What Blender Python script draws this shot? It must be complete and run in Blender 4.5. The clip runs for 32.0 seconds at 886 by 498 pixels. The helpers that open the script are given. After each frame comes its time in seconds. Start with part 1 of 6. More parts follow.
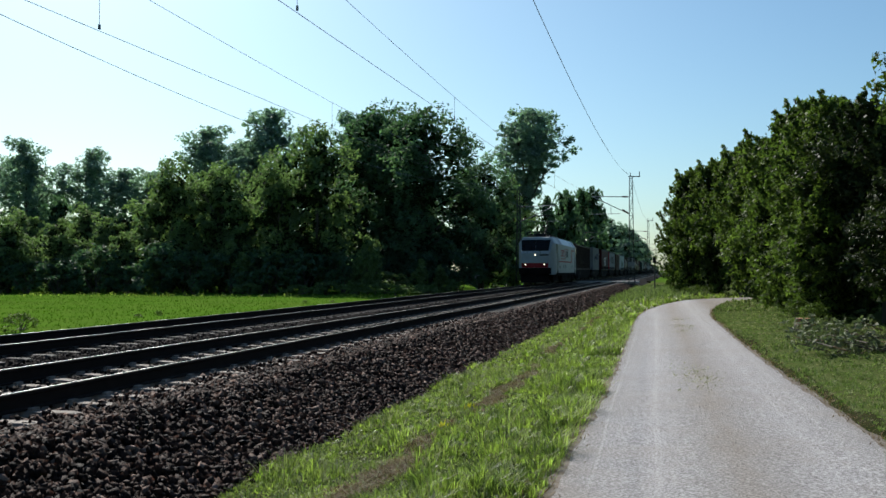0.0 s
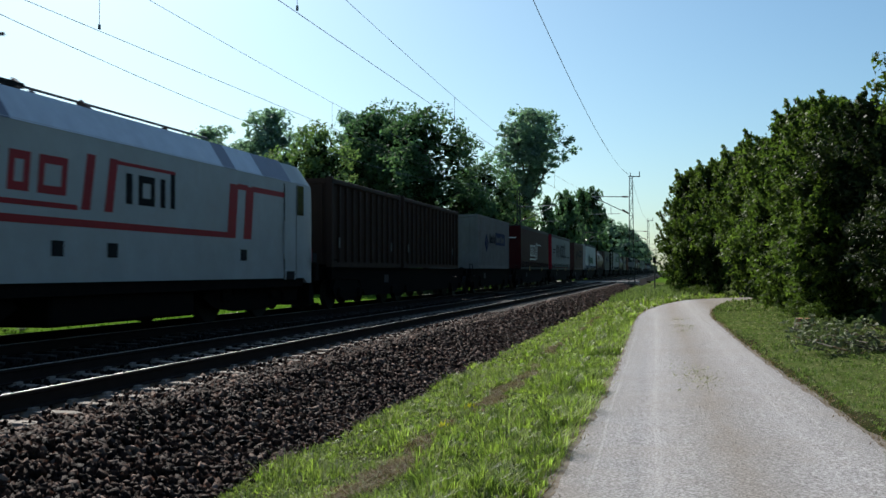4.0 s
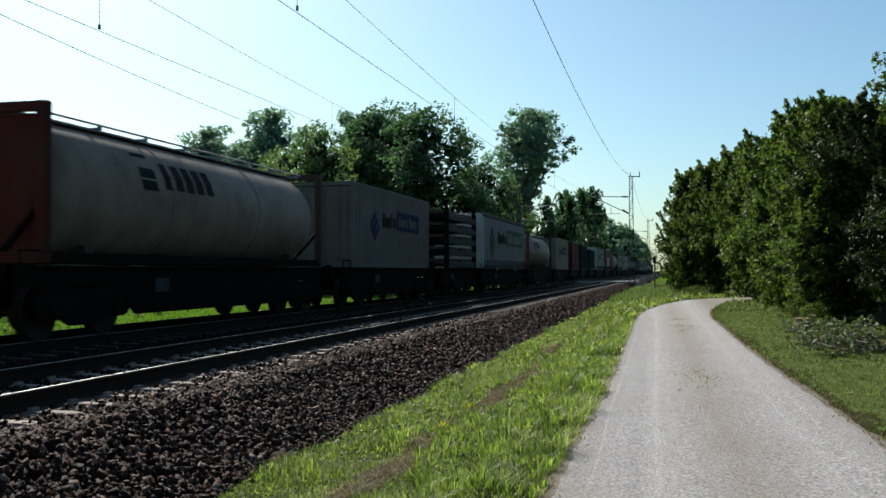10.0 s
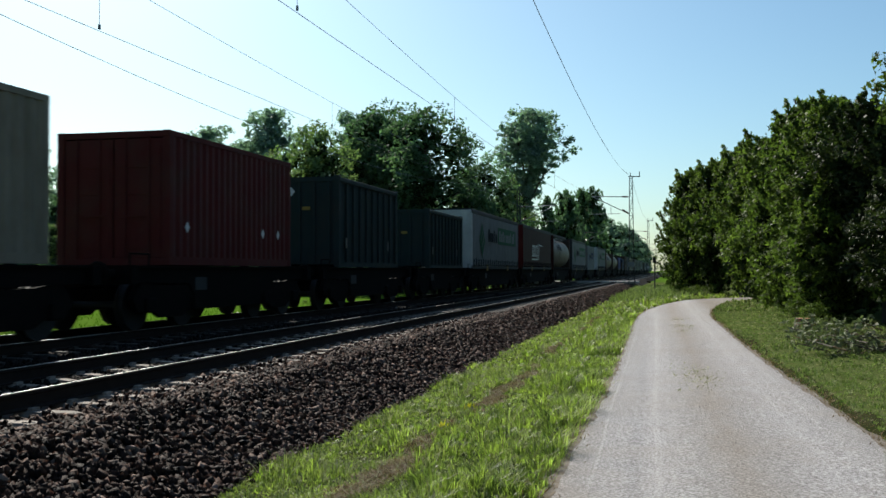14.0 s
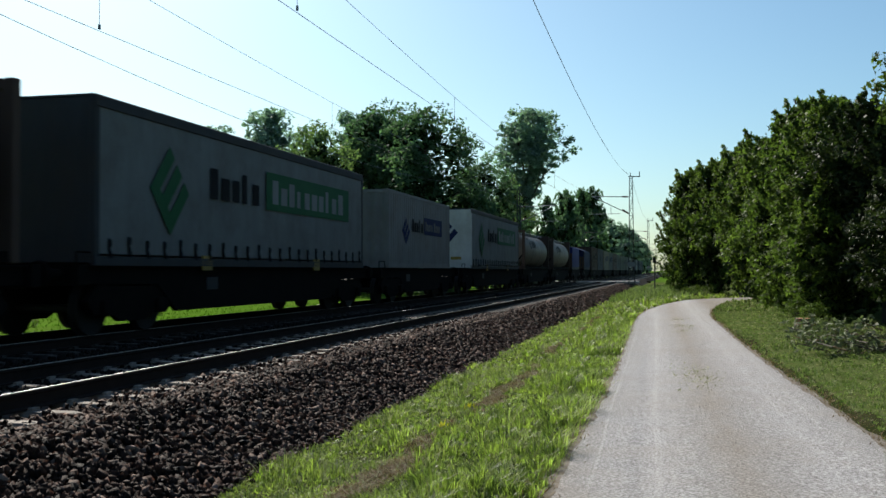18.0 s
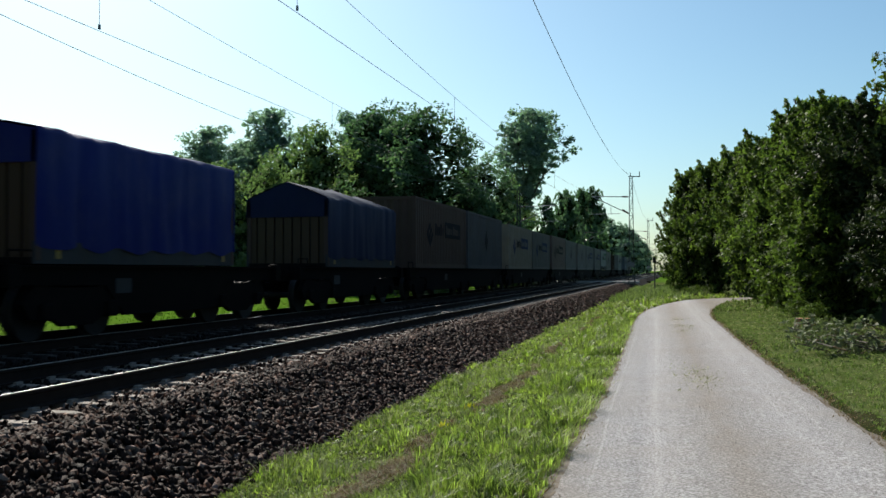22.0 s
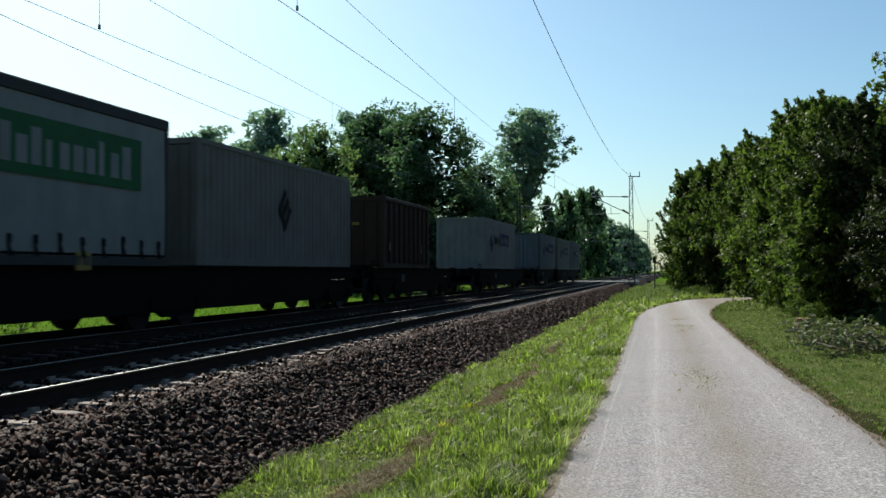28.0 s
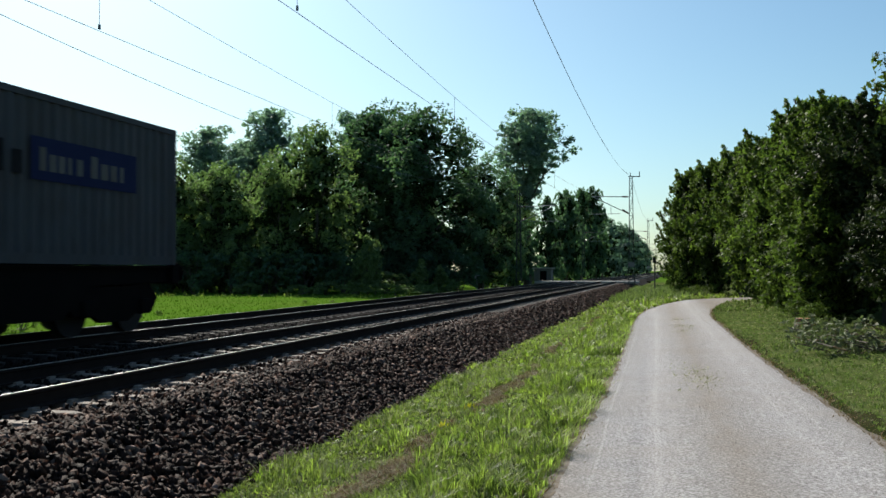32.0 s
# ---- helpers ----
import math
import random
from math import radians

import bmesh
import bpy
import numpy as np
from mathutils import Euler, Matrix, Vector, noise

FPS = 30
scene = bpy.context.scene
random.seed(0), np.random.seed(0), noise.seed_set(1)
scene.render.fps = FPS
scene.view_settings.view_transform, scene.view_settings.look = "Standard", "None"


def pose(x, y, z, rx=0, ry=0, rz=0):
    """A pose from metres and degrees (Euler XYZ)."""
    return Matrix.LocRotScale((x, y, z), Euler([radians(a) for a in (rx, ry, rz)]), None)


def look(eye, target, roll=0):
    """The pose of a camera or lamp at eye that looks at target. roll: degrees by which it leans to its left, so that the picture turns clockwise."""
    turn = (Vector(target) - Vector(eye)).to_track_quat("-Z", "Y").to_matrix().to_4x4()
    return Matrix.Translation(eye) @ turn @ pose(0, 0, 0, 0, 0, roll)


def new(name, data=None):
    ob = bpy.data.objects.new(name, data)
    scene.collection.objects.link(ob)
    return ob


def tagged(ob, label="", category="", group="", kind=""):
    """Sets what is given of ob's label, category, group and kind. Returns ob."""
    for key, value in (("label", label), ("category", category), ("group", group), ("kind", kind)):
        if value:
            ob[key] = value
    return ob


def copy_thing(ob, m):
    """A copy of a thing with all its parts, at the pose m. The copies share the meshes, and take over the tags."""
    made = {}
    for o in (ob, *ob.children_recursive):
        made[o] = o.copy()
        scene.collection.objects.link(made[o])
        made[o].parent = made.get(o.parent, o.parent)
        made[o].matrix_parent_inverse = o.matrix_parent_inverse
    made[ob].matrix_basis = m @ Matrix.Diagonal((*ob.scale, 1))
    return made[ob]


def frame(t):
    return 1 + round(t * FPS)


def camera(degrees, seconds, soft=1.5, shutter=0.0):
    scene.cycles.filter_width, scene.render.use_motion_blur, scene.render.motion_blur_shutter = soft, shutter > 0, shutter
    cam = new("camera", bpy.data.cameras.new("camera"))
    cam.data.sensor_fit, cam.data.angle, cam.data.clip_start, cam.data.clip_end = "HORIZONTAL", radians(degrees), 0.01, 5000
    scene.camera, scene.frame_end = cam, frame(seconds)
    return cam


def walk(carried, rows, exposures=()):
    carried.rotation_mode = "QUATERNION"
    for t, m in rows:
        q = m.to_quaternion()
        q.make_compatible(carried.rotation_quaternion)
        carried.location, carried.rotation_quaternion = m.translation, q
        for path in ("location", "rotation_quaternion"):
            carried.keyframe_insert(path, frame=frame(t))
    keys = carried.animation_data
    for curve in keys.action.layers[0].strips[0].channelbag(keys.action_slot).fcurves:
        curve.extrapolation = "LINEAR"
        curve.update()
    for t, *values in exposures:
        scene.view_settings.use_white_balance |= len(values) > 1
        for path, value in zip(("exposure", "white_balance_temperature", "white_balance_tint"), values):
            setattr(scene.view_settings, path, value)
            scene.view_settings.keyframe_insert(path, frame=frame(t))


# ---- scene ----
# camera: stands still on the edge of the farm track
cam = camera(48.67, 32.0, soft=1.5, shutter=0.15)
EYE = pose(6.587, 0.0, 1.091, 91.296, 0, 13.285) @ pose(0, 0, 0, 0, 0, -0.139)
walk(cam, [(0.0, EYE), (32.0, EYE)], exposures=((0.0, 0.42, 6200, 9), (3.5, 0.44, 6220, 9), (6.0, 0.54, 6450, 8), (32.0, 0.54, 6450, 8)))

# daylight: clear late-summer sky, sun ahead and to the left
SUN = Vector((-0.85, 1.12, 1.0)).normalized()
world = bpy.data.worlds.new("sky")
scene.world = world
world.use_nodes = True
wt = world.node_tree
sky = wt.nodes.new("ShaderNodeTexSky")
sky.sky_type = "NISHITA"
sky.sun_disc = False
sky.sun_elevation = math.asin(SUN.z)
sky.sun_rotation = math.atan2(SUN.x, SUN.y) % (2 * math.pi)
sky.altitude, sky.air_density, sky.dust_density, sky.ozone_density = 100, 1.0, 1.2, 3.5
air = wt.nodes.new("ShaderNodeMix")
air.data_type, air.blend_type = "RGBA", "MULTIPLY"
air.inputs["Factor"].default_value = 1.0
air.inputs["B"].default_value = (0.81, 0.98, 0.97, 1)
wt.links.new(sky.outputs[0], air.inputs["A"])
wt.links.new(air.outputs["Result"], wt.nodes["Background"].inputs[0])
wt.nodes["Background"].inputs[1].default_value = 0.083
sun_data = bpy.data.lights.new("sun", "SUN")
sun_data.energy, sun_data.angle, sun_data.color = 5.0, radians(0.53), (1.0, 0.94, 0.84)
sun = new("sun", sun_data)
sun.matrix_world = look(SUN * 100, (0, 0, 0))


# ---- materials ----
def material(name, colour, rough=0.7, metal=0.0, second=None, scale=4.0, mix=0.5, bump=0.0, bump_scale=40.0,
             dirt=None, dirt_scale=0.8, dirt_amount=0.0, jitter=0.0, stretch=(1, 1, 1), spec=0.5, island=0.0):
    """Principled surface with two scales of colour variation, optional stains, and fine relief."""
    m = bpy.data.materials.new(name)
    m.use_nodes = True
    nt = m.node_tree
    b = nt.nodes["Principled BSDF"]
    b.inputs["Roughness"].default_value = rough
    b.inputs["Metallic"].default_value = metal
    b.inputs["Specular IOR Level"].default_value = spec
    tc = nt.nodes.new("ShaderNodeTexCoord")
    mp = nt.nodes.new("ShaderNodeMapping")
    mp.inputs["Scale"].default_value = stretch
    nt.links.new(tc.outputs["Object"], mp.inputs[0])
    n1 = nt.nodes.new("ShaderNodeTexNoise")
    n1.inputs["Scale"].default_value = scale
    n1.inputs["Detail"].default_value = 6
    n1.inputs["Roughness"].default_value = 0.65
    nt.links.new(mp.outputs[0], n1.inputs["Vector"])
    ramp = nt.nodes.new("ShaderNodeMapRange")
    ramp.inputs["From Min"].default_value, ramp.inputs["From Max"].default_value = 0.35, 0.65
    ramp.inputs["To Min"].default_value, ramp.inputs["To Max"].default_value = 0.0, mix * 2
    nt.links.new(n1.outputs["Fac"], ramp.inputs[0])
    mx = nt.nodes.new("ShaderNodeMix")
    mx.data_type = "RGBA"
    mx.inputs["A"].default_value = (*colour, 1)
    mx.inputs["B"].default_value = (*(second or [c * 0.7 for c in colour]), 1)
    nt.links.new(ramp.outputs[0], mx.inputs["Factor"])
    out = mx.outputs["Result"]
    if dirt:
        n2 = nt.nodes.new("ShaderNodeTexNoise")
        n2.inputs["Scale"].default_value = dirt_scale
        n2.inputs["Detail"].default_value = 8
        n2.inputs["Roughness"].default_value = 0.7
        nt.links.new(tc.outputs["Object"], n2.inputs["Vector"])
        r2 = nt.nodes.new("ShaderNodeMapRange")
        r2.inputs["From Min"].default_value, r2.inputs["From Max"].default_value = 0.45, 0.75
        r2.inputs["To Max"].default_value = dirt_amount
        nt.links.new(n2.outputs["Fac"], r2.inputs[0])
        m2 = nt.nodes.new("ShaderNodeMix")
        m2.data_type = "RGBA"
        m2.inputs["B"].default_value = (*dirt, 1)
        nt.links.new(out, m2.inputs["A"])
        nt.links.new(r2.outputs[0], m2.inputs["Factor"])
        out = m2.outputs["Result"]
    if jitter or island:
        hsv = nt.nodes.new("ShaderNodeHueSaturation")
        src = nt.nodes.new("ShaderNodeNewGeometry" if island else "ShaderNodeObjectInfo")
        jr = nt.nodes.new("ShaderNodeMapRange")
        a = island or jitter
        jr.inputs["To Min"].default_value, jr.inputs["To Max"].default_value = 1 - a, 1 + a
        nt.links.new(src.outputs["Random Per Island" if island else "Random"], jr.inputs[0])
        nt.links.new(jr.outputs[0], hsv.inputs["Value"])
        nt.links.new(out, hsv.inputs["Color"])
        out = hsv.outputs["Color"]
    nt.links.new(out, b.inputs["Base Color"])
    if bump:
        n3 = nt.nodes.new("ShaderNodeTexNoise")
        n3.inputs["Scale"].default_value = bump_scale
        n3.inputs["Detail"].default_value = 4
        nt.links.new(tc.outputs["Object"], n3.inputs["Vector"])
        bp = nt.nodes.new("ShaderNodeBump")
        bp.inputs["Strength"].default_value = bump
        bp.inputs["Distance"].default_value = 0.02
        nt.links.new(n3.outputs["Fac"], bp.inputs["Height"])
        nt.links.new(bp.outputs[0], b.inputs["Normal"])
    return m


def leaf_material(name, colour, second, glow, gloss=0.6, island=0.35, scale=0.35, spec=0.25):
    """Leaves: a glossy green face that lets part of the light through."""
    m = material(name, colour, gloss, 0, second, scale, 0.5, island=island, spec=spec)
    nt = m.node_tree
    b = nt.nodes["Principled BSDF"]
    src = b.inputs["Base Color"].links[0].from_socket
    tr = nt.nodes.new("ShaderNodeBsdfTranslucent")
    tint = nt.nodes.new("ShaderNodeMix")
    tint.data_type, tint.blend_type = "RGBA", "MULTIPLY"
    tint.inputs["Factor"].default_value = 1
    tint.inputs["B"].default_value = (1.05, 1.35, 0.72, 1)
    nt.links.new(src, tint.inputs["A"])
    nt.links.new(tint.outputs["Result"], tr.inputs["Color"])
    ms = nt.nodes.new("ShaderNodeMixShader")
    ms.inputs[0].default_value = glow
    nt.links.new(b.outputs[0], ms.inputs[1])
    nt.links.new(tr.outputs[0], ms.inputs[2])
    nt.links.new(ms.outputs[0], nt.nodes["Material Output"].inputs["Surface"])
    return m


def glowing(name, colour, strength):
    m = bpy.data.materials.new(name)
    m.use_nodes = True
    b = m.node_tree.nodes["Principled BSDF"]
    b.inputs["Base Color"].default_value = (*colour, 1)
    b.inputs["Emission Color"].default_value = (*colour, 1)
    b.inputs["Emission Strength"].default_value = strength
    return m


M = {}
M["meadow"] = material("meadow_grass", (0.06, 0.13, 0.012), 0.9, 0, (0.085, 0.16, 0.018), 0.6, 0.5, 0.6, 18, (0.10, 0.11, 0.03), 0.12, 0.5, spec=0.0)
M["turf"] = material("worn_turf", (0.064, 0.092, 0.024), 0.95, 0, (0.095, 0.105, 0.040), 3.0, 0.5, 0.6, 30, (0.060, 0.050, 0.028), 0.9, 0.5, spec=0.0)
M["soil"] = material("verge_soil", (0.022, 0.033, 0.009), 0.95, 0, (0.04, 0.036, 0.018), 2.5, 0.5, 0.6, 30, (0.055, 0.043, 0.028), 0.7, 0.45, spec=0.0)
M["path"] = material("gravel_path", (0.56, 0.54, 0.535), 0.95, 0, (0.20, 0.188, 0.182), 42, 0.6, 0.8, 130, (0.31, 0.275, 0.24), 0.6, 0.6, spec=0.1)
pn = M["path"].node_tree
pb = pn.nodes["Principled BSDF"]


def path_node(kind, op="", *values):
    nd = pn.nodes.new(kind)
    if op:
        nd.operation = op
    for i, val in enumerate(values):
        if isinstance(val, bpy.types.NodeSocket):
            pn.links.new(val, nd.inputs[i])
        elif val is not None:
            nd.inputs[i].default_value = val
    return nd.outputs[0]


def path_noise(scale, stretch, detail=6, rough=0.65):
    mp = pn.nodes.new("ShaderNodeMapping")
    mp.inputs["Scale"].default_value = stretch
    pn.links.new(ptc.outputs["Object"], mp.inputs[0])
    nd = pn.nodes.new("ShaderNodeTexNoise")
    nd.inputs["Scale"].default_value, nd.inputs["Detail"].default_value, nd.inputs["Roughness"].default_value = scale, detail, rough
    pn.links.new(mp.outputs[0], nd.inputs["Vector"])
    return nd.outputs["Fac"]


# across runs from one edge of the track to the other and wavers a little with the wheels
ptc = pn.nodes.new("ShaderNodeTexCoord")
pxyz = pn.nodes.new("ShaderNodeSeparateXYZ")
pn.links.new(ptc.outputs["Object"], pxyz.inputs[0])
across = path_node("ShaderNodeMath", "ADD", pxyz.outputs[0], path_node("ShaderNodeMath", "MULTIPLY", pxyz.outputs[1], 0.0185))
waver = path_node("ShaderNodeMath", "MULTIPLY", path_node("ShaderNodeMath", "SUBTRACT", path_noise(0.12, (0.2, 1, 1), 2), 0.5), 0.22)
lane = path_node("ShaderNodeMath", "ADD", across, waver)
frayed = path_node("ShaderNodeMath", "ADD", lane, path_node("ShaderNodeMath", "MULTIPLY", path_node("ShaderNodeMath", "SUBTRACT", path_noise(5.0, (1, 0.35, 1)), 0.5), 0.55))
ramp = pn.nodes.new("ShaderNodeValToRGB")
pn.links.new(path_node("ShaderNodeMath", "DIVIDE", path_node("ShaderNodeMath", "SUBTRACT", frayed, 5.4), 3.6), ramp.inputs[0])
# worn wheel lanes are pale, the loose crown and the shoulders browner
stops = ((0.0, (0.72, 0.66, 0.58)), (0.10, (0.86, 0.83, 0.80)), (0.20, (0.98, 0.98, 0.99)), (0.33, (1.10, 1.10, 1.11)), (0.43, (0.93, 0.92, 0.91)), (0.52, (0.84, 0.79, 0.73)), (0.60, (0.94, 0.92, 0.90)), (0.72, (1.10, 1.09, 1.09)), (0.86, (0.95, 0.94, 0.93)), (1.0, (0.74, 0.69, 0.62)))
while len(ramp.color_ramp.elements) < len(stops):
    ramp.color_ramp.elements.new(0.5)
for el, (at, col) in zip(ramp.color_ramp.elements, stops):
    el.position, el.color = at, (*[c / 1.2 for c in col], 1)
worn = pn.nodes.new("ShaderNodeMix")
worn.data_type, worn.blend_type = "RGBA", "MULTIPLY"
worn.inputs["Factor"].default_value = 1.0
pn.links.new(pb.inputs["Base Color"].links[0].from_socket, worn.inputs["A"])
pn.links.new(ramp.outputs[0], worn.inputs["B"])
# narrow tyre lines pressed into the dust
level = None
for at, half, mark in ((6.08, 0.014, 1.7), (6.6, 0.03, 0.7), (8.0, 0.02, 0.6), (8.3, 0.035, 0.7)):
    off = path_node("ShaderNodeMath", "ABSOLUTE", path_node("ShaderNodeMath", "SUBTRACT", lane, at))
    line = path_node("ShaderNodeMath", "MULTIPLY", path_node("ShaderNodeMath", "LESS_THAN", off, half), mark)
    level = line if level is None else path_node("ShaderNodeMath", "MAXIMUM", level, line)
broken = path_node("ShaderNodeMath", "MULTIPLY", level, path_node("ShaderNodeMath", "MULTIPLY", path_noise(1.4, (1, 0.4, 1)), 0.24))
value = path_node("ShaderNodeMath", "ADD", path_node("ShaderNodeMath", "ADD", broken, 1.18), path_node("ShaderNodeMath", "MULTIPLY", path_node("ShaderNodeMath", "SUBTRACT", path_noise(15.0, (1.0, 0.8, 1), 10, 0.85), 0.5), 1.2))
phsv = pn.nodes.new("ShaderNodeHueSaturation")
pn.links.new(value, phsv.inputs["Value"])
pn.links.new(worn.outputs["Result"], phsv.inputs["Color"])
pn.links.new(phsv.outputs[0], pb.inputs["Base Color"])
M["path_edge"] = material("path_edge_dirt", (0.15, 0.115, 0.085), 0.95, 0, (0.26, 0.23, 0.20), 9, 0.5, 0.8, 60, (0.07, 0.06, 0.035), 2.0, 0.7, spec=0.05)
M["grit"] = material("path_grit", (0.40, 0.38, 0.36), 0.9, 0, (0.28, 0.26, 0.24), 3, 0.5, island=0.35, spec=0.25)
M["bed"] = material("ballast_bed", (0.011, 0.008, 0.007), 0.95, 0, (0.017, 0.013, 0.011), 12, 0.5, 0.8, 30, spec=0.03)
M["stone"] = material("ballast_stone", (0.044, 0.021, 0.014), 0.8, 0, (0.012, 0.0066, 0.005), 5, 0.5, 0.4, 60, island=0.95, spec=0.12)
M["stone_pale"] = material("pale_ballast_stone", (0.150, 0.105, 0.086), 0.8, 0, (0.080, 0.046, 0.035), 5, 0.5, 0.4, 60, island=0.5, spec=0.12)
M["oily"] = material("oily_ballast", (0.017, 0.013, 0.011), 0.9, 0, (0.009, 0.007, 0.0065), 5, 0.5, 0.3, 60, island=0.6, spec=0.1)
M["sleeper"] = material("sleeper_concrete", (0.30, 0.255, 0.215), 0.9, 0, (0.20, 0.16, 0.13), 6, 0.5, 0.4, 50, (0.08, 0.058, 0.045), 1.2, 0.7, jitter=0.2)
M["grimy_sleeper"] = material("grimy_sleeper", (0.045, 0.036, 0.030), 0.9, 0, (0.028, 0.022, 0.018), 6, 0.5, 0.4, 50, (0.02, 0.016, 0.013), 1.2, 0.7, jitter=0.25)
M["rail"] = material("rail_rust", (0.022, 0.014, 0.011), 0.85, 0.0, (0.015, 0.010, 0.008), 5, 0.5, 0.2, 60, spec=0.1)
M["railtop"] = material("rail_head_polished", (0.30, 0.285, 0.27), 0.5, 1.0, (0.5, 0.48, 0.46), 6, 0.4)
M["wire"] = material("wire_copper_dark", (0.10, 0.10, 0.10), 0.5, 0.6, (0.07, 0.08, 0.08), 3, 0.5)
M["steel"] = material("galvanised_steel", (0.30, 0.31, 0.31), 0.6, 0.5, (0.2, 0.2, 0.2), 3, 0.5)
M["mast"] = material("mast_steel_dark", (0.040, 0.043, 0.040), 0.8, 0.1, (0.028, 0.026, 0.024), 3, 0.5)
M["concrete"] = material("concrete", (0.33, 0.32, 0.30), 0.9, 0, (0.24, 0.23, 0.21), 3, 0.5, 0.4, 40, (0.12, 0.12, 0.10), 0.8, 0.5)
M["hut"] = material("hut_render", (0.15, 0.14, 0.13), 0.9, 0, (0.11, 0.10, 0.09), 3, 0.5, 0.4, 40, (0.06, 0.06, 0.05), 0.8, 0.5)
M["insul"] = material("insulator_brown", (0.12, 0.05, 0.03), 0.3)
M["bark"] = material("bark", (0.10, 0.08, 0.06), 0.95, 0, (0.06, 0.05, 0.04), 4, 0.5, 0.9, 16, stretch=(1, 1, 0.25))
M["leaf_oak"] = leaf_material("leaves_dark_green", (0.062, 0.106, 0.074), (0.094, 0.146, 0.088), 0.52, spec=0.12)
M["leaf_lime"] = leaf_material("leaves_yellow_green", (0.128, 0.176, 0.084), (0.165, 0.208, 0.094), 0.55, spec=0.12)
# pale blue leaf colour with the haze of distance painted in
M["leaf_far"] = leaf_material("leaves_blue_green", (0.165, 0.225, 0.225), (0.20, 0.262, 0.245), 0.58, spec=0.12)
M["leaf_bush"] = leaf_material("leaves_bush", (0.060, 0.086, 0.019), (0.104, 0.130, 0.030), 0.50, 0.55, 0.6, 0.35, 0.16)
# hedge leaves darkened to paint the shade on the nearer trees
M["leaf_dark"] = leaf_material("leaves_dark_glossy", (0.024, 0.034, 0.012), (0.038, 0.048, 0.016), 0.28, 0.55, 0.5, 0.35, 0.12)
# darker copy of the leaves, paints the shade inside the crowns
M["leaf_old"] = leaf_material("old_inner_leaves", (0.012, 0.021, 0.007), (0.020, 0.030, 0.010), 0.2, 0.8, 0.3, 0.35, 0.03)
M["blade"] = leaf_material("grass_blades", (0.098, 0.138, 0.024), (0.300, 0.330, 0.085), 0.54, 0.42, 0.8, 2.6, 0.15)
M["blade_worn"] = leaf_material("worn_grass_blades", (0.098, 0.128, 0.040), (0.165, 0.185, 0.075), 0.46, 0.6, 0.6, 0.9, 0.08)
M["straw"] = leaf_material("pale_grass", (0.26, 0.26, 0.13), (0.34, 0.31, 0.18), 0.3, 0.7, 0.4, 0.8, 0.08)
M["field"] = leaf_material("meadow_blades", (0.08, 0.15, 0.012), (0.10, 0.17, 0.018), 0.25, 0.9, 0.3, 0.3, 0.0)
M["dry"] = leaf_material("dry_grass", (0.24, 0.155, 0.085), (0.15, 0.095, 0.055), 0.25, 0.7, 0.4, 0.8)
M["flower"] = leaf_material("yellow_flowers", (0.65, 0.55, 0.03), (0.6, 0.5, 0.03), 0.2, 0.7)
M["cutwood"] = material("cut_wood", (0.42, 0.20, 0.09), 0.8, 0, (0.34, 0.15, 0.06), 8, 0.5)
M["wilt"] = leaf_material("wilted_leaves", (0.12, 0.14, 0.07), (0.16, 0.16, 0.09), 0.25, 0.7)
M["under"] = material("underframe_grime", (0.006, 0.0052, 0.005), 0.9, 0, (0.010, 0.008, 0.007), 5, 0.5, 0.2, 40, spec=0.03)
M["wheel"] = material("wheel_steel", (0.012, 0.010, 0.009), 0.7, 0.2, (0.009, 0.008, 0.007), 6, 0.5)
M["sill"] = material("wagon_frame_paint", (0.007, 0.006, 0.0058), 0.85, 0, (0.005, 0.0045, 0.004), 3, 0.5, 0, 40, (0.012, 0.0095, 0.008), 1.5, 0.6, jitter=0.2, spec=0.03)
M["white_loco"] = material("loco_white_paint", (0.29, 0.31, 0.32), 0.5, 0, (0.25, 0.265, 0.27), 1.5, 0.5, 0, 40, (0.24, 0.22, 0.20), 0.7, 0.5, spec=0.25)
M["blue_roof"] = material("loco_roof_blue_grey", (0.055, 0.07, 0.12), 0.45, 0.2, (0.04, 0.05, 0.09), 2, 0.5)
M["panel_grey"] = material("loco_roof_panel", (0.40, 0.44, 0.50), 0.45, 0.2, (0.33, 0.36, 0.42), 2, 0.5)
M["red"] = material("red_paint", (0.24, 0.009, 0.014), 0.55, 0, (0.20, 0.008, 0.012), 2, 0.5, spec=0.2)
M["black"] = material("black_rubber", (0.010, 0.010, 0.011), 0.85, 0, (0.016, 0.016, 0.016), 3, 0.5, spec=0.12)
M["glass"] = material("tinted_glass", (0.012, 0.014, 0.018), 0.06, 0, (0.015, 0.017, 0.02), 1, 0.2, spec=0.8)
M["lamp"] = glowing("headlight_lens", (1.0, 0.78, 0.55), 1.6)
M["chrome"] = material("light_rim", (0.35, 0.36, 0.38), 0.35, 0.7)
M["logo_blue"] = material("logo_blue", (0.010, 0.015, 0.052), 0.75, 0, (0.013, 0.019, 0.060), 2, 0.5, spec=0.08)
M["logo_black"] = material("logo_black", (0.010, 0.010, 0.011), 0.8, 0, (0.016, 0.016, 0.017), 2, 0.5, spec=0.05)
M["logo_green"] = material("logo_green", (0.014, 0.068, 0.028), 0.7, 0, (0.018, 0.08, 0.034), 2, 0.5, spec=0.1)
M["logo_olive"] = material("logo_olive", (0.15, 0.17, 0.02), 0.7, 0, (0.12, 0.14, 0.02), 2, 0.5, spec=0.1)
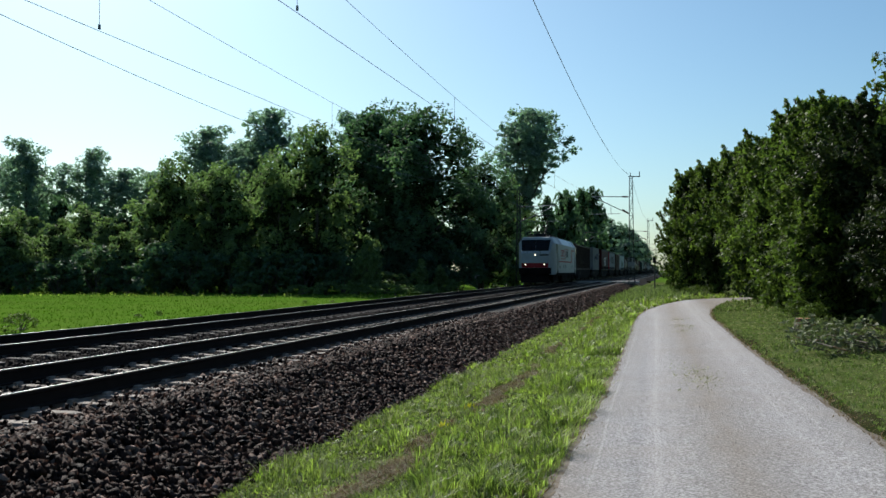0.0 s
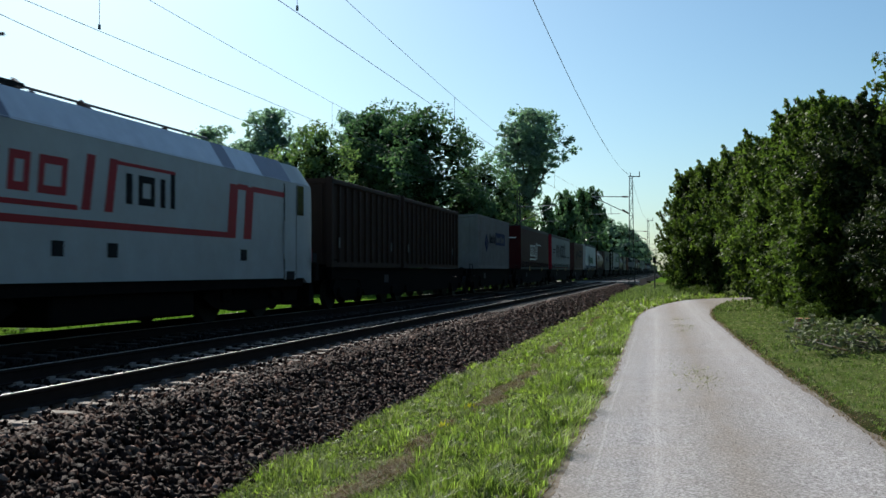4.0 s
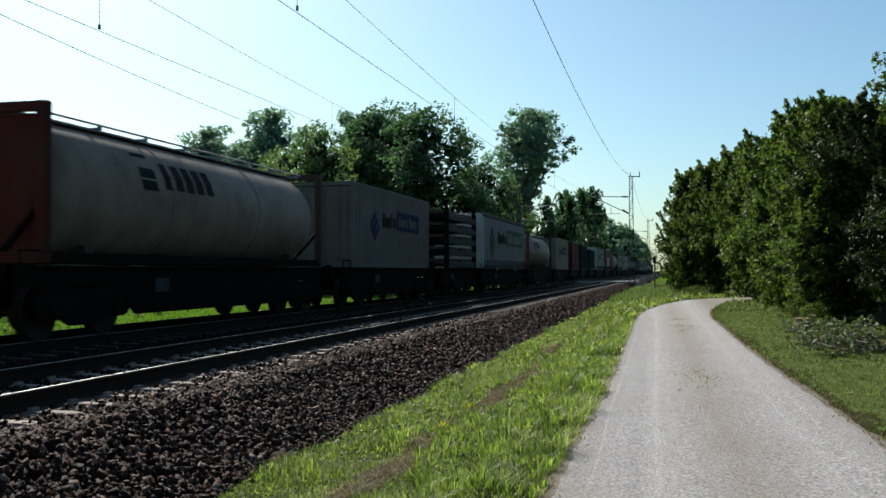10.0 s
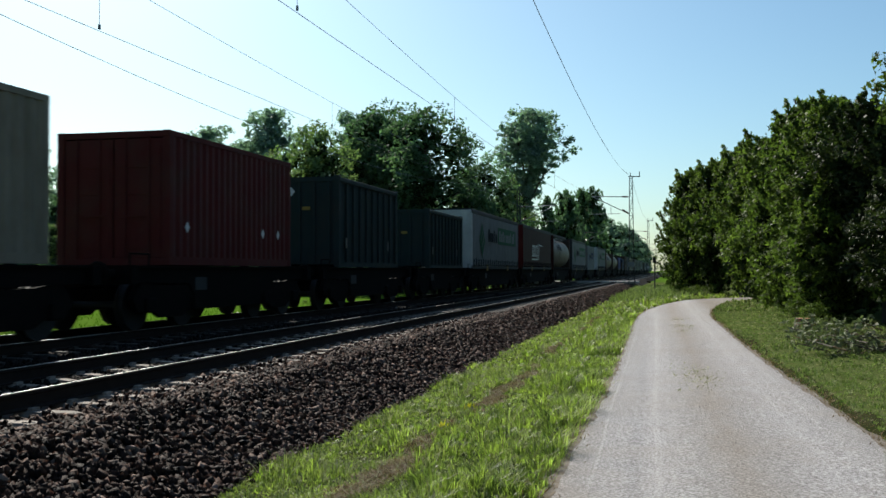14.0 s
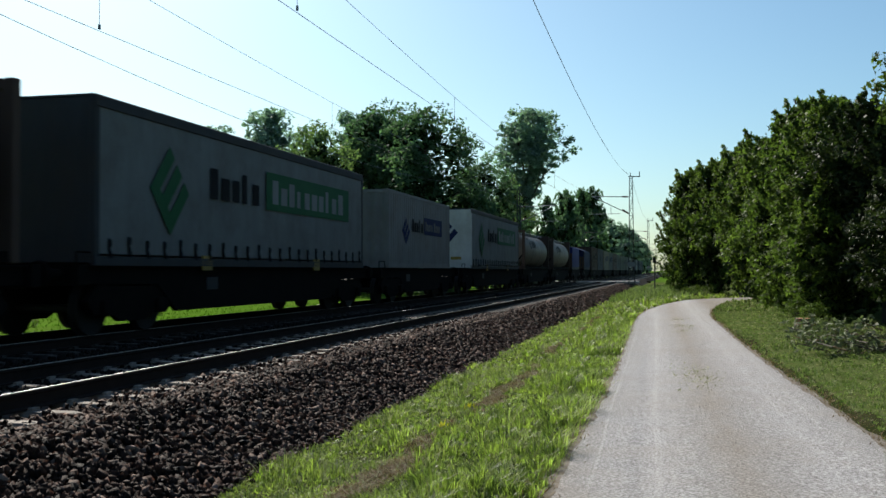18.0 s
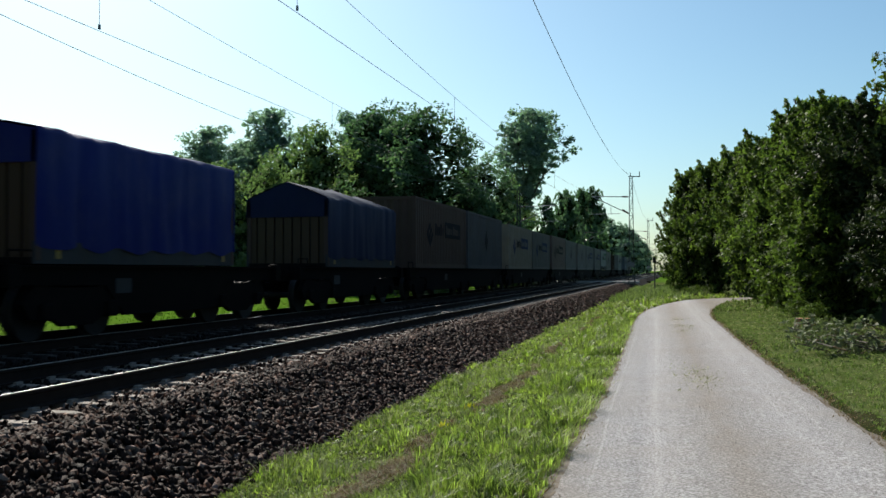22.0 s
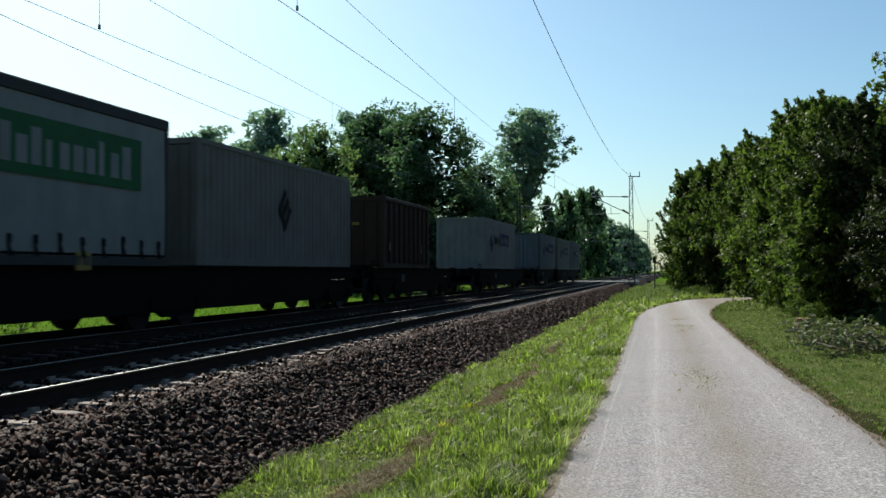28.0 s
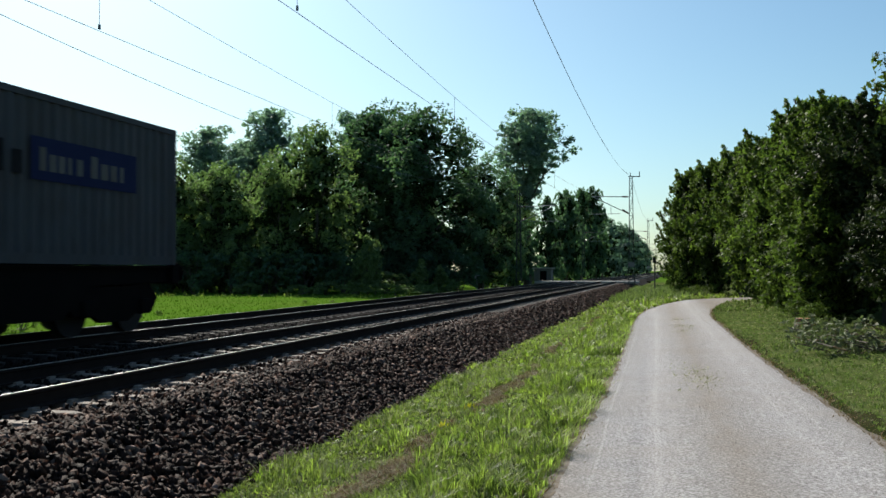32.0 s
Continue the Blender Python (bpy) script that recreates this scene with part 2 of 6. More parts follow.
M["logo_white"] = material("logo_white", (0.50, 0.50, 0.50), 0.5, 0, (0.42, 0.42, 0.42), 2, 0.5)
M["yellow"] = material("yellow_marking", (0.20, 0.135, 0.016), 0.7, 0, (0.15, 0.10, 0.014), 2, 0.5)


def paint(name, colour, dirt=(0.10, 0.075, 0.05), amount=0.5, rough=0.68):
    if max(colour) < 0.15:
        dirt = [0.35 * a + 0.45 * max(colour) * b for a, b in zip(dirt, (0.5, 0.38, 0.28))]
    M[name] = material(name, colour, rough, 0, [c * 0.82 for c in colour], 2.0, 0.5, 0, 40, dirt, 0.9, amount, stretch=(1, 1, 0.4), spec=0.08)


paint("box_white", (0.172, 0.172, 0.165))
paint("box_cream", (0.203, 0.175, 0.133))
paint("box_grey", (0.066, 0.069, 0.075))
paint("box_brown", (0.066, 0.043, 0.034))
paint("box_rust", (0.036, 0.022, 0.017))
paint("box_red", (0.070, 0.013, 0.012))
paint("box_green", (0.018, 0.03, 0.03))
paint("box_blue", (0.105, 0.115, 0.14))
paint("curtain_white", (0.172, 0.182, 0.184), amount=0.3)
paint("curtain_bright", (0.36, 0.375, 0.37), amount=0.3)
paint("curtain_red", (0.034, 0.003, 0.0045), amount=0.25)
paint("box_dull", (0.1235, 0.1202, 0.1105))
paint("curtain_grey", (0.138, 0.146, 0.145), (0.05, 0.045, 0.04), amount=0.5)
paint("roof_dark", (0.036, 0.039, 0.042))
paint("tank_steel", (0.185, 0.15, 0.118), (0.06, 0.045, 0.034), amount=0.75, rough=0.55)
paint("box_pink", (0.125, 0.092, 0.078))
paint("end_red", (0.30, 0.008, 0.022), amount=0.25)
# ends of pale bodies painted lighter than their sides, as the light falls
paint("end_white_lit", (0.42, 0.42, 0.40), amount=0.35)
paint("tank_rust", (0.052, 0.012, 0.010))
paint("tank_frame", (0.055, 0.022, 0.018))
paint("tarp_blue", (0.005, 0.012, 0.105), (0.06, 0.09, 0.24), 0.4, 0.6)
paint("tarp_navy", (0.008, 0.013, 0.042), (0.03, 0.045, 0.09), 0.5)
paint("wood_slat", (0.055, 0.036, 0.022))


# ---- mesh helpers ----
def mesh_np(name, verts, faces, mat, smooth=False):
    """A mesh from arrays of corners and of equal-sided faces."""
    me = bpy.data.meshes.new(name)
    verts = np.asarray(verts, np.float32).reshape(-1, 3)
    faces = np.asarray(faces, np.int32)
    n, k = faces.shape
    me.vertices.add(len(verts))
    me.vertices.foreach_set("co", verts.ravel())
    me.loops.add(n * k)
    me.loops.foreach_set("vertex_index", faces.ravel())
    me.polygons.add(n)
    me.polygons.foreach_set("loop_start", np.arange(0, n * k, k, dtype=np.int32))
    if smooth:
        me.polygons.foreach_set("use_smooth", np.ones(n, bool))
    me.update(calc_edges=True)
    me.materials.append(mat)
    return me


def part(name, bm, mat, parent=None, label="", smooth=False):
    """One mesh object out of a bmesh (or a finished mesh), under a thing or a part."""
    if isinstance(bm, bmesh.types.BMesh):
        bm.normal_update()
        me = bpy.data.meshes.new(name)
        if smooth:
            for fc in bm.faces:
                fc.smooth = True
        bm.to_mesh(me)
        bm.free()
        me.materials.append(mat)
    else:
        me = bm
    ob = new(name, me)
    if parent:
        ob.parent = parent
    if label:
        tagged(ob, label)
    return ob


def box(bm, c, s, rot=None):
    """A box of size s round c."""
    m = Matrix.Translation(c) @ (rot.to_4x4() if rot else Matrix()) @ Matrix.Diagonal((*s, 1))
    bmesh.ops.create_cube(bm, size=1, matrix=m)
    return bm


def boxes(*items):
    bm = bmesh.new()
    for it in items:
        box(bm, *it)
    return bm


def bevelled(c, s, w, seg=2, rot=None):
    bm = bmesh.new()
    box(bm, c, s, rot)
    bmesh.ops.bevel(bm, geom=bm.edges[:], offset=w, segments=seg, affect="EDGES", profile=0.5)
    return bm


def rod(bm, a, b, r, r2=None, n=8):
    """A tapered round bar from a to b."""
    a, b = Vector(a), Vector(b)
    d = b - a
    m = Matrix.Translation((a + b) / 2) @ d.to_track_quat("Z", "Y").to_matrix().to_4x4()
    bmesh.ops.create_cone(bm, cap_ends=True, segments=n, radius1=r, radius2=r if r2 is None else r2, depth=d.length, matrix=m)
    return bm


def rods(items, r, n=8):
    bm = bmesh.new()
    for a, b in items:
        rod(bm, a, b, r, n=n)
    return bm


def prism(outline, a, b, axis="y"):
    """A closed outline of (u, z) swept from a to b along y (u is x) or along x (u is y)."""
    bm = bmesh.new()
    put = (lambda u, z, t: (u, t, z)) if axis == "y" else (lambda u, z, t: (t, u, z))
    r0 = [bm.verts.new(put(u, z, a)) for u, z in outline]
    r1 = [bm.verts.new(put(u, z, b)) for u, z in outline]
    n = len(outline)
    for i in range(n):
        bm.faces.new((r0[i], r0[(i + 1) % n], r1[(i + 1) % n], r1[i]))
    bm.faces.new(r0[::-1])
    bm.faces.new(r1)
    bmesh.ops.recalc_face_normals(bm, faces=bm.faces[:])
    return bm


def loft(rings):
    """Skin over closed rings of equal count, ends closed."""
    bm = bmesh.new()
    rs = [[bm.verts.new(p) for p in r] for r in rings]
    n = len(rings[0])
    for a, b in zip(rs, rs[1:]):
        for i in range(n):
            bm.faces.new((a[i], a[(i + 1) % n], b[(i + 1) % n], b[i]))
    bm.faces.new(rs[0][::-1])
    bm.faces.new(rs[-1])
    bmesh.ops.recalc_face_normals(bm, faces=bm.faces[:])
    return bm


def thing(name, label, category, group="", kind="", at=None):
    ob = new(name)
    if at is not None:
        ob.matrix_basis = at
    return tagged(ob, label, category, group, kind)


# ---- ground ----
def edge_left(y):
    """The farm track's edge towards the railway; past the bend it swings away from the rails."""
    return 5.78 - 0.0185 * y - (0.026 * (13 - y) if 0 < y < 13 else 0.338 if y <= 0 else 0.0) + (0.0042 * (y - 33) ** 2 if y > 33 else 0.0) + (0.04 * (y - 55) ** 2 if y > 55 else 0.0)


def edge_right(y):
    return 8.62 - 0.0185 * y + (0.02 * (20 - min(max(y, 0), 20))) + (0.0042 * (y - 33) ** 2 if y > 33 else 0.0) + (0.04 * (y - 55) ** 2 if y > 55 else 0.0) + (0.3 * (y - 55) if y > 55 else 0.0)


def toe(y):
    """Foot of the ballast on the side of the farm track."""
    return 2.95 - 0.008 * min(max(y, 0), 60)


def ground_z(x, y):
    """Level of the soil; the rail heads lie at 0."""
    wob = 0.05 * noise.noise((x * 0.35, y * 0.35, 0.0)) + 0.025 * noise.noise((x * 1.3, y * 1.3, 4.0))
    el, t = edge_left(y), toe(y)
    if x < -7.2:
        return -0.85 + wob * min(1, (-7.2 - x) / 3)
    if x < t:
        return -0.85
    if x < el:
        k = (x - t) / max(el - t, 0.1)
        return -0.78 + 0.22 * k + wob * min(1, 4 * k, 4 * (1 - k)) + 0.05 * math.sin(k * math.pi)
    if x < edge_right(y):
        return -0.58
    return -0.54 + wob * min(1, x - edge_right(y))


def axis(spans):
    out = [spans[0][0]]
    for a, b, n in spans:
        out += [a + (b - a) * (i + 1) / n for i in range(n)]
    return out


gx = axis([(-3000, -300, 6), (-300, -60, 12), (-60, -8, 26), (-8, 2, 4), (2, 12, 50), (12, 60, 24), (60, 300, 8), (300, 3000, 6)])
gy = axis([(-3000, -600, 5), (-600, -20, 30), (-20, 3, 12), (3, 60, 142), (60, 160, 50), (160, 600, 22), (600, 4500, 6)])
gv = [(x, y, ground_z(x, y)) for y in gy for x in gx]
nx = len(gx)
gf = [(j * nx + i, j * nx + i + 1, (j + 1) * nx + i + 1, (j + 1) * nx + i) for j in range(len(gy) - 1) for i in range(nx - 1)]
ground = part("ground", mesh_np("ground", gv, gf, M["meadow"], True), None)
ground.data.materials.append(M["soil"])
ground.data.materials.append(M["turf"])
for poly in ground.data.polygons:
    x, y, _ = poly.center
    if toe(y) - 0.6 < x < edge_right(y) + 0.15 and -20.0 < y < 75:
        poly.material_index = 1
    elif (edge_right(y) < x < edge_right(y) + 9 and -20 < y < 75) or (2.3 < x < 16 and 75 <= y < 170):
        poly.material_index = 2
tagged(ground, "mown green meadow and grassy verge beside the railway", "ground", kind="structure")

# farm track of compacted pale gravel
ys = axis([(-60, 0, 20), (0, 60, 200), (60, 75, 20)])
pv, pf = [], []
cols = [0, 0.03, 0.11, 0.22, 0.33, 0.44, 0.56, 0.67, 0.78, 0.89, 0.97, 1]
last = len(cols) - 1
for y in ys:
    a, b = edge_left(y), edge_right(y)
    for i, k in enumerate(cols):
        crown = 0.035 * math.sin(k * math.pi) - 0.03 * (math.exp(-((k - 0.27) / 0.1) ** 2) + math.exp(-((k - 0.75) / 0.1) ** 2))
        rim = i in (0, 1, last - 1, last)
        ragged = (0.12 * noise.noise((y * 1.3, i * 1.0, 7.0)) + 0.07 * noise.noise((y * 4.0, i * 1.0, 2.0))) if rim else 0
        if i in (1, last - 1):
            ragged = (0.06 + abs(ragged)) * (1 if i == 1 else -1)
        pv.append((a + (b - a) * k + ragged, y, -0.555 + crown + 0.008 * noise.noise((k * 6, y * 1.2, 1.0)) - (0.02 if i in (0, last) else 0)))
w = len(cols)
pf = [(j * w + i, j * w + i + 1, (j + 1) * w + i + 1, (j + 1) * w + i) for j in range(len(ys) - 1) for i in range(last)]
farm_track = part("farm_track", mesh_np("farm_track", pv, pf, M["path"], True), None)
farm_track.data.materials.append(M["path_edge"])
for i, poly in enumerate(farm_track.data.polygons):
    if i % last in (0, last - 1):
        poly.material_index = 1
tagged(farm_track, "pale compacted gravel farm track with wheel ruts", "path", kind="structure")

# ---- railway ----
NEAR_END, FAR_END = -640.0, 900.0
TRACKS = (0.0, -4.0)
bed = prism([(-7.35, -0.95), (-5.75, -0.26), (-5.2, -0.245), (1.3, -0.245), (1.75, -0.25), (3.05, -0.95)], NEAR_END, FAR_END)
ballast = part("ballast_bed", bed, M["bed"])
tagged(ballast, "dark brown ballast embankment under the railway tracks", "ballast", kind="structure")

RAIL = [(-0.0625, -0.172), (0.0625, -0.172), (0.0625, -0.160), (0.012, -0.145), (0.009, -0.050), (0.033, -0.035), (0.034, -0.006),
        (-0.034, -0.006), (-0.033, -0.035), (-0.009, -0.050), (-0.012, -0.145), (-0.0625, -0.160)]
HEAD = [(-0.0065, -0.008), (0.0065, -0.008), (0.0055, 0.0005), (-0.0055, 0.0005)]


def sleeper_mesh(mat):
    # the top dips to a waist between the rails
    rings = []
    for x, top in ((-1.3, -0.192), (-1.22, -0.182), (-0.5, -0.180), (-0.36, -0.192), (-0.18, -0.262), (0.18, -0.262), (0.36, -0.192), (0.5, -0.180), (1.22, -0.182), (1.3, -0.192)):
        rings.append([(x, -0.12, -0.34), (x, 0.12, -0.34), (x, 0.08, top), (x, -0.08, top)])
    bm = loft(rings)
    for sx in (-0.7525, 0.7525):
        for dx in (-0.10, 0.10):
            box(bm, (sx + dx, 0, -0.166), (0.05, 0.11, 0.03))
    me = bpy.data.meshes.new("sleeper")
    bm.to_mesh(me)
    bm.free()
    me.materials.append(mat)
    return me


# the near track was relaid; the far one lies in old grime
SLEEPER = [sleeper_mesh(M["sleeper"]), sleeper_mesh(M["grimy_sleeper"])]
PITCH = 0.6
sleeper_jobs = []
for cx in TRACKS:
    track = thing("railway_track", "straight railway track of polished rails on concrete sleepers", "railway track", "pair of tracks", "structure", pose(cx, 0, 0))
    for sx in (-0.7525, 0.7525):
        r = part("rail", prism([(sx + u, z) for u, z in RAIL], NEAR_END, FAR_END), M["rail"], track, "rusty brown steel rail")
        part("running_surface", prism([(sx + u, z) for u, z in HEAD], NEAR_END, FAR_END), M["railtop"], r, "polished shiny rail head")
    sleeper_jobs.append(track)

# level crossing of concrete slabs far down the line
crossing = thing("level_crossing", "pale concrete slab level crossing over both tracks", "level crossing", kind="structure", at=pose(0, 101, 0))
for x0, x1 in ((-7.4, -4.85), (-4.66, -3.34), (-3.15, -0.85), (-0.66, 0.66), (0.85, 3.0)):
    for k in range(3):
        part("slab", bevelled(((x0 + x1) / 2, k * 2.0, -0.08), (x1 - x0, 1.97, 0.2), 0.01, 1), M["concrete"], crossing)


# ---- overhead line ----
def lattice_mast(x, y, side, height=9.4, base=-0.7):
    """A riveted lattice mast with its cantilever towards the track; side +1: stands to the right of the rails."""
    t = thing("catenary_mast", "dark steel lattice catenary mast with cantilever arm", "catenary mast", "catenary masts", at=pose(x, y, base))
    part("footing", bevelled((0, 0, 0.02), (0.6, 0.6, 0.4), 0.04), M["bed"], t, "dark weathered foundation block")
    h = height
    w = lambda z: 0.24 - 0.13 * z / h
    for sx in (-1, 1):
        for sy in (-1, 1):
            bm = bmesh.new()
            rod(bm, (sx * w(0.7), sy * w(0.7), 0.7), (sx * w(h), sy * w(h), h), 0.035, n=4)
            part("leg", bm, M["mast"], t)
    n = 14
    for i in range(n):
        z0, z1 = 0.8 + (h - 0.9) * i / n, 0.8 + (h - 0.9) * (i + 1) / n
        bm = bmesh.new()
        s = 1 if i % 2 else -1
        for f in (-1, 1):
            rod(bm, (s * w(z0), f * w(z0), z0), (-s * w(z1), f * w(z1), z1), 0.016, n=4)
            rod(bm, (f * w(z0), s * w(z0), z0), (f * w(z1), -s * w(z1), z1), 0.016, n=4)
            rod(bm, (-w(z1), f * w(z1), z1), (w(z1), f * w(z1), z1), 0.014, n=4)
        part("lacing", bm, M["mast"], t)
    arm_z = 6.85 - base
    reach = (abs(x) if side > 0 else abs(x + 4.0)) - 0.25
    c = part("cantilever", rods([((-side * 0.15, 0, arm_z - 1.15), (-side * (reach + 0.2), 0, arm_z + 0.35)),
                                 ((-side * 0.15, 0, arm_z + 0.25), (-side * (reach + 0.2), 0, arm_z + 0.35))], 0.035), M["steel"], t, "tubular cantilever arm")
    part("steady_arm", rods([((-side * 0.9, 0, 5.75 - base), (-side * (reach + 0.5), 0, 5.72 - base)), ((-side * (reach * 0.55), 0, 5.75 - base), (-side * (reach * 0.55), 0, arm_z - 0.5))], 0.022), M["steel"], c)
    for za, zb in ((-1.07, -0.78), (0.26, 0.28)):
        part("insulator", rods([((-side * 0.25, 0, arm_z + za), (-side * 0.7, 0, arm_z + zb))], 0.07), M["insul"], c, "brown ribbed insulator")
    part("top_bracket", boxes(((0.25 * side, 0, h + 0.05), (0.95, 0.08, 0.07)), ((0.68 * side, 0, h + 0.25), (0.06, 0.06, 0.4)), ((-0.05 * side, 0, h + 0.2), (0.06, 0.06, 0.35))), M["mast"], t, "feeder bracket on the mast head")
    if side > 0:
        part("number_board", boxes(((0, -0.30, 2.3), (0.5, 0.02, 0.35))), M["concrete"], t, "small pale board")
    return t


for x, y, s in ((3.2, 81, 1), (2.75, 153, 1), (2.6, 228, 1), (2.6, 303, 1), (3.2, -2.5, 1), (3.2, -81, 1),
                (-7.6, 91, -1), (-7.3, 155, -1), (-7.2, 230, -1), (-7.4, 4, -1), (-7.4, -74, -1)):
    lattice_mast(x, y, s)

SUPPORTS = [-162, -81, 0, 81, 156, 231, 306, 381]


def strand(name, label, x, heights, sag, r, stagger=0.0):
    """A wire strung from support to support, as one swept tube."""
    rings = []
    for i, (a, b) in enumerate(zip(SUPPORTS, SUPPORTS[1:])):
        z0, z1 = heights[i % len(heights)], heights[(i + 1) % len(heights)]
        for k in range(26):
            f = k / 26
            z = z0 + (z1 - z0) * f - 4 * sag * f * (1 - f)
            s = stagger * ((1 - 2 * f) if i % 2 else (2 * f - 1))
            rings.append([(x + s + r * math.cos(q), a + (b - a) * f, z + r * math.sin(q)) for q in (0, 1.2566, 2.5133, 3.7699, 5.0265)])
    ob = part(name, loft(rings), M["wire"])
    return tagged(ob, label, "overhead wire", "overhead line")


def messenger_z(y):
    for a, b in zip(SUPPORTS, SUPPORTS[1:]):
        if a <= y <= b:
            f = (y - a) / (b - a)
            return 7.57 - 4 * 1.18 * f * (1 - f)


for cx, cz in zip(TRACKS, (5.79, 5.69)):
    strand("contact_wire", "thin dark copper contact wire above the track", cx, (cz,), 0.02, 0.0065, 0.05)
    mw = strand("messenger_wire", "sagging messenger wire above the track", cx, (7.57,), 1.18, 0.0055)
    y = -152.5
    while y < 380:
        bm = bmesh.new()
        rod(bm, (cx, y, cz), (cx, y, messenger_z(y) + 0.02), 0.005, n=5)
        part("dropper", bm, M["wire"], mw)
        clip = boxes(((cx, y, cz + 0.05), (0.03, 0.05, 0.09)))
        part("dropper_clip", clip, M["wire"], mw)
        y += 13.0
strand("feeder_wire", "feeder wire along the mast heads", 3.25, (9.4, 8.8), 1.75, 0.0095)
strand("feeder_wire", "feeder wire along the far masts", -8.3, (8.48,), 2.1, 0.0085)

# relay hut, signal post and small board beside the line
hut = thing("relay_hut", "small grey concrete relay hut with flat roof", "hut", at=pose(-9.3, 122, -0.85))
part("wall", bevelled((0, 0, 1.1), (2.1, 2.2, 2.2), 0.02), M["hut"], hut)
part("roof", bevelled((0, 0, 2.28), (2.5, 2.6, 0.16), 0.02), M["concrete"], hut, "flat concrete roof slab")
part("door", bevelled((0.1, -1.11, 1.0), (0.8, 0.04, 1.9), 0.01), M["sill"], hut, "dark steel door")
post = thing("signal_post", "dark railway signal post beside the track", "signal", at=pose(4.9, 88, -0.7))
part("pole", rods([((0, 0, 0), (0, 0, 2.6))], 0.06), M["mast"], post)
part("head", bevelled((0, 0, 2.75), (0.32, 0.2, 0.6), 0.03), M["black"], post, "black signal head")
board = thing("track_sign", "small white sign board on a post", "sign", at=pose(-11.0, 88, -0.85))
part("pole", rods([((0, 0, 0), (0, 0, 1.6))], 0.03), M["steel"], board)
part("plate", boxes(((0, -0.04, 1.35), (0.42, 0.02, 0.42))), M["logo_white"], board, "square white plate")

# ---- the train ----
MOVING = []
FLOOR = 1.22


def lead(t):
    """Where the locomotive's front stands along the track at t seconds."""
    k = (t - 16.0) / 16.0
    return -218.63 - (311.5585 * k + 15.0361 * k * k - 2.4494 * k ** 3)


def ride(ob, s):
    """ob travels s metres behind the locomotive's front."""
    MOVING.append((ob, s))
    ob.matrix_basis = pose(-4.0, s + lead(0.0), 0)
    return ob


def decal(name, polys, mat, parent, x, side=1, label=""):
    """Flat paint on a side wall; lettering is laid stroke by stroke."""
    if name in ("lettering", "emblem") and len(polys) > 1:
        return [decal_sheet("lettering" if name == "lettering" else "emblem_bar", [q], mat, parent, x, side, label) for q in polys][0]
    return decal_sheet(name, polys, mat, parent, x, side, label)


def decal_sheet(name, polys, mat, parent, x, side=1, label=""):
    """Flat shapes of (y, z) outlines painted on a side wall at x."""
    bm = bmesh.new()
    for poly in polys:
        a = [bm.verts.new((x, y, z)) for y, z in poly]
        b = [bm.verts.new((x + 0.004 * side, y, z)) for y, z in poly]
        n = len(poly)
        bm.faces.new(b)
        for i in range(n):
            bm.faces.new((a[i], a[(i + 1) % n], b[(i + 1) % n], b[i]))
    bmesh.ops.recalc_face_normals(bm, faces=bm.faces[:])
    return part(name, bm, mat, parent, label)


def end_decal(name, polys, mat, parent, y, label=""):
    if name in ("lettering", "emblem") and len(polys) > 1:
        return [end_decal("lettering" if name == "lettering" else "emblem_bar", [q], mat, parent, y, label) for q in polys][0]
    bm = bmesh.new()
    for poly in polys:
        a = [bm.verts.new((x, y, z)) for x, z in poly]
        b = [bm.verts.new((x, y - 0.004, z)) for x, z in poly]
        n = len(poly)
        bm.faces.new(b)
        for i in range(n):
            bm.faces.new((a[i], a[(i + 1) % n], b[(i + 1) % n], b[i]))
    bmesh.ops.recalc_face_normals(bm, faces=bm.faces[:])
    return part(name, bm, mat, parent, label)


def quad(y0, z0, y1, z1):
    return [(y0, z0), (y1, z0), (y1, z1), (y0, z1)]


def frame_shape(y0, y1, z0, z1, t, lean=0.0):
    """Four strokes round a hollow slab."""
    at = lambda y, z: (y + lean * (z - z0), z)
    bar = lambda a, c, b, d: [at(a, c), at(b, c), at(b, d), at(a, d)]
    return [bar(y0, z0, y0 + t, z1), bar(y0 + t, z0, y1, z0 + t * 0.9), bar(y0 + t, z1 - t * 0.9, y1, z1), bar(y1 - t, z0 + t * 0.9, y1, z1 - t * 0.9)]


def word_bars(y0, y1, z0, z1, n, gap=0.25, tall=()):
    """A row of solid upright bars that stands for a word."""
    w = (y1 - y0) / n
    out = []
    for i in range(n):
        top = z1 if i == 0 or i in tall else z0 + (z1 - z0) * 0.74
        wide = w * (1 - gap) * (0.55 if i % 4 == 3 else 0.9 + 0.1 * (i % 2))
        out.append(quad(y0 + i * w, z0, y0 + i * w + wide, top))
    return out


def diamond(yc, zc, ry, rz):
    """Three slanting bars on a slanting spine, cut to a lozenge."""
    at = lambda a, b: (yc - ry + (a + b) * ry, zc + (b - a) * rz)
    patch = lambda a0, b0, a1, b1: [at(a0, b0), at(a1, b0), at(a1, b1), at(a0, b1)]
    return [patch(0, 0, 1, 0.24), patch(0, 0.24, 0.25, 0.97), patch(0.375, 0.24, 0.625, 0.97), patch(0.75, 0.24, 1, 0.97)]


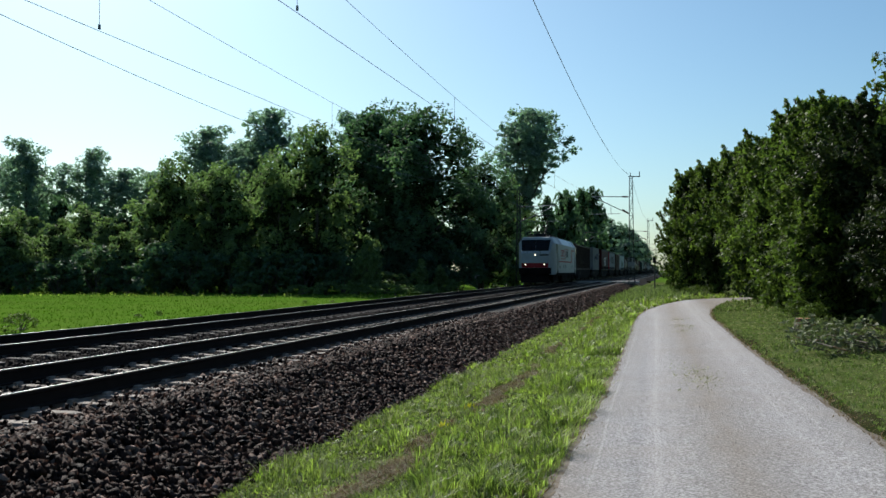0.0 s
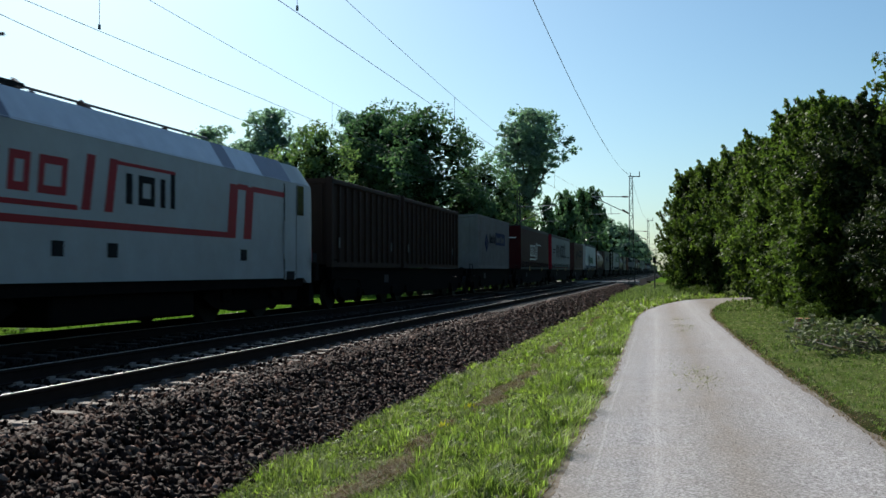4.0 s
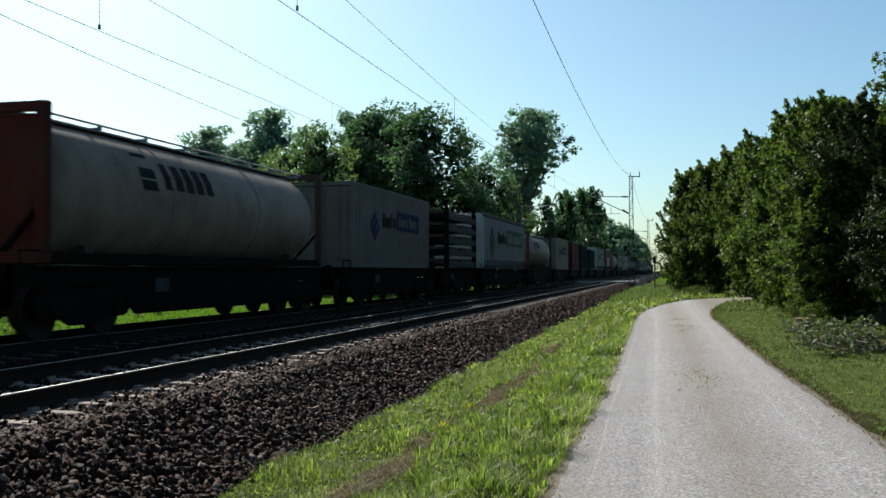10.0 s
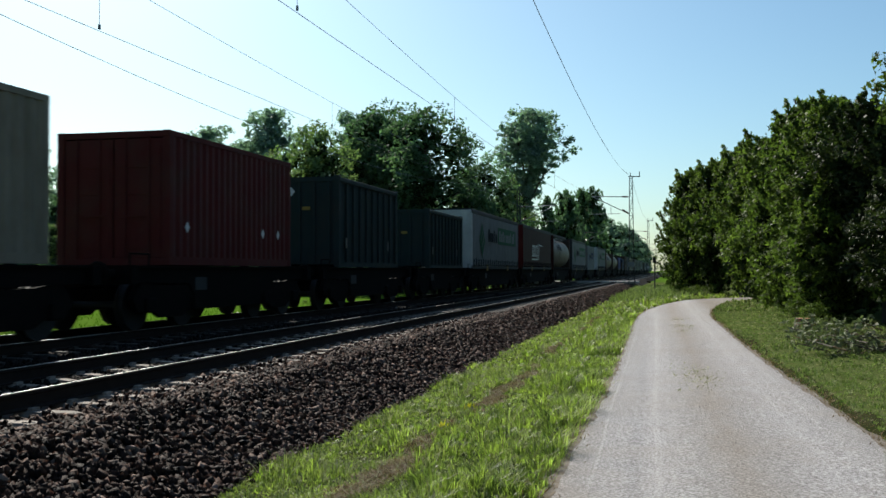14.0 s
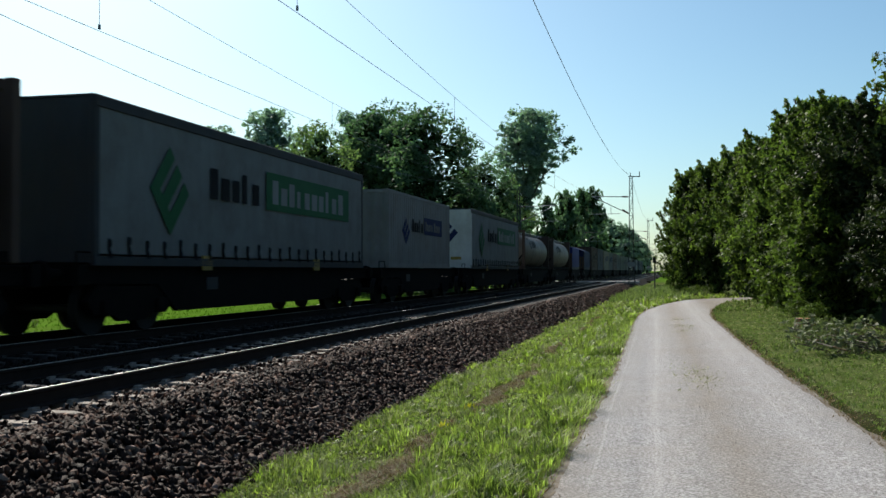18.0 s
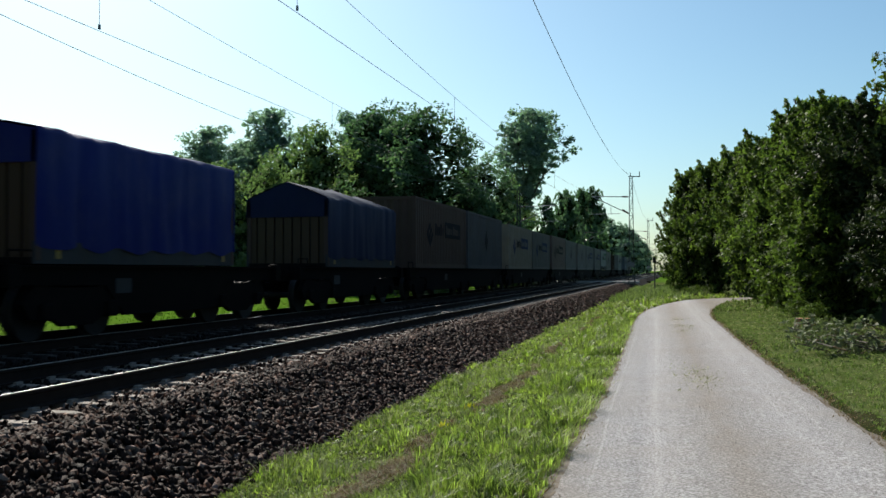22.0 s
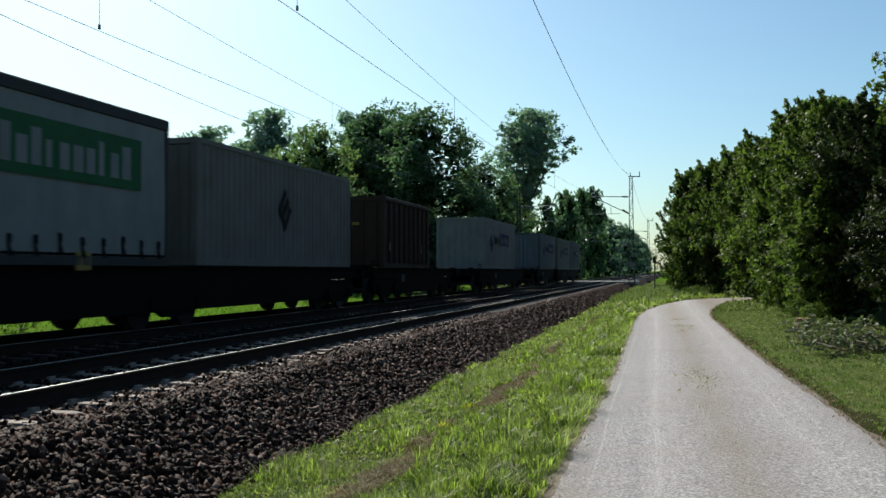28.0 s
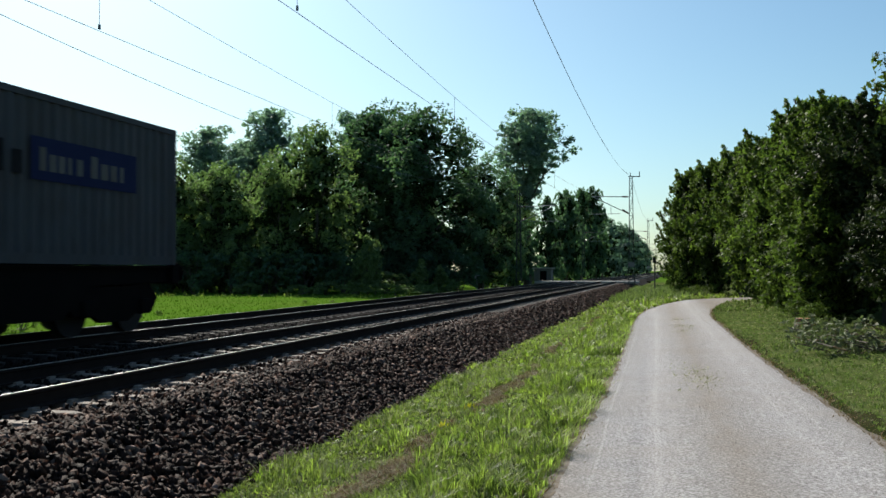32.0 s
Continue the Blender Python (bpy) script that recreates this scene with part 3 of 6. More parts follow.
def corrugated(name, length, x, z0, z1, mat, pitch=0.278, depth=0.036, along="y", at=0.0):
    """A trapezoid-ribbed steel wall."""
    n = max(2, round(length / pitch))
    p = length / n
    us, ds = [], []
    for i in range(n):
        for f, d in ((0.0, 0), (0.30, 0), (0.43, 1), (0.73, 1), (0.87, 0)):
            us.append((i + f) * p)
            ds.append(d)
    us.append(length)
    ds.append(0)
    sgn = 1 if x > 0 else -1
    v = []
    for u, d in zip(us, ds):
        for z in (z0, z1):
            v.append((x - sgn * depth * d, u, z) if along == "y" else (u - length / 2, at + depth * d, z))
    f = [(2 * i, 2 * i + 2, 2 * i + 3, 2 * i + 1) for i in range(len(us) - 1)]
    return mesh_np(name, v, f, mat)


def container(s0, s1, colour, label, height=2.59, front="doors", logo="stripes", panel="logo_blue", floor=FLOOR, trim=None, group="containers"):
    """A corrugated steel shipping container."""
    L, W = s1 - s0, 1.22
    c = ride(thing("shipping_container", label, "container", group), s0)
    mat, z0, z1 = M[colour], floor, floor + height
    post = M[trim] if trim else mat
    for x in (-W, W):
        part("side_wall", corrugated("side_wall", L - 0.3, x * 0.992, z0 + 0.15, z1 - 0.09, mat), None, c).location.y = 0.15
        part("top_rail", boxes(((x * 0.975, L / 2, z1 - 0.05), (0.07, L - 0.3, 0.1))), post, c)
        part("bottom_rail", boxes(((x * 0.965, L / 2, z0 + 0.08), (0.07, L - 0.3, 0.16))), post, c)
        for y in (0.075, L - 0.075):
            part("corner_post", bevelled((x * 0.94, y, (z0 + z1) / 2), (0.155, 0.15, height), 0.012, 1), post, c)
            for z in (z0 + 0.06, z1 - 0.055):
                part("corner_casting", bevelled((x * 0.93, y, z), (0.178, 0.165, 0.125), 0.012, 1), post, c)
    part("roof", boxes(((0, L / 2, z1 - 0.03), (2.34, L - 0.2, 0.04))), mat, c)
    part("floor", boxes(((0, L / 2, z0 + 0.06), (2.3, L - 0.1, 0.1))), M["under"], c)
    part("end_wall", corrugated("end_wall", 2.14, 0.1, z0 + 0.12, z1 - 0.1, mat, 0.25, 0.04, "x", L - 0.06), None, c)
    part("end_rail", boxes(((0, 0.06, z1 - 0.06), (2.14, 0.1, 0.12))), post, c)
    part("end_rail", boxes(((0, 0.06, z0 + 0.07), (2.14, 0.1, 0.14))), post, c)
    if front == "doors":
        for sgn in (-1, 1):
            d = part("door_leaf", bevelled((sgn * 0.54, 0.055, (z0 + z1) / 2), (1.05, 0.045, height - 0.28), 0.01, 1), mat, c)
            panels = bmesh.new()
            for k in range(4):
                box(panels, (sgn * 0.54, 0.030, z0 + 0.42 + k * (height - 0.5) / 4 + 0.1), (0.94, 0.02, (height - 0.5) / 4 - 0.12))
            part("door_panel", panels, mat, d)
            for bx in (0.28, 0.78):
                part("locking_bar", rods([((sgn * bx, 0.005, z0 + 0.1), (sgn * bx, 0.005, z1 - 0.1))], 0.018, 6), mat, d)
            part("door_handle", boxes(((sgn * 0.42, -0.01, z0 + 0.95), (0.5, 0.02, 0.04))), mat, d)
    else:
        part("front_wall", corrugated("front_wall", 2.14, 0.1, z0 + 0.12, z1 - 0.1, mat, 0.36, 0.05, "x", 0.03), None, c)
    x = W + 0.0
    if logo == "stripes":
        decal("emblem", diamond(2.2, floor + 1.32, 0.52, 0.5), M[panel], c, x, label="painted lozenge emblem of slanting stripes")
        decal("lettering", word_bars(3.05, 4.7, floor + 1.33, floor + 1.80, 5, tall=(3,)), M["logo_black"], c, x)
        p = decal("name_panel", [quad(4.8, floor + 1.27, 7.75, floor + 1.93)], M[panel], c, x, label="dark blue painted panel")
        decal("lettering", word_bars(5.0, 6.2, floor + 1.42, floor + 1.78, 5) + word_bars(6.35, 7.5, floor + 1.42, floor + 1.78, 4), M["box_dull" if panel == "logo_blue" else colour], p, x + 0.004)
    elif logo == "emblem":
        decal("emblem", diamond(4.6, floor + 1.4, 0.42, 0.55), M[panel], c, x)
    elif logo == "placards":
        for y in (0.7, L - 0.8, L - 1.7):
            decal("placard", [[(y, floor + 0.64), (y + 0.09, floor + 0.75), (y, floor + 0.86), (y - 0.09, floor + 0.75)]], M["logo_white"], c, x, label="white diamond placard")
    return c


def bulk_box(s0, s1, colour, label, height=2.6, floor=FLOOR):
    """A ribbed open-top bulk container with placards."""
    L, W = s1 - s0, 1.22
    c = ride(thing("bulk_container", label, "container", "bulk containers"), s0)
    mat, z0, z1 = M[colour], floor, floor + height
    part("tub", bevelled((0, L / 2, (z0 + z1) / 2), (2.30, L - 0.1, height - 0.12), 0.03, 1), mat, c)
    n = round((L - 0.3) / 0.62)
    rib = boxes(((0, 0, 0), (0.07, 0.11, height - 0.3)))
    first = None
    for x in (-1.185, 1.185):
        for i in range(n + 1):
            if first is None:
                first = part("rib", rib, mat, c)
                r = first
            else:
                r = part("rib", first.data, None, c)
            r.location = (x, 0.15 + (L - 0.3) * i / n, (z0 + z1) / 2)
        part("top_rim", bevelled((x * 1.0, L / 2, z1 - 0.07), (0.12, L, 0.14), 0.02, 1), mat, c)
        part("bottom_rail", boxes(((x, L / 2, z0 + 0.06), (0.1, L, 0.12))), mat, c)
        for y in (0.08, L - 0.08):
            part("corner_post", bevelled((x * 0.97, y, (z0 + z1) / 2 + 0.02), (0.17, 0.17, height + 0.06), 0.015, 1), mat, c)
    for y in (0.06, L - 0.06):
        part("end_rim", boxes(((0, y, z1 - 0.06), (2.3, 0.1, 0.14))), mat, c)
    for i in range(5):
        part("end_rib", boxes(((-0.9 + 0.45 * i, 0.03, (z0 + z1) / 2), (0.08, 0.06, height - 0.3))), mat, c)
    for px in (-0.85, -0.3):
        end_decal("placard", [[(px, z1 - 0.6), (px + 0.19, z1 - 0.41), (px, z1 - 0.22), (px - 0.19, z1 - 0.41)]], M["logo_white"], c, -0.005, "white diamond placard")
    end_decal("warning_plate", [quad(0.1, z1 - 0.95, 0.35, z1 - 0.85)], M["yellow"], c, -0.005, "small yellow plate")
    for y in (0.6, L - 1.2):
        decal("placard", [quad(y, z0 + 0.55, y + 0.14, z0 + 0.85)], M["box_dull"], c, 1.222)
    return c


BUCKLE = None


def swap_body(s0, s1, colour, label, art, end_colour=None, height=2.83, floor=FLOOR):
    """A curtain-sided swap body with straps along its hem."""
    global BUCKLE
    L, W = s1 - s0, 1.25
    c = ride(thing("curtainside_swap_body", label, "swap body", "curtain-sided swap bodies"), s0)
    mat, z0, z1 = M[colour], floor, floor + height
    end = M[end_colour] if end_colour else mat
    for x in (-1, 1):
        # the curtain bellies a little between its posts
        n, v, rows = 40, [], 6
        for i in range(n + 1):
            y = 0.14 + (L - 0.28) * i / n
            for j in range(rows):
                z = z0 + 0.18 + (height - 0.36) * j / (rows - 1)
                belly = 0.022 * math.sin(math.pi * j / (rows - 1)) * (0.6 + 0.4 * math.sin(i * 1.9)) + 0.006 * math.sin(i * 2.7 + j)
                v.append((x * (W - 0.015 + belly), y, z))
        f = [(i * rows + j, (i + 1) * rows + j, (i + 1) * rows + j + 1, i * rows + j + 1) for i in range(n) for j in range(rows - 1)]
        cur = part("curtain", mesh_np("curtain", v, f, mat, True), None, c)
        part("roof_rail", bevelled((x * (W - 0.03), L / 2, z1 - 0.09), (0.09, L, 0.20), 0.015, 1), M["roof_dark"], c, "dark roof rail")
        part("floor_rail", boxes(((x * (W - 0.03), L / 2, z0 + 0.06), (0.08, L, 0.16))), M["roof_dark"], c)
        for y in (0.07, L - 0.07):
            part("corner_post", bevelled((x * (W - 0.06), y, (z0 + z1) / 2), (0.13, 0.14, height - 0.02), 0.015, 1), end if y < 1 else M["roof_dark"], c)
        if BUCKLE is None:
            bm = boxes(((0, 0, 0.17), (0.012, 0.05, 0.34)), ((0.012, 0, 0.26), (0.02, 0.085, 0.13)))
            box(bm, (0.01, 0.03, 0.10), (0.012, 0.04, 0.2), Euler((0.5, 0, 0)).to_matrix())
            BUCKLE = part("strap_buckle", bm, M["logo_black"], c).data
            c.children[-1].location = (x * (W + 0.005), 0.5, z0 + 0.1)
        if x > 0:
            k = round(L / 0.62)
            for i in range(k):
                b = part("strap_buckle", BUCKLE, None, c)
                b.location = (W + 0.006, 0.42 + (L - 0.8) * i / (k - 1), z0 + 0.10 + (0.05 if i % 3 == 1 else 0))
    part("roof", bevelled((0, L / 2, z1 + 0.0), (2.46, L - 0.02, 0.05), 0.015, 1), M["roof_dark"], c, "dark tarpaulin roof")
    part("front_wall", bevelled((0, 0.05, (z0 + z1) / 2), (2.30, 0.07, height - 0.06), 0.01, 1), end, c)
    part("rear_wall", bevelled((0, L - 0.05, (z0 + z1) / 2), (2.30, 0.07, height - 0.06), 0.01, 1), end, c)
    part("floor", boxes(((0, L / 2, z0 + 0.0), (2.36, L - 0.1, 0.12))), M["under"], c)
    for y in (L * 0.28, L * 0.72):
        part("lifting_plate", boxes(((W - 0.005, y, z0 + 0.05), (0.03, 0.42, 0.30))), M["yellow"], c, "yellow grab-lift plate")
    x = W + 0.026
    if art == "slab_letters":
        out = frame_shape(3.95, 4.58, floor + 0.86, floor + 1.62, 0.13, 0.1) + frame_shape(4.82, 5.3, floor + 0.86, floor + 1.62, 0.13, 0.1) + frame_shape(5.55, 6.22, floor + 0.86, floor + 1.62, 0.13, 0.1)
        out += [[(a, floor + 0.62), (a + 0.22, floor + 0.62), (a + 0.42, floor + 1.78), (a + 0.2, floor + 1.78)] for a in (6.45, 7.05)]
        out += [quad(7.5, floor + 1.64, 9.2, floor + 1.71), quad(3.8, floor + 0.62, 6.4, floor + 0.71)]
        decal("emblem", out, M["logo_white"], c, x, label="white slab-shaped emblem")
        end_decal("lettering", frame_shape(-0.95, -0.62, floor + 1.55, floor + 1.9, 0.07, 0.1) + frame_shape(-0.5, -0.16, floor + 1.55, floor + 1.9, 0.07, 0.1) + [quad(0.0, floor + 1.45, 0.08, floor + 2.0), quad(0.2, floor + 1.45, 0.28, floor + 2.0), quad(0.28, floor + 1.94, 0.95, floor + 2.0), quad(-1.0, floor + 1.42, 0.2, floor + 1.46)], M["logo_white"], c, 0.012)
    elif art == "big_word":
        out = [quad(3.1 + 0.74 * i, floor + 1.0, 3.3 + 0.74 * i, floor + 2.0) for i in range(3)]
        out += [quad(5.15, floor + 1.42, 5.36, floor + 1.62), quad(5.75, floor + 1.0, 5.97, floor + 2.0), *frame_shape(6.5, 7.55, floor + 1.0, floor + 2.0, 0.2),
                *frame_shape(7.95, 8.95, floor + 1.0, floor + 2.0, 0.2), quad(9.4, floor + 1.0, 9.62, floor + 2.2), quad(9.85, floor + 1.0, 10.3, floor + 1.18)]
        decal("emblem", out, M["logo_black"], c, x, label="large black block-shaped emblem")
        decal("lettering", [quad(0.9, floor + 1.52, 2.3, floor + 1.62), quad(0.9, floor + 1.30, 1.9, floor + 1.40), quad(11.2, floor + 1.0, 12.9, floor + 1.1)], M["logo_black"], c, x)
    elif art == "window_word":
        win = [quad(3.7 + dx, floor + dz, 3.7 + dx + 0.30, floor + dz + 0.36) for dx in (0.0, 0.38, 0.76) for dz in (0.42, 0.85)]
        win += [[(3.6 + d, floor + 1.3), (3.95 + d, floor + 1.3), (4.0 + d * 1.05, floor + 1.75)] for d in (0, 0.4, 0.8)]
        decal("emblem", win, M["logo_black"], c, x, label="black barred-window emblem")
        decal("lettering", word_bars(5.0, 9.4, floor + 0.72, floor + 1.62, 7, gap=0.3) + word_bars(9.6, 10.4, floor + 0.72, floor + 1.0, 2), M["logo_green"], c, x, label="large green lettering strokes")
        panes = lambda z: [quad(-0.57 + 0.345 * i, floor + z, -0.28 + 0.345 * i, floor + z + 0.29) for i in range(3)]
        arrows = [[(-0.57 + d, floor + 1.95), (-0.28 + d, floor + 1.95), (-0.31 + d + k * 0.2, floor + 2.2), (-0.2 + d + k * 0.24, floor + 2.2 - 0.06 * k), (-0.425 + d + k * 0.42, floor + 2.45), (-0.65 + d + k * 0.24, floor + 2.2 + 0.06 * k), (-0.54 + d + k * 0.2, floor + 2.2)] for d, k in ((0, -0.5), (0.345, 0), (0.69, 0.5))]
        end_decal("emblem", panes(1.62) + arrows, M["logo_black"], c, 0.012, "black barred-window emblem with three arrows")
        end_decal("emblem", panes(1.29), M["logo_olive"], c, 0.012)
        end_decal("lettering", [q for i, z in enumerate((1.08, 0.90, 0.66, 0.48)) for q in word_bars(-0.8, 0.72 - 0.12 * (i % 2), floor + z, floor + z + 0.12, 15, gap=0.4)], M["logo_black"], c, 0.012)
        fc = bpy.data.curves.new("code", "FONT")
        fc.body, fc.size = "CRL 844", 0.25
        tmp = new("code", fc)
        bpy.context.view_layer.update()
        me = bpy.data.meshes.new_from_object(tmp.evaluated_get(bpy.context.evaluated_depsgraph_get()))
        bpy.data.objects.remove(tmp)
        me.materials.clear()
        me.materials.append(M["logo_black"])
        part("code_lettering", me, None, c).matrix_local = pose(0.02, 0.008, floor + 0.16, 90, 0, 0)
    elif art in ("lozenge", "lozenge_short"):
        k = 0.68 if art == "lozenge_short" else 1.0
        decal("emblem", diamond(2.45 * k, floor + 1.42, 0.75 * k, 0.85 * k), M["logo_green"], c, x, label="green lozenge emblem of slanting stripes")
        decal("lettering", word_bars(4.1 * k, 6.7 * k, floor + 1.38, floor + 2.02, 5, tall=(3,)), M["logo_black"], c, x)
        p = decal("name_panel", [quad(6.95 * k, floor + 1.32, 12.9 * k, floor + 2.22)], M["logo_green"], c, x, label="green printed panel")
        decal("lettering", word_bars(7.3 * k, 12.5 * k, floor + 1.48, floor + 2.05, 10, tall=(2, 7, 9)), M["curtain_white"], p, x + 0.004)
    if art == "lozenge" and end_colour == "end_white_lit" and colour == "curtain_grey" and s0 > 300:
        big = diamond(-0.1, floor + 1.72, 0.72, 0.78)
        end_decal("emblem", big, M["logo_blue"], c, 0.012, "blue lozenge emblem of slanting stripes")
        end_decal("placard", [[(-0.45, floor + 0.3), (-0.25, floor + 0.52), (-0.45, floor + 0.74), (-0.65, floor + 0.52)]], M["logo_black"], c, 0.012)
        end_decal("warning_plate", [quad(0.25, floor + 0.42, 0.75, floor + 0.56)], M["yellow"], c, 0.012)
    return c


def tank(s0, s1, label, frame_colour="tank_frame", big=False, floor=FLOOR, plates=(True, True)):
    """A tank container: barrel with dished ends inside an open end frame, walkway on top."""
    L = s1 - s0
    c = ride(thing("tank_container", label, "tank container", "tank containers"), s0)
    R, zc, top = (1.26, floor + 1.36, floor + 2.72) if big else (1.21, floor + 1.22, floor + 2.52)
    rings = []
    prof = [(0.30, 0.02), (0.34, 0.45), (0.45, 0.8), (0.62, 0.95), (0.85, 1.0), (L - 0.95, 1.0), (L - 0.72, 0.95), (L - 0.55, 0.8), (L - 0.44, 0.45), (L - 0.40, 0.02)]
    for y, k in prof:
        rings.append([(R * k * math.cos(a), y, zc + R * k * math.sin(a)) for a in [2 * math.pi * i / 40 for i in range(40)]])
    part("barrel", loft(rings), M["tank_steel"], c, "dull grey tank barrel", smooth=True)
    for y in (L * 0.33, L * 0.66):
        ring = [[((R + 0.012) * math.cos(a), yy, zc + (R + 0.012) * math.sin(a)) for a in [2 * math.pi * i / 40 for i in range(40)]] for yy in (y - 0.04, y + 0.04)]
        part("band", loft(ring), M["tank_steel"], c, smooth=False)
    fr = M[frame_colour]
    for y in (0.09, L - 0.09):
        fr = M[frame_colour] if y < 1 else M["box_brown"]
        for x in (-1.13, 1.13):
            part("corner_post", bevelled((x, y, (floor + top) / 2), (0.18, 0.18, top - floor), 0.015, 1), fr, c)
        part("cross_beam", boxes(((0, y, top - 0.08), (2.1, 0.14, 0.15))), fr, c)
        if plates[0 if y < 1 else 1]:
            part("end_plate", boxes(((0, y + (0.05 if y < 1 else -0.05), (floor + top) / 2), (2.09, 0.02, top - floor - 0.36))), fr, c, "riveted steel end plate")
        part("cross_beam", boxes(((0, y, floor + 0.1), (2.1, 0.14, 0.18))), fr, c)
        for x in (-1, 1):
            part("brace", rods([((x * 1.05, y, floor + 0.9), (x * 0.35, y, floor + 0.15))], 0.05, 6), M["under"], c)
    rz = top - 0.06
    part("walkway", boxes(((0.25, L / 2, rz - 0.05), (0.5, L - 0.5, 0.03))), M["steel"], c, "galvanised top walkway")
    rl = part("handrail", rods([((0.72, 0.3, rz), (0.72, L - 0.4, rz))], 0.02, 6), M["steel"], c)
    n = 8
    for i in range(n):
        y = 0.7 + (L - 1.4) * i / (n - 1)
        part("bracket", boxes(((0.60, y, rz - 0.06), (0.30, 0.07, 0.04)), ((0.72, y, rz - 0.04), (0.05, 0.06, 0.10))), M["steel"], rl)
    if big:
        part("walkway_guard", boxes(((0.86, L / 2, top + 0.10), (0.05, L - 0.7, 0.20))), M["roof_dark"], c, "dark guard board along the top")
        for i in range(9):
            part("guard_post", boxes(((0.86, 0.6 + (L - 1.2) * i / 8, top - 0.06), (0.05, 0.05, 0.24))), M["roof_dark"], c)
    for y in (1.6, L - 1.6):
        part("saddle", boxes(((0, y, floor + 0.16), (1.9, 0.25, 0.32))), fr, c)
    for x in (-1, 1):
        part("side_beam", boxes(((x * 1.1, L / 2, floor + 0.1), (0.12, L - 0.3, 0.16))), M["under"], c)
    if not plates[0]:
        part("ladder", rods([((-0.3, 0.04, floor + 0.2), (-0.3, 0.04, top)), ((0.1, 0.04, floor + 0.2), (0.1, 0.04, top))] + [((-0.3, 0.04, floor + 0.4 + 0.3 * i), (0.1, 0.04, floor + 0.4 + 0.3 * i)) for i in range(7)], 0.018, 6), M["steel"], c)
    # lettering wraps the barrel at mid height
    for (y0, y1, z0, z1, m) in [(2.9, 3.45, 0.15, 0.85, "logo_black")] + [(3.75 + 0.42 * i, 4.05 + 0.42 * i, 0.22, 0.72, "logo_black") for i in range(5)]:
        x0, x1 = math.sqrt(R * R - z0 * z0), math.sqrt(R * R - z1 * z1)
        bm = bmesh.new()
        vs = [bm.verts.new((xx + 0.012, y, zc + z)) for y, z, xx in ((y0, z0, x0), (y1, z0, x0), (y1, (z0 + z1) / 2, math.sqrt(R * R - ((z0 + z1) / 2) ** 2)), (y1, z1, x1), (y0, z1, x1), (y0, (z0 + z1) / 2, math.sqrt(R * R - ((z0 + z1) / 2) ** 2)))]
        bm.faces.new((vs[0], vs[1], vs[2], vs[5]))
        bm.faces.new((vs[5], vs[2], vs[3], vs[4]))
        part("lettering", bm, M[m], c)
    return c


def tarp_box(s0, s1, colour, label, peaked=False, floor=FLOOR):
    """A tarpaulin-covered swap body; the tarp leaves the slatted end bare."""
    L, W, h = s1 - s0, 1.24, 1.95 if peaked else 2.10
    c = ride(thing("tarpaulin_container", label, "container", "tarpaulin containers"), s0)
    z0, z1, zr = floor, floor + h, floor + h + (0.46 if peaked else 0.20)
    n, v = 60, []
    prof = [(W, z0 + 0.28), (W, z0 + 0.9), (W, z1 - 0.1), (W - 0.05, z1), (W * 0.5, (z1 + zr) / 2 + 0.03), (0, zr), (-W * 0.5, (z1 + zr) / 2 + 0.03), (-W + 0.05, z1), (-W, z1 - 0.1), (-W, z0 + 0.9), (-W, z0 + 0.28)]
    for i in range(n + 1):
        for j, (x, z) in enumerate(prof):
            fold = 0.030 * noise.noise((i * 0.24, j * 0.9, s0)) + 0.022 * noise.noise((i * 0.55 + j * 0.8, j * 0.4, s0 + 2)) - 0.012 * (i % 10 == 0)
            v.append((x * (1 + fold), L * i / n, z + 0.06 * noise.noise((i * 0.2, j * 1.3, s0 + 5)) - (0.07 * abs(math.sin(i * 0.32)) if j in (0, 10) else 0)))
    m = len(prof)
    f = [(i * m + j, (i + 1) * m + j, (i + 1) * m + j + 1, i * m + j + 1) for i in range(n) for j in range(m - 1)]
    part("tarpaulin", mesh_np("tarpaulin", v, f, M[colour], True), None, c, "creased blue tarpaulin cover")
    gable = [(-W, z1 - 0.55), (W, z1 - 0.55), (W, z1 - 0.05), (0, zr - 0.02), (-W, z1 - 0.05)]
    part("tarpaulin_flap", prism(gable, 0.02, 0.06), M[colour], c)
    part("tarpaulin_flap", prism([(-W, z0 + 0.3), (W, z0 + 0.3), (W, z1 - 0.05), (0, zr - 0.02), (-W, z1 - 0.05)], L - 0.06, L - 0.02), M[colour], c)
    for i in range(9):
        part("slat", boxes(((-1.06 + 0.265 * i, 0.09, (z0 + z1 - 0.4) / 2), (0.22, 0.05, h - 0.5))), M["wood_slat"], c)
    for x in (-1, 1):
        part("side_board", boxes(((x * (W - 0.06), L / 2, z0 + 0.17), (0.06, L, 0.34))), M["roof_dark"], c)
    part("floor", boxes(((0, L / 2, z0 + 0.05), (2.3, L, 0.1))), M["under"], c)
    for x in (-1.16, 1.16):
        for y in (0.08, L - 0.08):
            part("corner_post", bevelled((x, y, (z0 + z1) / 2), (0.12, 0.12, h - 0.1), 0.01, 1), M["box_brown"], c)
    for y in (0.5, L - 0.6):
        decal("reflector", [quad(y, z0 + 0.08, y + 0.14, z0 + 0.26)], M["yellow"], c, W - 0.028)
    return c


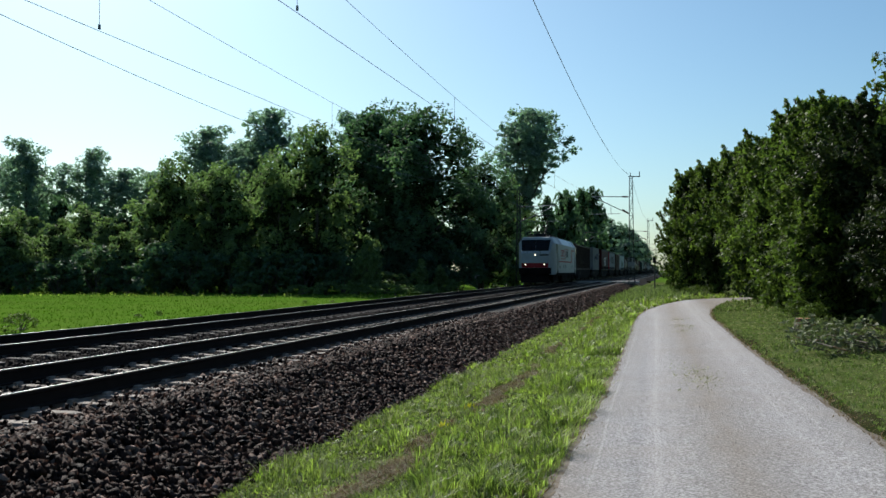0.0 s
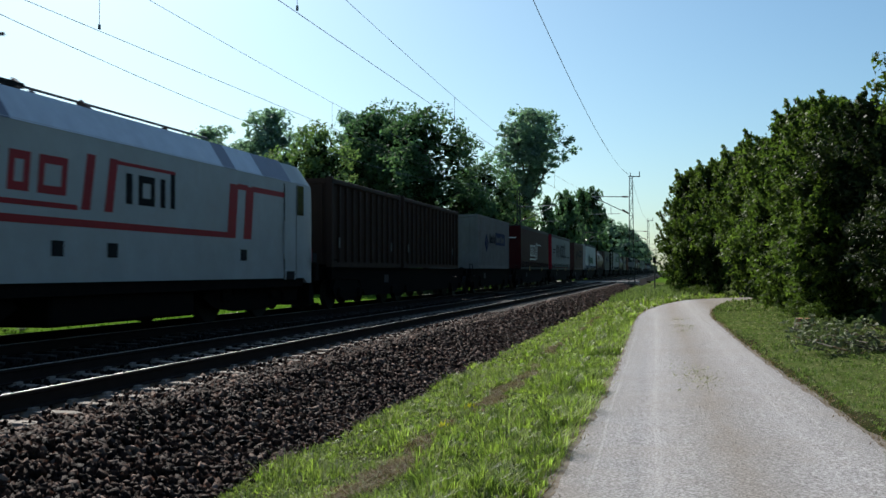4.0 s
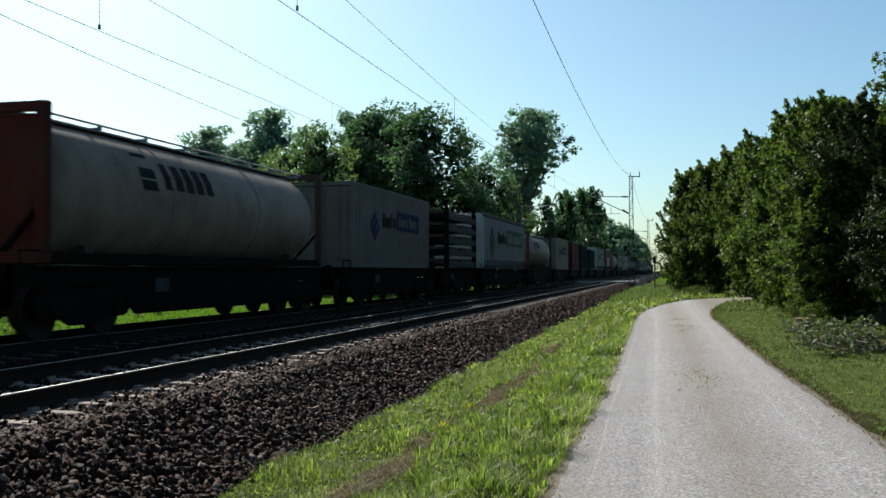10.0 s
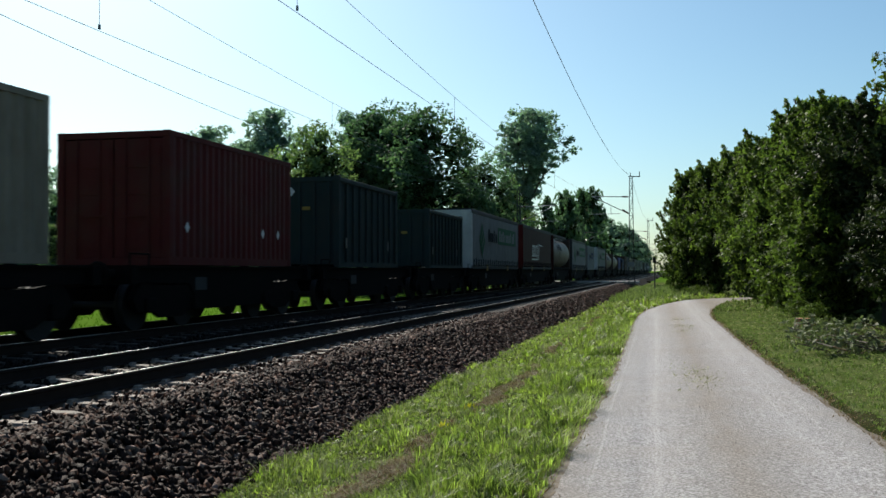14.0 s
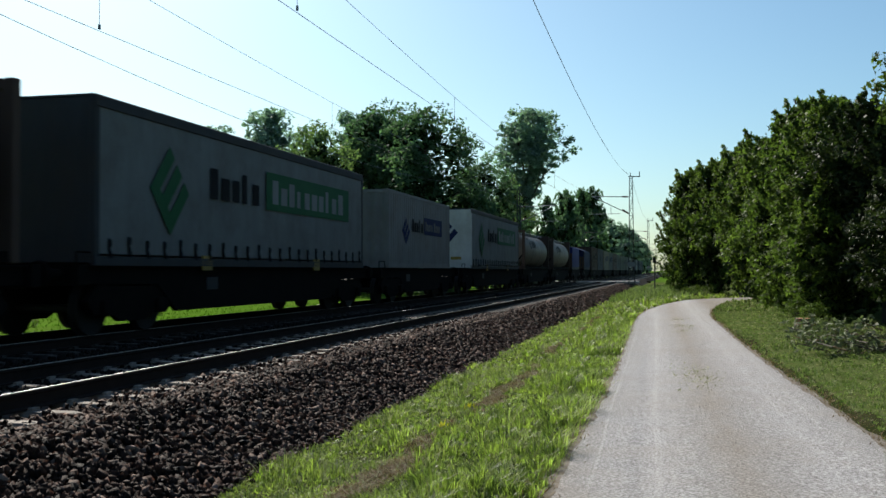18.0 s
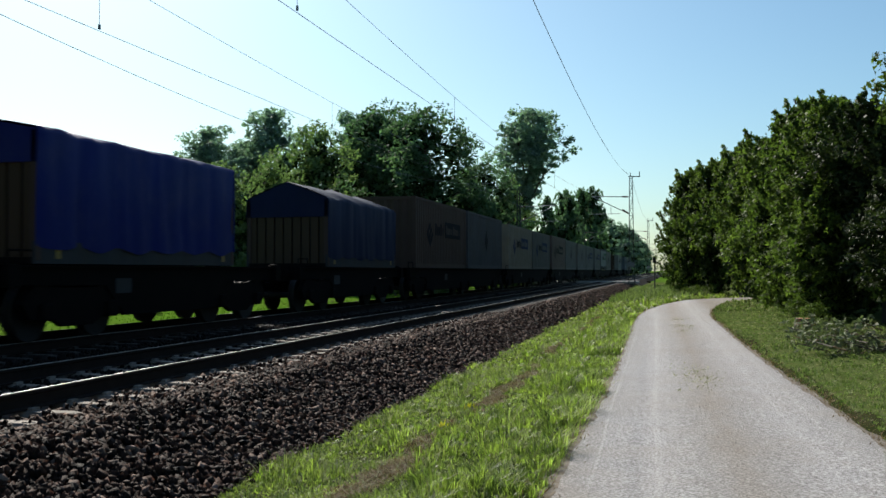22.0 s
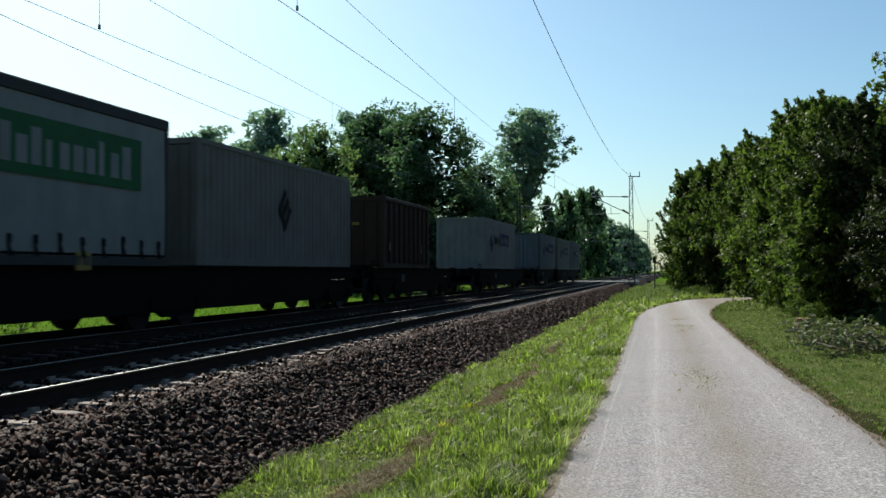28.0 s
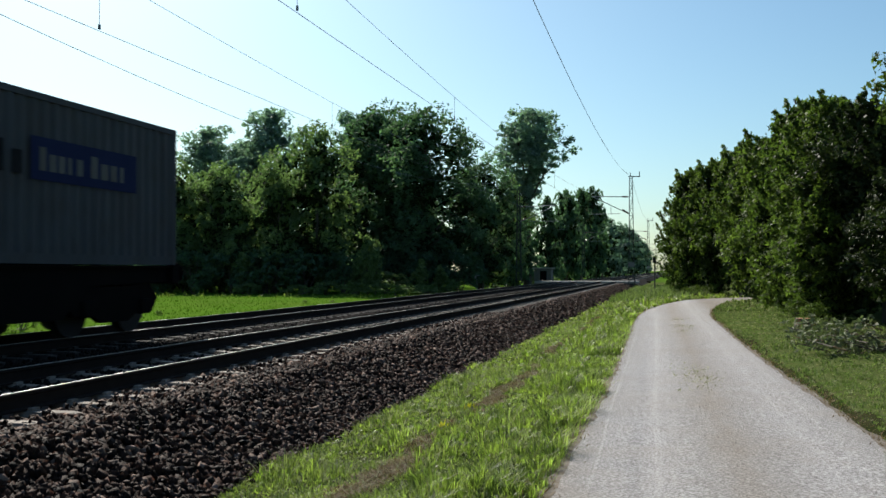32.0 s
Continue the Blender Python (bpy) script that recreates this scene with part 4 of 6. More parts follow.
def flat_rack_stack(s0, s1, floor=FLOOR):
    """Folded flat racks stacked on each other, each layer a thing."""
    L = s1 - s0
    for k in range(5):
        c = ride(thing("folded_flat_rack", "dark folded flat rack in a stack of five", "flat rack", "stack of flat racks"), s0)
        z = floor + k * 0.52
        part("deck", bevelled((0, L / 2, z + 0.17), (2.3, L - 0.1, 0.14), 0.01, 1), M["under"], c)
        for x in (-1.12, 1.12):
            part("side_beam", bevelled((x, L / 2, z + 0.15), (0.18, L - 0.3, 0.26), 0.02, 1), M["roof_dark"], c)
            for y in (0.1, L - 0.1):
                part("corner_block", bevelled((x, y, z + 0.26), (0.2, 0.2, 0.52), 0.015, 1), M["under"], c)
        for y in (1.3, L - 1.3):
            part("folded_end", boxes(((0, y, z + 0.36), (2.1, 2.3, 0.12))), M["box_brown"], c)
        if k == 4:
            for y in (0.1, L - 0.1):
                part("post_stub", bevelled((1.1, y, z + 0.68), (0.14, 0.14, 0.34), 0.02, 1), M["under"], c)
            for i in range(4):
                yy = 1.2 + i * (L - 2.4) / 3
                part("lashing_hoop", rods([((1.0, yy - 0.15, z + 0.40), (1.0, yy, z + 0.56)), ((1.0, yy, z + 0.56), (1.0, yy + 0.3, z + 0.40))], 0.02, 6), M["steel"], c)


def wheel_mesh(r):
    bm = bmesh.new()
    rot = Matrix.Rotation(math.pi / 2, 4, "Y")
    bmesh.ops.create_cone(bm, cap_ends=True, segments=28, radius1=r, radius2=r, depth=0.13, matrix=rot)
    bmesh.ops.create_cone(bm, cap_ends=True, segments=28, radius1=r + 0.028, radius2=r + 0.028, depth=0.03, matrix=Matrix.Translation((-0.07, 0, 0)) @ rot)
    bmesh.ops.create_cone(bm, cap_ends=True, segments=16, radius1=0.14, radius2=0.11, depth=0.12, matrix=Matrix.Translation((0.10, 0, 0)) @ rot)
    me = bpy.data.meshes.new("wheel")
    bm.to_mesh(me)
    bm.free()
    me.materials.append(M["wheel"])
    return me


WHEEL = wheel_mesh(0.46)
BOGIE = {}


def bogie(parent, y):
    """A two-axle goods bogie: side frames, springs, axles and wheels."""
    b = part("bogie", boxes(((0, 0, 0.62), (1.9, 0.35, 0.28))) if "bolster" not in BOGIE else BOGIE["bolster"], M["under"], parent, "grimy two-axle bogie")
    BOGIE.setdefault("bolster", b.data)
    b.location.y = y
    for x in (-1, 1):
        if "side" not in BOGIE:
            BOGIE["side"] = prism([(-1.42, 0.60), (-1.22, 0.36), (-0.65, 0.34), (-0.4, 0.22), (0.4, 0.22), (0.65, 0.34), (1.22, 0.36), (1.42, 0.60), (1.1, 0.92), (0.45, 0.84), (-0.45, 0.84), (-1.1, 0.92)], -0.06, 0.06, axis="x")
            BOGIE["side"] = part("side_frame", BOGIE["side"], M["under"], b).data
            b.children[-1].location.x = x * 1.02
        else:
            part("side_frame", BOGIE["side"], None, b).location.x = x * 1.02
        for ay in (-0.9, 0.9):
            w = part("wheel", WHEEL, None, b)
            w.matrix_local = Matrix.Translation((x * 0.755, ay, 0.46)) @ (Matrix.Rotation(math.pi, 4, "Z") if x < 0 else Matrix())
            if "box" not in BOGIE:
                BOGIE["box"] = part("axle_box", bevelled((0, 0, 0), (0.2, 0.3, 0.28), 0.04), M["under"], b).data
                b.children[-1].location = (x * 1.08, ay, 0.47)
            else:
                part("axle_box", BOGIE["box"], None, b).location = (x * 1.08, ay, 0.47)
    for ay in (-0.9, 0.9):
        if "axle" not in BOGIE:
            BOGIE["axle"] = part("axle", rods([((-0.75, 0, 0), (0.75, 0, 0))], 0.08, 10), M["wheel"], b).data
            b.children[-1].location = (0, ay, 0.46)
        else:
            part("axle", BOGIE["axle"], None, b).location = (0, ay, 0.46)
    return b


def buffers(parent, y, sgn):
    for x in (-0.875, 0.875):
        bm = bmesh.new()
        rod(bm, (x, y, 1.06), (x, y + sgn * 0.42, 1.06), 0.085, n=14)
        rod(bm, (x, y + sgn * 0.42, 1.06), (x, y + sgn * 0.46, 1.06), 0.20, 0.22, n=18)
        part("buffer", bm, M["under"], parent)


def wagon(s0, s1, middle=()):
    """A container flat wagon from headstock to headstock."""
    L = s1 - s0
    w = ride(thing("container_wagon", "grimy dark container flat wagon on two-axle bogies", "freight wagon", "freight wagons"), s0)
    z = FLOOR - 0.02
    a, b = min(2.75, L * 0.27), min(3.5, L * 0.33)
    low = 0.33
    outline = [(0, z), (L, z), (L, 0.90), (L - a, 0.86), (L - b, low), (b, low), (a, 0.86), (0, 0.90)]
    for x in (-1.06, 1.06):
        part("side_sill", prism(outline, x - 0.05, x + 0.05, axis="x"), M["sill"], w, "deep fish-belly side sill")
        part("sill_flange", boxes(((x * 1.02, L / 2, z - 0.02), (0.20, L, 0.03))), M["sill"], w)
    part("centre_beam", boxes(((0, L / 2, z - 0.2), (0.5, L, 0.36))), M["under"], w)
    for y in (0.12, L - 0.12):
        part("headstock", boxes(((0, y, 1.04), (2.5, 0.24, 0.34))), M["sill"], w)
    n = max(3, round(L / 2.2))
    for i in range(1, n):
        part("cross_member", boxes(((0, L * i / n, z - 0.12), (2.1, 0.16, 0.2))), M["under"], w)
    buffers(w, 0.0, -1)
    buffers(w, L, 1)
    d = min(1.95, L * 0.2)
    for y in (d, L - d, *middle):
        bogie(w, y)
    for y in (L * 0.42, L * 0.55):
        part("brake_gear", bevelled((0.86, y, 0.5), (0.3, 0.9, 0.34), 0.03, 1), M["under"], w)
    part("hand_rail", rods([((1.15, 0.1, 1.2), (1.15, 0.1, 1.42)), ((1.15, 0.1, 1.42), (1.15, 0.75, 1.42)), ((1.15, 0.75, 1.42), (1.15, 0.75, 1.2))], 0.016, 6), M["sill"], w, "bent steel grab rail")
    decal("data_plate", [quad(L * 0.30, 0.72, L * 0.30 + 0.5, 0.98)], M["roof_dark"], w, 1.112, label="small grimy data plate")
    return w


def locomotive():
    """Four-axle electric locomotive: lofted body with raked cabs, roof gear, bogies and pantographs."""
    c = ride(thing("electric_locomotive", "white and red electric locomotive with one raised pantograph", "locomotive"), 0.55)
    L = 18.88

    def ring(y, w, top, low):
        sh = min(3.28, top - 0.10)
        r1 = min(3.78, top)
        return [(-w, y, low), (-w, y, 1.3), (-w, y, sh - 0.5 if sh > 2.4 else sh * 0.8), (-w, y, sh), (-w + (0.34 if top > 3.3 else 0.12), y, r1), (w - (0.34 if top > 3.3 else 0.12), y, r1),
                (w, y, sh), (w, y, sh - 0.5 if sh > 2.4 else sh * 0.8), (w, y, 1.3), (w, y, low)]
    spec = [(0.02, 1.03, 2.50, 1.34), (0.08, 1.06, 2.56, 1.32), (0.40, 1.17, 2.80, 1.30), (0.46, 1.20, 2.88, 0.80), (0.70, 1.28, 3.32, 0.80), (0.93, 1.36, 3.72, 0.80), (1.10, 1.41, 3.80, 0.80), (1.45, 1.47, 3.80, 0.80), (1.75, 1.49, 3.80, 0.93), (3.0, 1.49, 3.80, 0.93)]
    rings = [ring(*s) for s in spec] + [ring(L - s[0], *s[1:]) for s in spec[::-1]]
    part("body", loft(rings), M["white_loco"], c, "white painted body shell")
    # roof sides between the cabs
    for sx in (-1, 1):
        for y0, y1, m in ((3.3, 5.9, "blue_roof"), (5.9, 12.6, "panel_grey"), (12.6, 13.2, "blue_roof"), (13.2, 14.6, "panel_grey"), (14.6, 16.3, "blue_roof")):
            bm = bmesh.new()
            o = 0.012
            vs = [bm.verts.new(p) for p in ((sx * (1.49 + o), y0, 3.26), (sx * (1.49 + o), y1, 3.26), (sx * (1.15 + o), y1, 3.79 + o), (sx * (1.15 + o), y0, 3.79 + o))]
            bm.faces.new(vs)
            bmesh.ops.solidify(bm, geom=bm.faces[:], thickness=0.01)
            part("roof_panel", bm, M[m], c)
    part("roof_deck", boxes(((0, L / 2, 3.84), (1.7, 11.5, 0.10))), M["blue_roof"], c, "dark roof deck")
    rng = random.Random(5)
    for i in range(9):
        y = 5.2 + i * 1.05
        part("roof_insulator", rods([((rng.uniform(-0.4, 0.6), y, 3.88), (rng.uniform(-0.4, 0.6), y, 4.12))], 0.07, 10), M["insul"], c)
    part("roof_busbar", rods([((0.2, 4.6, 4.14), (0.2, 14.4, 4.14))], 0.025, 6), M["wire"], c)
    # both ends: windscreen, band, lights, buffer beam
    for k in (0, 1):
        f = (lambda y: y) if k == 0 else (lambda y: L - y)
        s = -1 if k == 0 else 1
        for x0, x1 in ((-1.05, -0.008), (0.008, 1.05)):
            bm = bmesh.new()
            pts = [(x0, 0.24, 2.66), (x1, 0.24, 2.66), (x1 * 1.1, 0.80, 3.54), (x0 * 1.1, 0.80, 3.54)]
            vs = [bm.verts.new((x, f(y - 0.06), z)) for x, y, z in pts]
            bm.faces.new(vs if k == 0 else vs[::-1])
            bmesh.ops.solidify(bm, geom=bm.faces[:], thickness=0.01)
            part("windscreen", bm, M["glass"], c, "dark raked windscreen pane")
        part("wiper", rods([((-0.55, f(0.04), 2.52), (-0.75, f(0.18), 2.78)), ((0.45, f(0.04), 2.52), (0.25, f(0.18), 2.78))], 0.025, 6), M["black"], c)
        part("red_band", boxes(((0, f(0.03), 1.53), (2.10, 0.06, 0.36))), M["red"], c, "red band across the front")
        part("buffer_beam", bevelled((0, f(0.15), 1.08), (2.5, 0.3, 0.50), 0.03, 1), M["under"], c)
        part("snow_plough", prism([(f(-0.1), 0.2), (f(0.3), 0.2), (f(0.3), 0.85), (f(0.1), 0.85)], -1.08, 1.08, axis="x"), M["under"], c, "dark rail guard")
        buffers(c, f(0.0), s)
        for x in (-0.80, 0.80):
            part("buffer_housing", bevelled((x * 0.93, f(-0.02), 1.06), (0.5, 0.2, 0.40), 0.03, 1), M["under"], c)
            rim = bmesh.new()
            rod(rim, (x, f(0.0), 1.60), (x, f(-0.03), 1.60), 0.11, n=20)
            h = part("headlight", rim, M["black"], c)
            lens = bmesh.new()
            rod(lens, (x + 0.05 * (1 if x < 0 else -1), f(-0.02), 1.60), (x + 0.05 * (1 if x < 0 else -1), f(-0.045), 1.60), 0.055, n=16)
            part("lens", lens, M["lamp"] if k == 0 else M["chrome"], h, "lit headlight lens" if k == 0 else "")
        top = bmesh.new()
        box(top, (0, f(0.03), 2.34), (0.30, 0.06, 0.24))
        h = part("headlight", top, M["chrome"], c, "square top headlight")
        lens = bmesh.new()
        rod(lens, (0.04, f(0.0), 2.34), (0.04, f(-0.015), 2.34), 0.065, n=16)
        part("lens", lens, M["lamp"] if k == 0 else M["chrome"], h)
        decal_y = f(0.08)
        part("lettering", boxes(((0.72, f(0.025), 2.33), (0.70, 0.03, 0.10))), M["logo_black"], c)
        for sx in (-1, 1):
            d = part("cab_door", boxes(((sx * 1.492, f(2.65), 2.05), (0.02, 0.72, 2.3))), M["white_loco"], c)
            for yy in (2.28, 3.02):
                part("door_seam", boxes(((sx * 1.497, f(yy), 2.05), (0.02, 0.025, 2.3))), M["logo_black"], d)
            part("side_window", bevelled((sx * 1.494, f(2.0), 2.86), (0.03, 0.42, 0.74), 0.008, 1), M["glass"], c, "dark cab side window")
            part("step", boxes(((sx * 1.49, f(2.65), 1.0), (0.04, 0.5, 0.2))), M["black"], c)
            part("mirror_handle", rods([((sx * 1.53, f(3.12), 1.4), (sx * 1.53, f(3.12), 2.3))], 0.02, 6), M["steel"], c)
    for sx in (-1, 1):
        x = 1.492 * sx
        red = [quad(3.2, 1.80, 12.9, 1.92)]
        for a in (12.9, 13.7):
            red += [[(a - 0.12, 1.80), (a + 0.28, 1.80), (a + 0.42, 2.95), (a + 0.02, 2.95)]]
        red += [quad(14.0, 2.86, 16.0, 2.98), quad(13.3, 2.86, 13.8, 2.98)]
        decal("livery_stripe", red, M["red"], c, x, sx, "red livery stripe")
        logo = frame_shape(4.95, 5.6, 2.26, 2.84, 0.14, 0.1) + frame_shape(5.82, 6.3, 2.26, 2.84, 0.14, 0.1) + frame_shape(6.5, 7.2, 2.26, 2.84, 0.14, 0.1)
        logo += [[(a, 2.08), (a + 0.24, 2.08), (a + 0.40, 2.98), (a + 0.16, 2.98)] for a in (7.6, 8.25)]
        logo += [quad(8.6, 2.90, 10.6, 2.96), quad(4.9, 2.06, 7.5, 2.14)]
        decal("emblem", logo, M["red"], c, x, sx, "red slab-shaped emblem")
        decal("lettering", [quad(8.9, 2.26, 9.1, 2.78), *frame_shape(9.3, 9.85, 2.26, 2.78, 0.14), quad(10.05, 2.26, 10.22, 2.78), quad(10.42, 2.26, 10.58, 2.9)], M["logo_black"], c, x, sx)
        for y, z in ((4.2, 1.4), (7.0, 1.45), (8.5, 1.45), (13.6, 1.45), (17.9, 1.45)):
            part("hatch", bevelled((x, y, z), (0.02, 0.3, 0.24), 0.006, 1), M["black"], c)
        part("skirt", boxes(((sx * 1.40, L / 2, 0.84), (0.06, 15.6, 0.24))), M["under"], c)
    part("transformer", bevelled((0, L / 2, 0.58), (2.6, 4.6, 0.70), 0.05, 1), M["under"], c)
    for y in (2.0, L - 2.0):
        part("equipment_box", bevelled((0, y, 0.62), (2.5, 0.9, 0.55), 0.04, 1), M["under"], c)
    for y in (4.25, L - 4.25):
        b = part("bogie", boxes(((0, y, 0.75), (2.2, 3.9, 0.26))), M["under"], c, "grimy locomotive bogie")
        for sx in (-1, 1):
            part("side_frame", prism([(y - 2.25, 0.55), (y - 1.8, 0.34), (y - 0.7, 0.22), (y + 0.7, 0.22), (y + 1.8, 0.34), (y + 2.25, 0.55), (y + 1.9, 0.92), (y - 1.9, 0.92)], sx * 1.1 - 0.07, sx * 1.1 + 0.07, axis="x"), M["under"], b)
            for ay in (-1.3, 1.3):
                wm = part("wheel", WHEEL_BIG, None, b)
                wm.matrix_local = Matrix.Translation((sx * 0.755, y + ay, 0.625)) @ (Matrix.Rotation(math.pi, 4, "Z") if sx < 0 else Matrix())
                part("axle_box", bevelled((sx * 1.16, y + ay, 0.62), (0.2, 0.42, 0.36), 0.05), M["under"], b)
                part("spring", rods([((sx * 1.16, y + ay + 0.45, 0.6), (sx * 1.16, y + ay + 0.45, 0.95))], 0.09, 10), M["under"], b)
    # pantographs: the front one folded, the second raised to the wire
    for y, up in ((3.2, False), (6.4, True)):
        p = part("pantograph", boxes(((0.6, y, 4.02), (0.08, 1.9, 0.08)), ((-0.6, y, 4.02), (0.08, 1.9, 0.08)), ((0, y + 0.9, 4.02), (1.3, 0.08, 0.08)), ((0, y - 0.9, 4.02), (1.3, 0.08, 0.08))), M["black"], c, "raised pantograph" if up else "folded pantograph")
        for ix in (-0.6, 0.6):
            for iy in (-0.8, 0.8):
                part("insulator", rods([((ix, y + iy, 3.80), (ix, y + iy, 4.0))], 0.06, 10), M["insul"], p)
        if up:
            base, knee, head = (0, y - 0.6, 4.06), (0, y + 0.9, 4.86), (0, y - 1.25, 5.62)
            part("lower_arm", rods([(base, knee)], 0.055), M["black"], p)
            part("upper_arm", rods([((0.12, knee[1], knee[2]), (0.38, head[1], head[2])), ((-0.12, knee[1], knee[2]), (-0.38, head[1], head[2])), ((0.3, knee[1], knee[2]), (-0.3, knee[1], knee[2]))], 0.03), M["black"], p)
            part("control_rod", rods([((0, y + 0.1, 4.05), (0, knee[1] + 0.2, knee[2] - 0.12))], 0.02), M["black"], p)
            hz, hy = 5.675, head[1]
        else:
            part("lower_arm", rods([((0, y - 0.6, 4.06), (0, y + 1.2, 4.12))], 0.055), M["black"], p)
            part("upper_arm", rods([((0.15, y + 1.2, 4.14), (0.4, y - 1.2, 4.18)), ((-0.15, y + 1.2, 4.14), (-0.4, y - 1.2, 4.18))], 0.035), M["black"], p)
            hz, hy = 4.22, y - 1.2
        bows = []
        for dy in (-0.2, 0.2):
            pts = [(-0.97, hy + dy, hz - 0.22), (-0.85, hy + dy, hz - 0.06), (-0.6, hy + dy, hz), (0.6, hy + dy, hz), (0.85, hy + dy, hz - 0.06), (0.97, hy + dy, hz - 0.22)]
            bows += list(zip(pts, pts[1:]))
        bows += [((sx2 * 0.38, hy - 0.2, hz - 0.03), (sx2 * 0.38, hy + 0.2, hz - 0.03)) for sx2 in (-1, 1)]
        part("collector_head", rods(bows, 0.028, 6), M["black"], p)
    part("horn", rods([((-0.5, 0.95, 3.86), (-0.5, 1.2, 3.9)), ((-0.35, 0.95, 3.86), (-0.35, 1.2, 3.9))], 0.05, 10), M["black"], c)
    return c


WHEEL_BIG = wheel_mesh(0.625)
locomotive()

# loads in running order, metres behind the locomotive's front
WHITE = "off-white corrugated container with blue striped emblem and panel"
LOADS = []


def load(s0, s1, build, *args, **kw):
    LOADS.append((s0, s1))
    build(s0, s1, *args, **kw)


load(20.5, 27.6, bulk_box, "box_rust", "rusty brown ribbed bulk container", 2.5)
load(28.0, 37.05, bulk_box, "box_rust", "rusty brown ribbed bulk container with diamond placards", 2.5)
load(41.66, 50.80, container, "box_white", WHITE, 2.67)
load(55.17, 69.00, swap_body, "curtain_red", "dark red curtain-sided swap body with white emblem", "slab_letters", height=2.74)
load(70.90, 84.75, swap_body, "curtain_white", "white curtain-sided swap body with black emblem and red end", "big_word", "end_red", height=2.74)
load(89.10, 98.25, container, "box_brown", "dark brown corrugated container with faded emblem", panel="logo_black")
load(100.97, 115.08, swap_body, "curtain_bright", "white curtain-sided swap body with green lettering", "window_word", "end_white_lit", height=2.77)
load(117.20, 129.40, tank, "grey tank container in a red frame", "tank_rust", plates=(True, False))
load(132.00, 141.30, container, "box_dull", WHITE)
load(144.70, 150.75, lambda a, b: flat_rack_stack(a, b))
load(152.44, 166.55, swap_body, "curtain_white", "white curtain-sided swap body with green emblem and panel", "lozenge", "end_white_lit", height=2.83)
load(168.53, 180.70, tank, "grey tank container in a dark rusty frame", "tank_frame", plates=(False, False))
load(184.00, 193.20, container, "box_cream", "cream corrugated container with blue striped emblem", front="ribbed")
load(196.90, 202.95, container, "box_red", "dark red corrugated container", logo="placards")
load(206.58, 212.65, bulk_box, "box_green", "black-green ribbed bulk container with diamond placards")
load(217.15, 223.40, bulk_box, "box_green", "black-green ribbed bulk container with diamond placards", 2.3)
load(225.45, 239.60, swap_body, "curtain_grey", "white curtain-sided swap body with green print", "lozenge", "end_white_lit")
load(241.60, 255.90, swap_body, "curtain_red", "dark red curtain-sided swap body with white emblem", "slab_letters", height=2.83)
load(257.90, 270.40, tank, "large grey tank container with rusty red ends", "tank_rust", True)
load(272.26, 286.60, swap_body, "curtain_grey", "white curtain-sided swap body with green emblem and panel", "lozenge", "roof_dark")
load(289.52, 298.70, container, "box_white", WHITE, 2.66, front="ribbed")
load(303.20, 317.60, swap_body, "curtain_grey", "grey curtain-sided swap body with blue emblem on its end", "lozenge", "end_white_lit")
load(320.41, 332.70, tank, "grey tank container in a brown frame", "box_brown", plates=(False, True))
load(335.70, 348.20, tank, "grey tank container in a dark brown frame", "box_brown")
load(350.40, 357.25, tarp_box, "tarp_blue", "bright blue tarpaulin container with a slatted end")
load(363.20, 369.95, tarp_box, "tarp_navy", "navy tarpaulin container with a peaked roof", True)
load(372.70, 381.75, container, "box_brown", "brown corrugated container with faded emblem", 2.68, "ribbed", panel="logo_black")
load(382.20, 391.40, container, "box_grey", "grey corrugated container with small emblem", 2.68, "ribbed", "emblem", "logo_black")
load(393.70, 403.30, container, "box_cream", "cream corrugated container with dark emblem and panel", 2.6, "ribbed", panel="logo_blue")
load(403.70, 412.95, container, "box_dull", "grey corrugated container with dark emblem and panel", 2.6, "ribbed")
load(414.40, 424.10, container, "box_pink", "pinkish brown corrugated container with faded emblem", 2.67, "ribbed", panel="logo_black")
load(424.60, 433.80, container, "box_dull", "grey corrugated container with small emblem", 2.6, "ribbed", "emblem", "logo_black")
load(435.60, 444.80, container, "box_dull", "grey corrugated container with small emblem", 2.6, "doors", "emblem", "logo_black")
load(445.40, 454.70, container, "box_dull", WHITE, 2.6, "ribbed")
load(457.00, 466.20, container, "box_dull", WHITE, 2.6, "ribbed")
load(466.80, 476.60, swap_body, "curtain_white", "short white curtain-sided swap body with green emblem", "lozenge_short", "box_grey", height=2.72)
load(477.80, 487.40, container, "box_dull", "grey-brown corrugated container with dark emblem", 2.6, panel="logo_black", logo="emblem")
load(490.90, 496.95, bulk_box, "box_rust", "dark brown ribbed bulk container with placards", 2.37)
load(508.30, 518.20, container, "box_white", WHITE, 2.6, "ribbed")
load(529.70, 539.00, container, "box_blue", "pale blue-grey corrugated container with blue emblem", 2.6, trim="box_grey")
load(540.70, 550.30, container, "box_dull", WHITE)
load(550.80, 560.00, container, "box_grey", "grey corrugated container with blue emblem", 2.6, "ribbed")

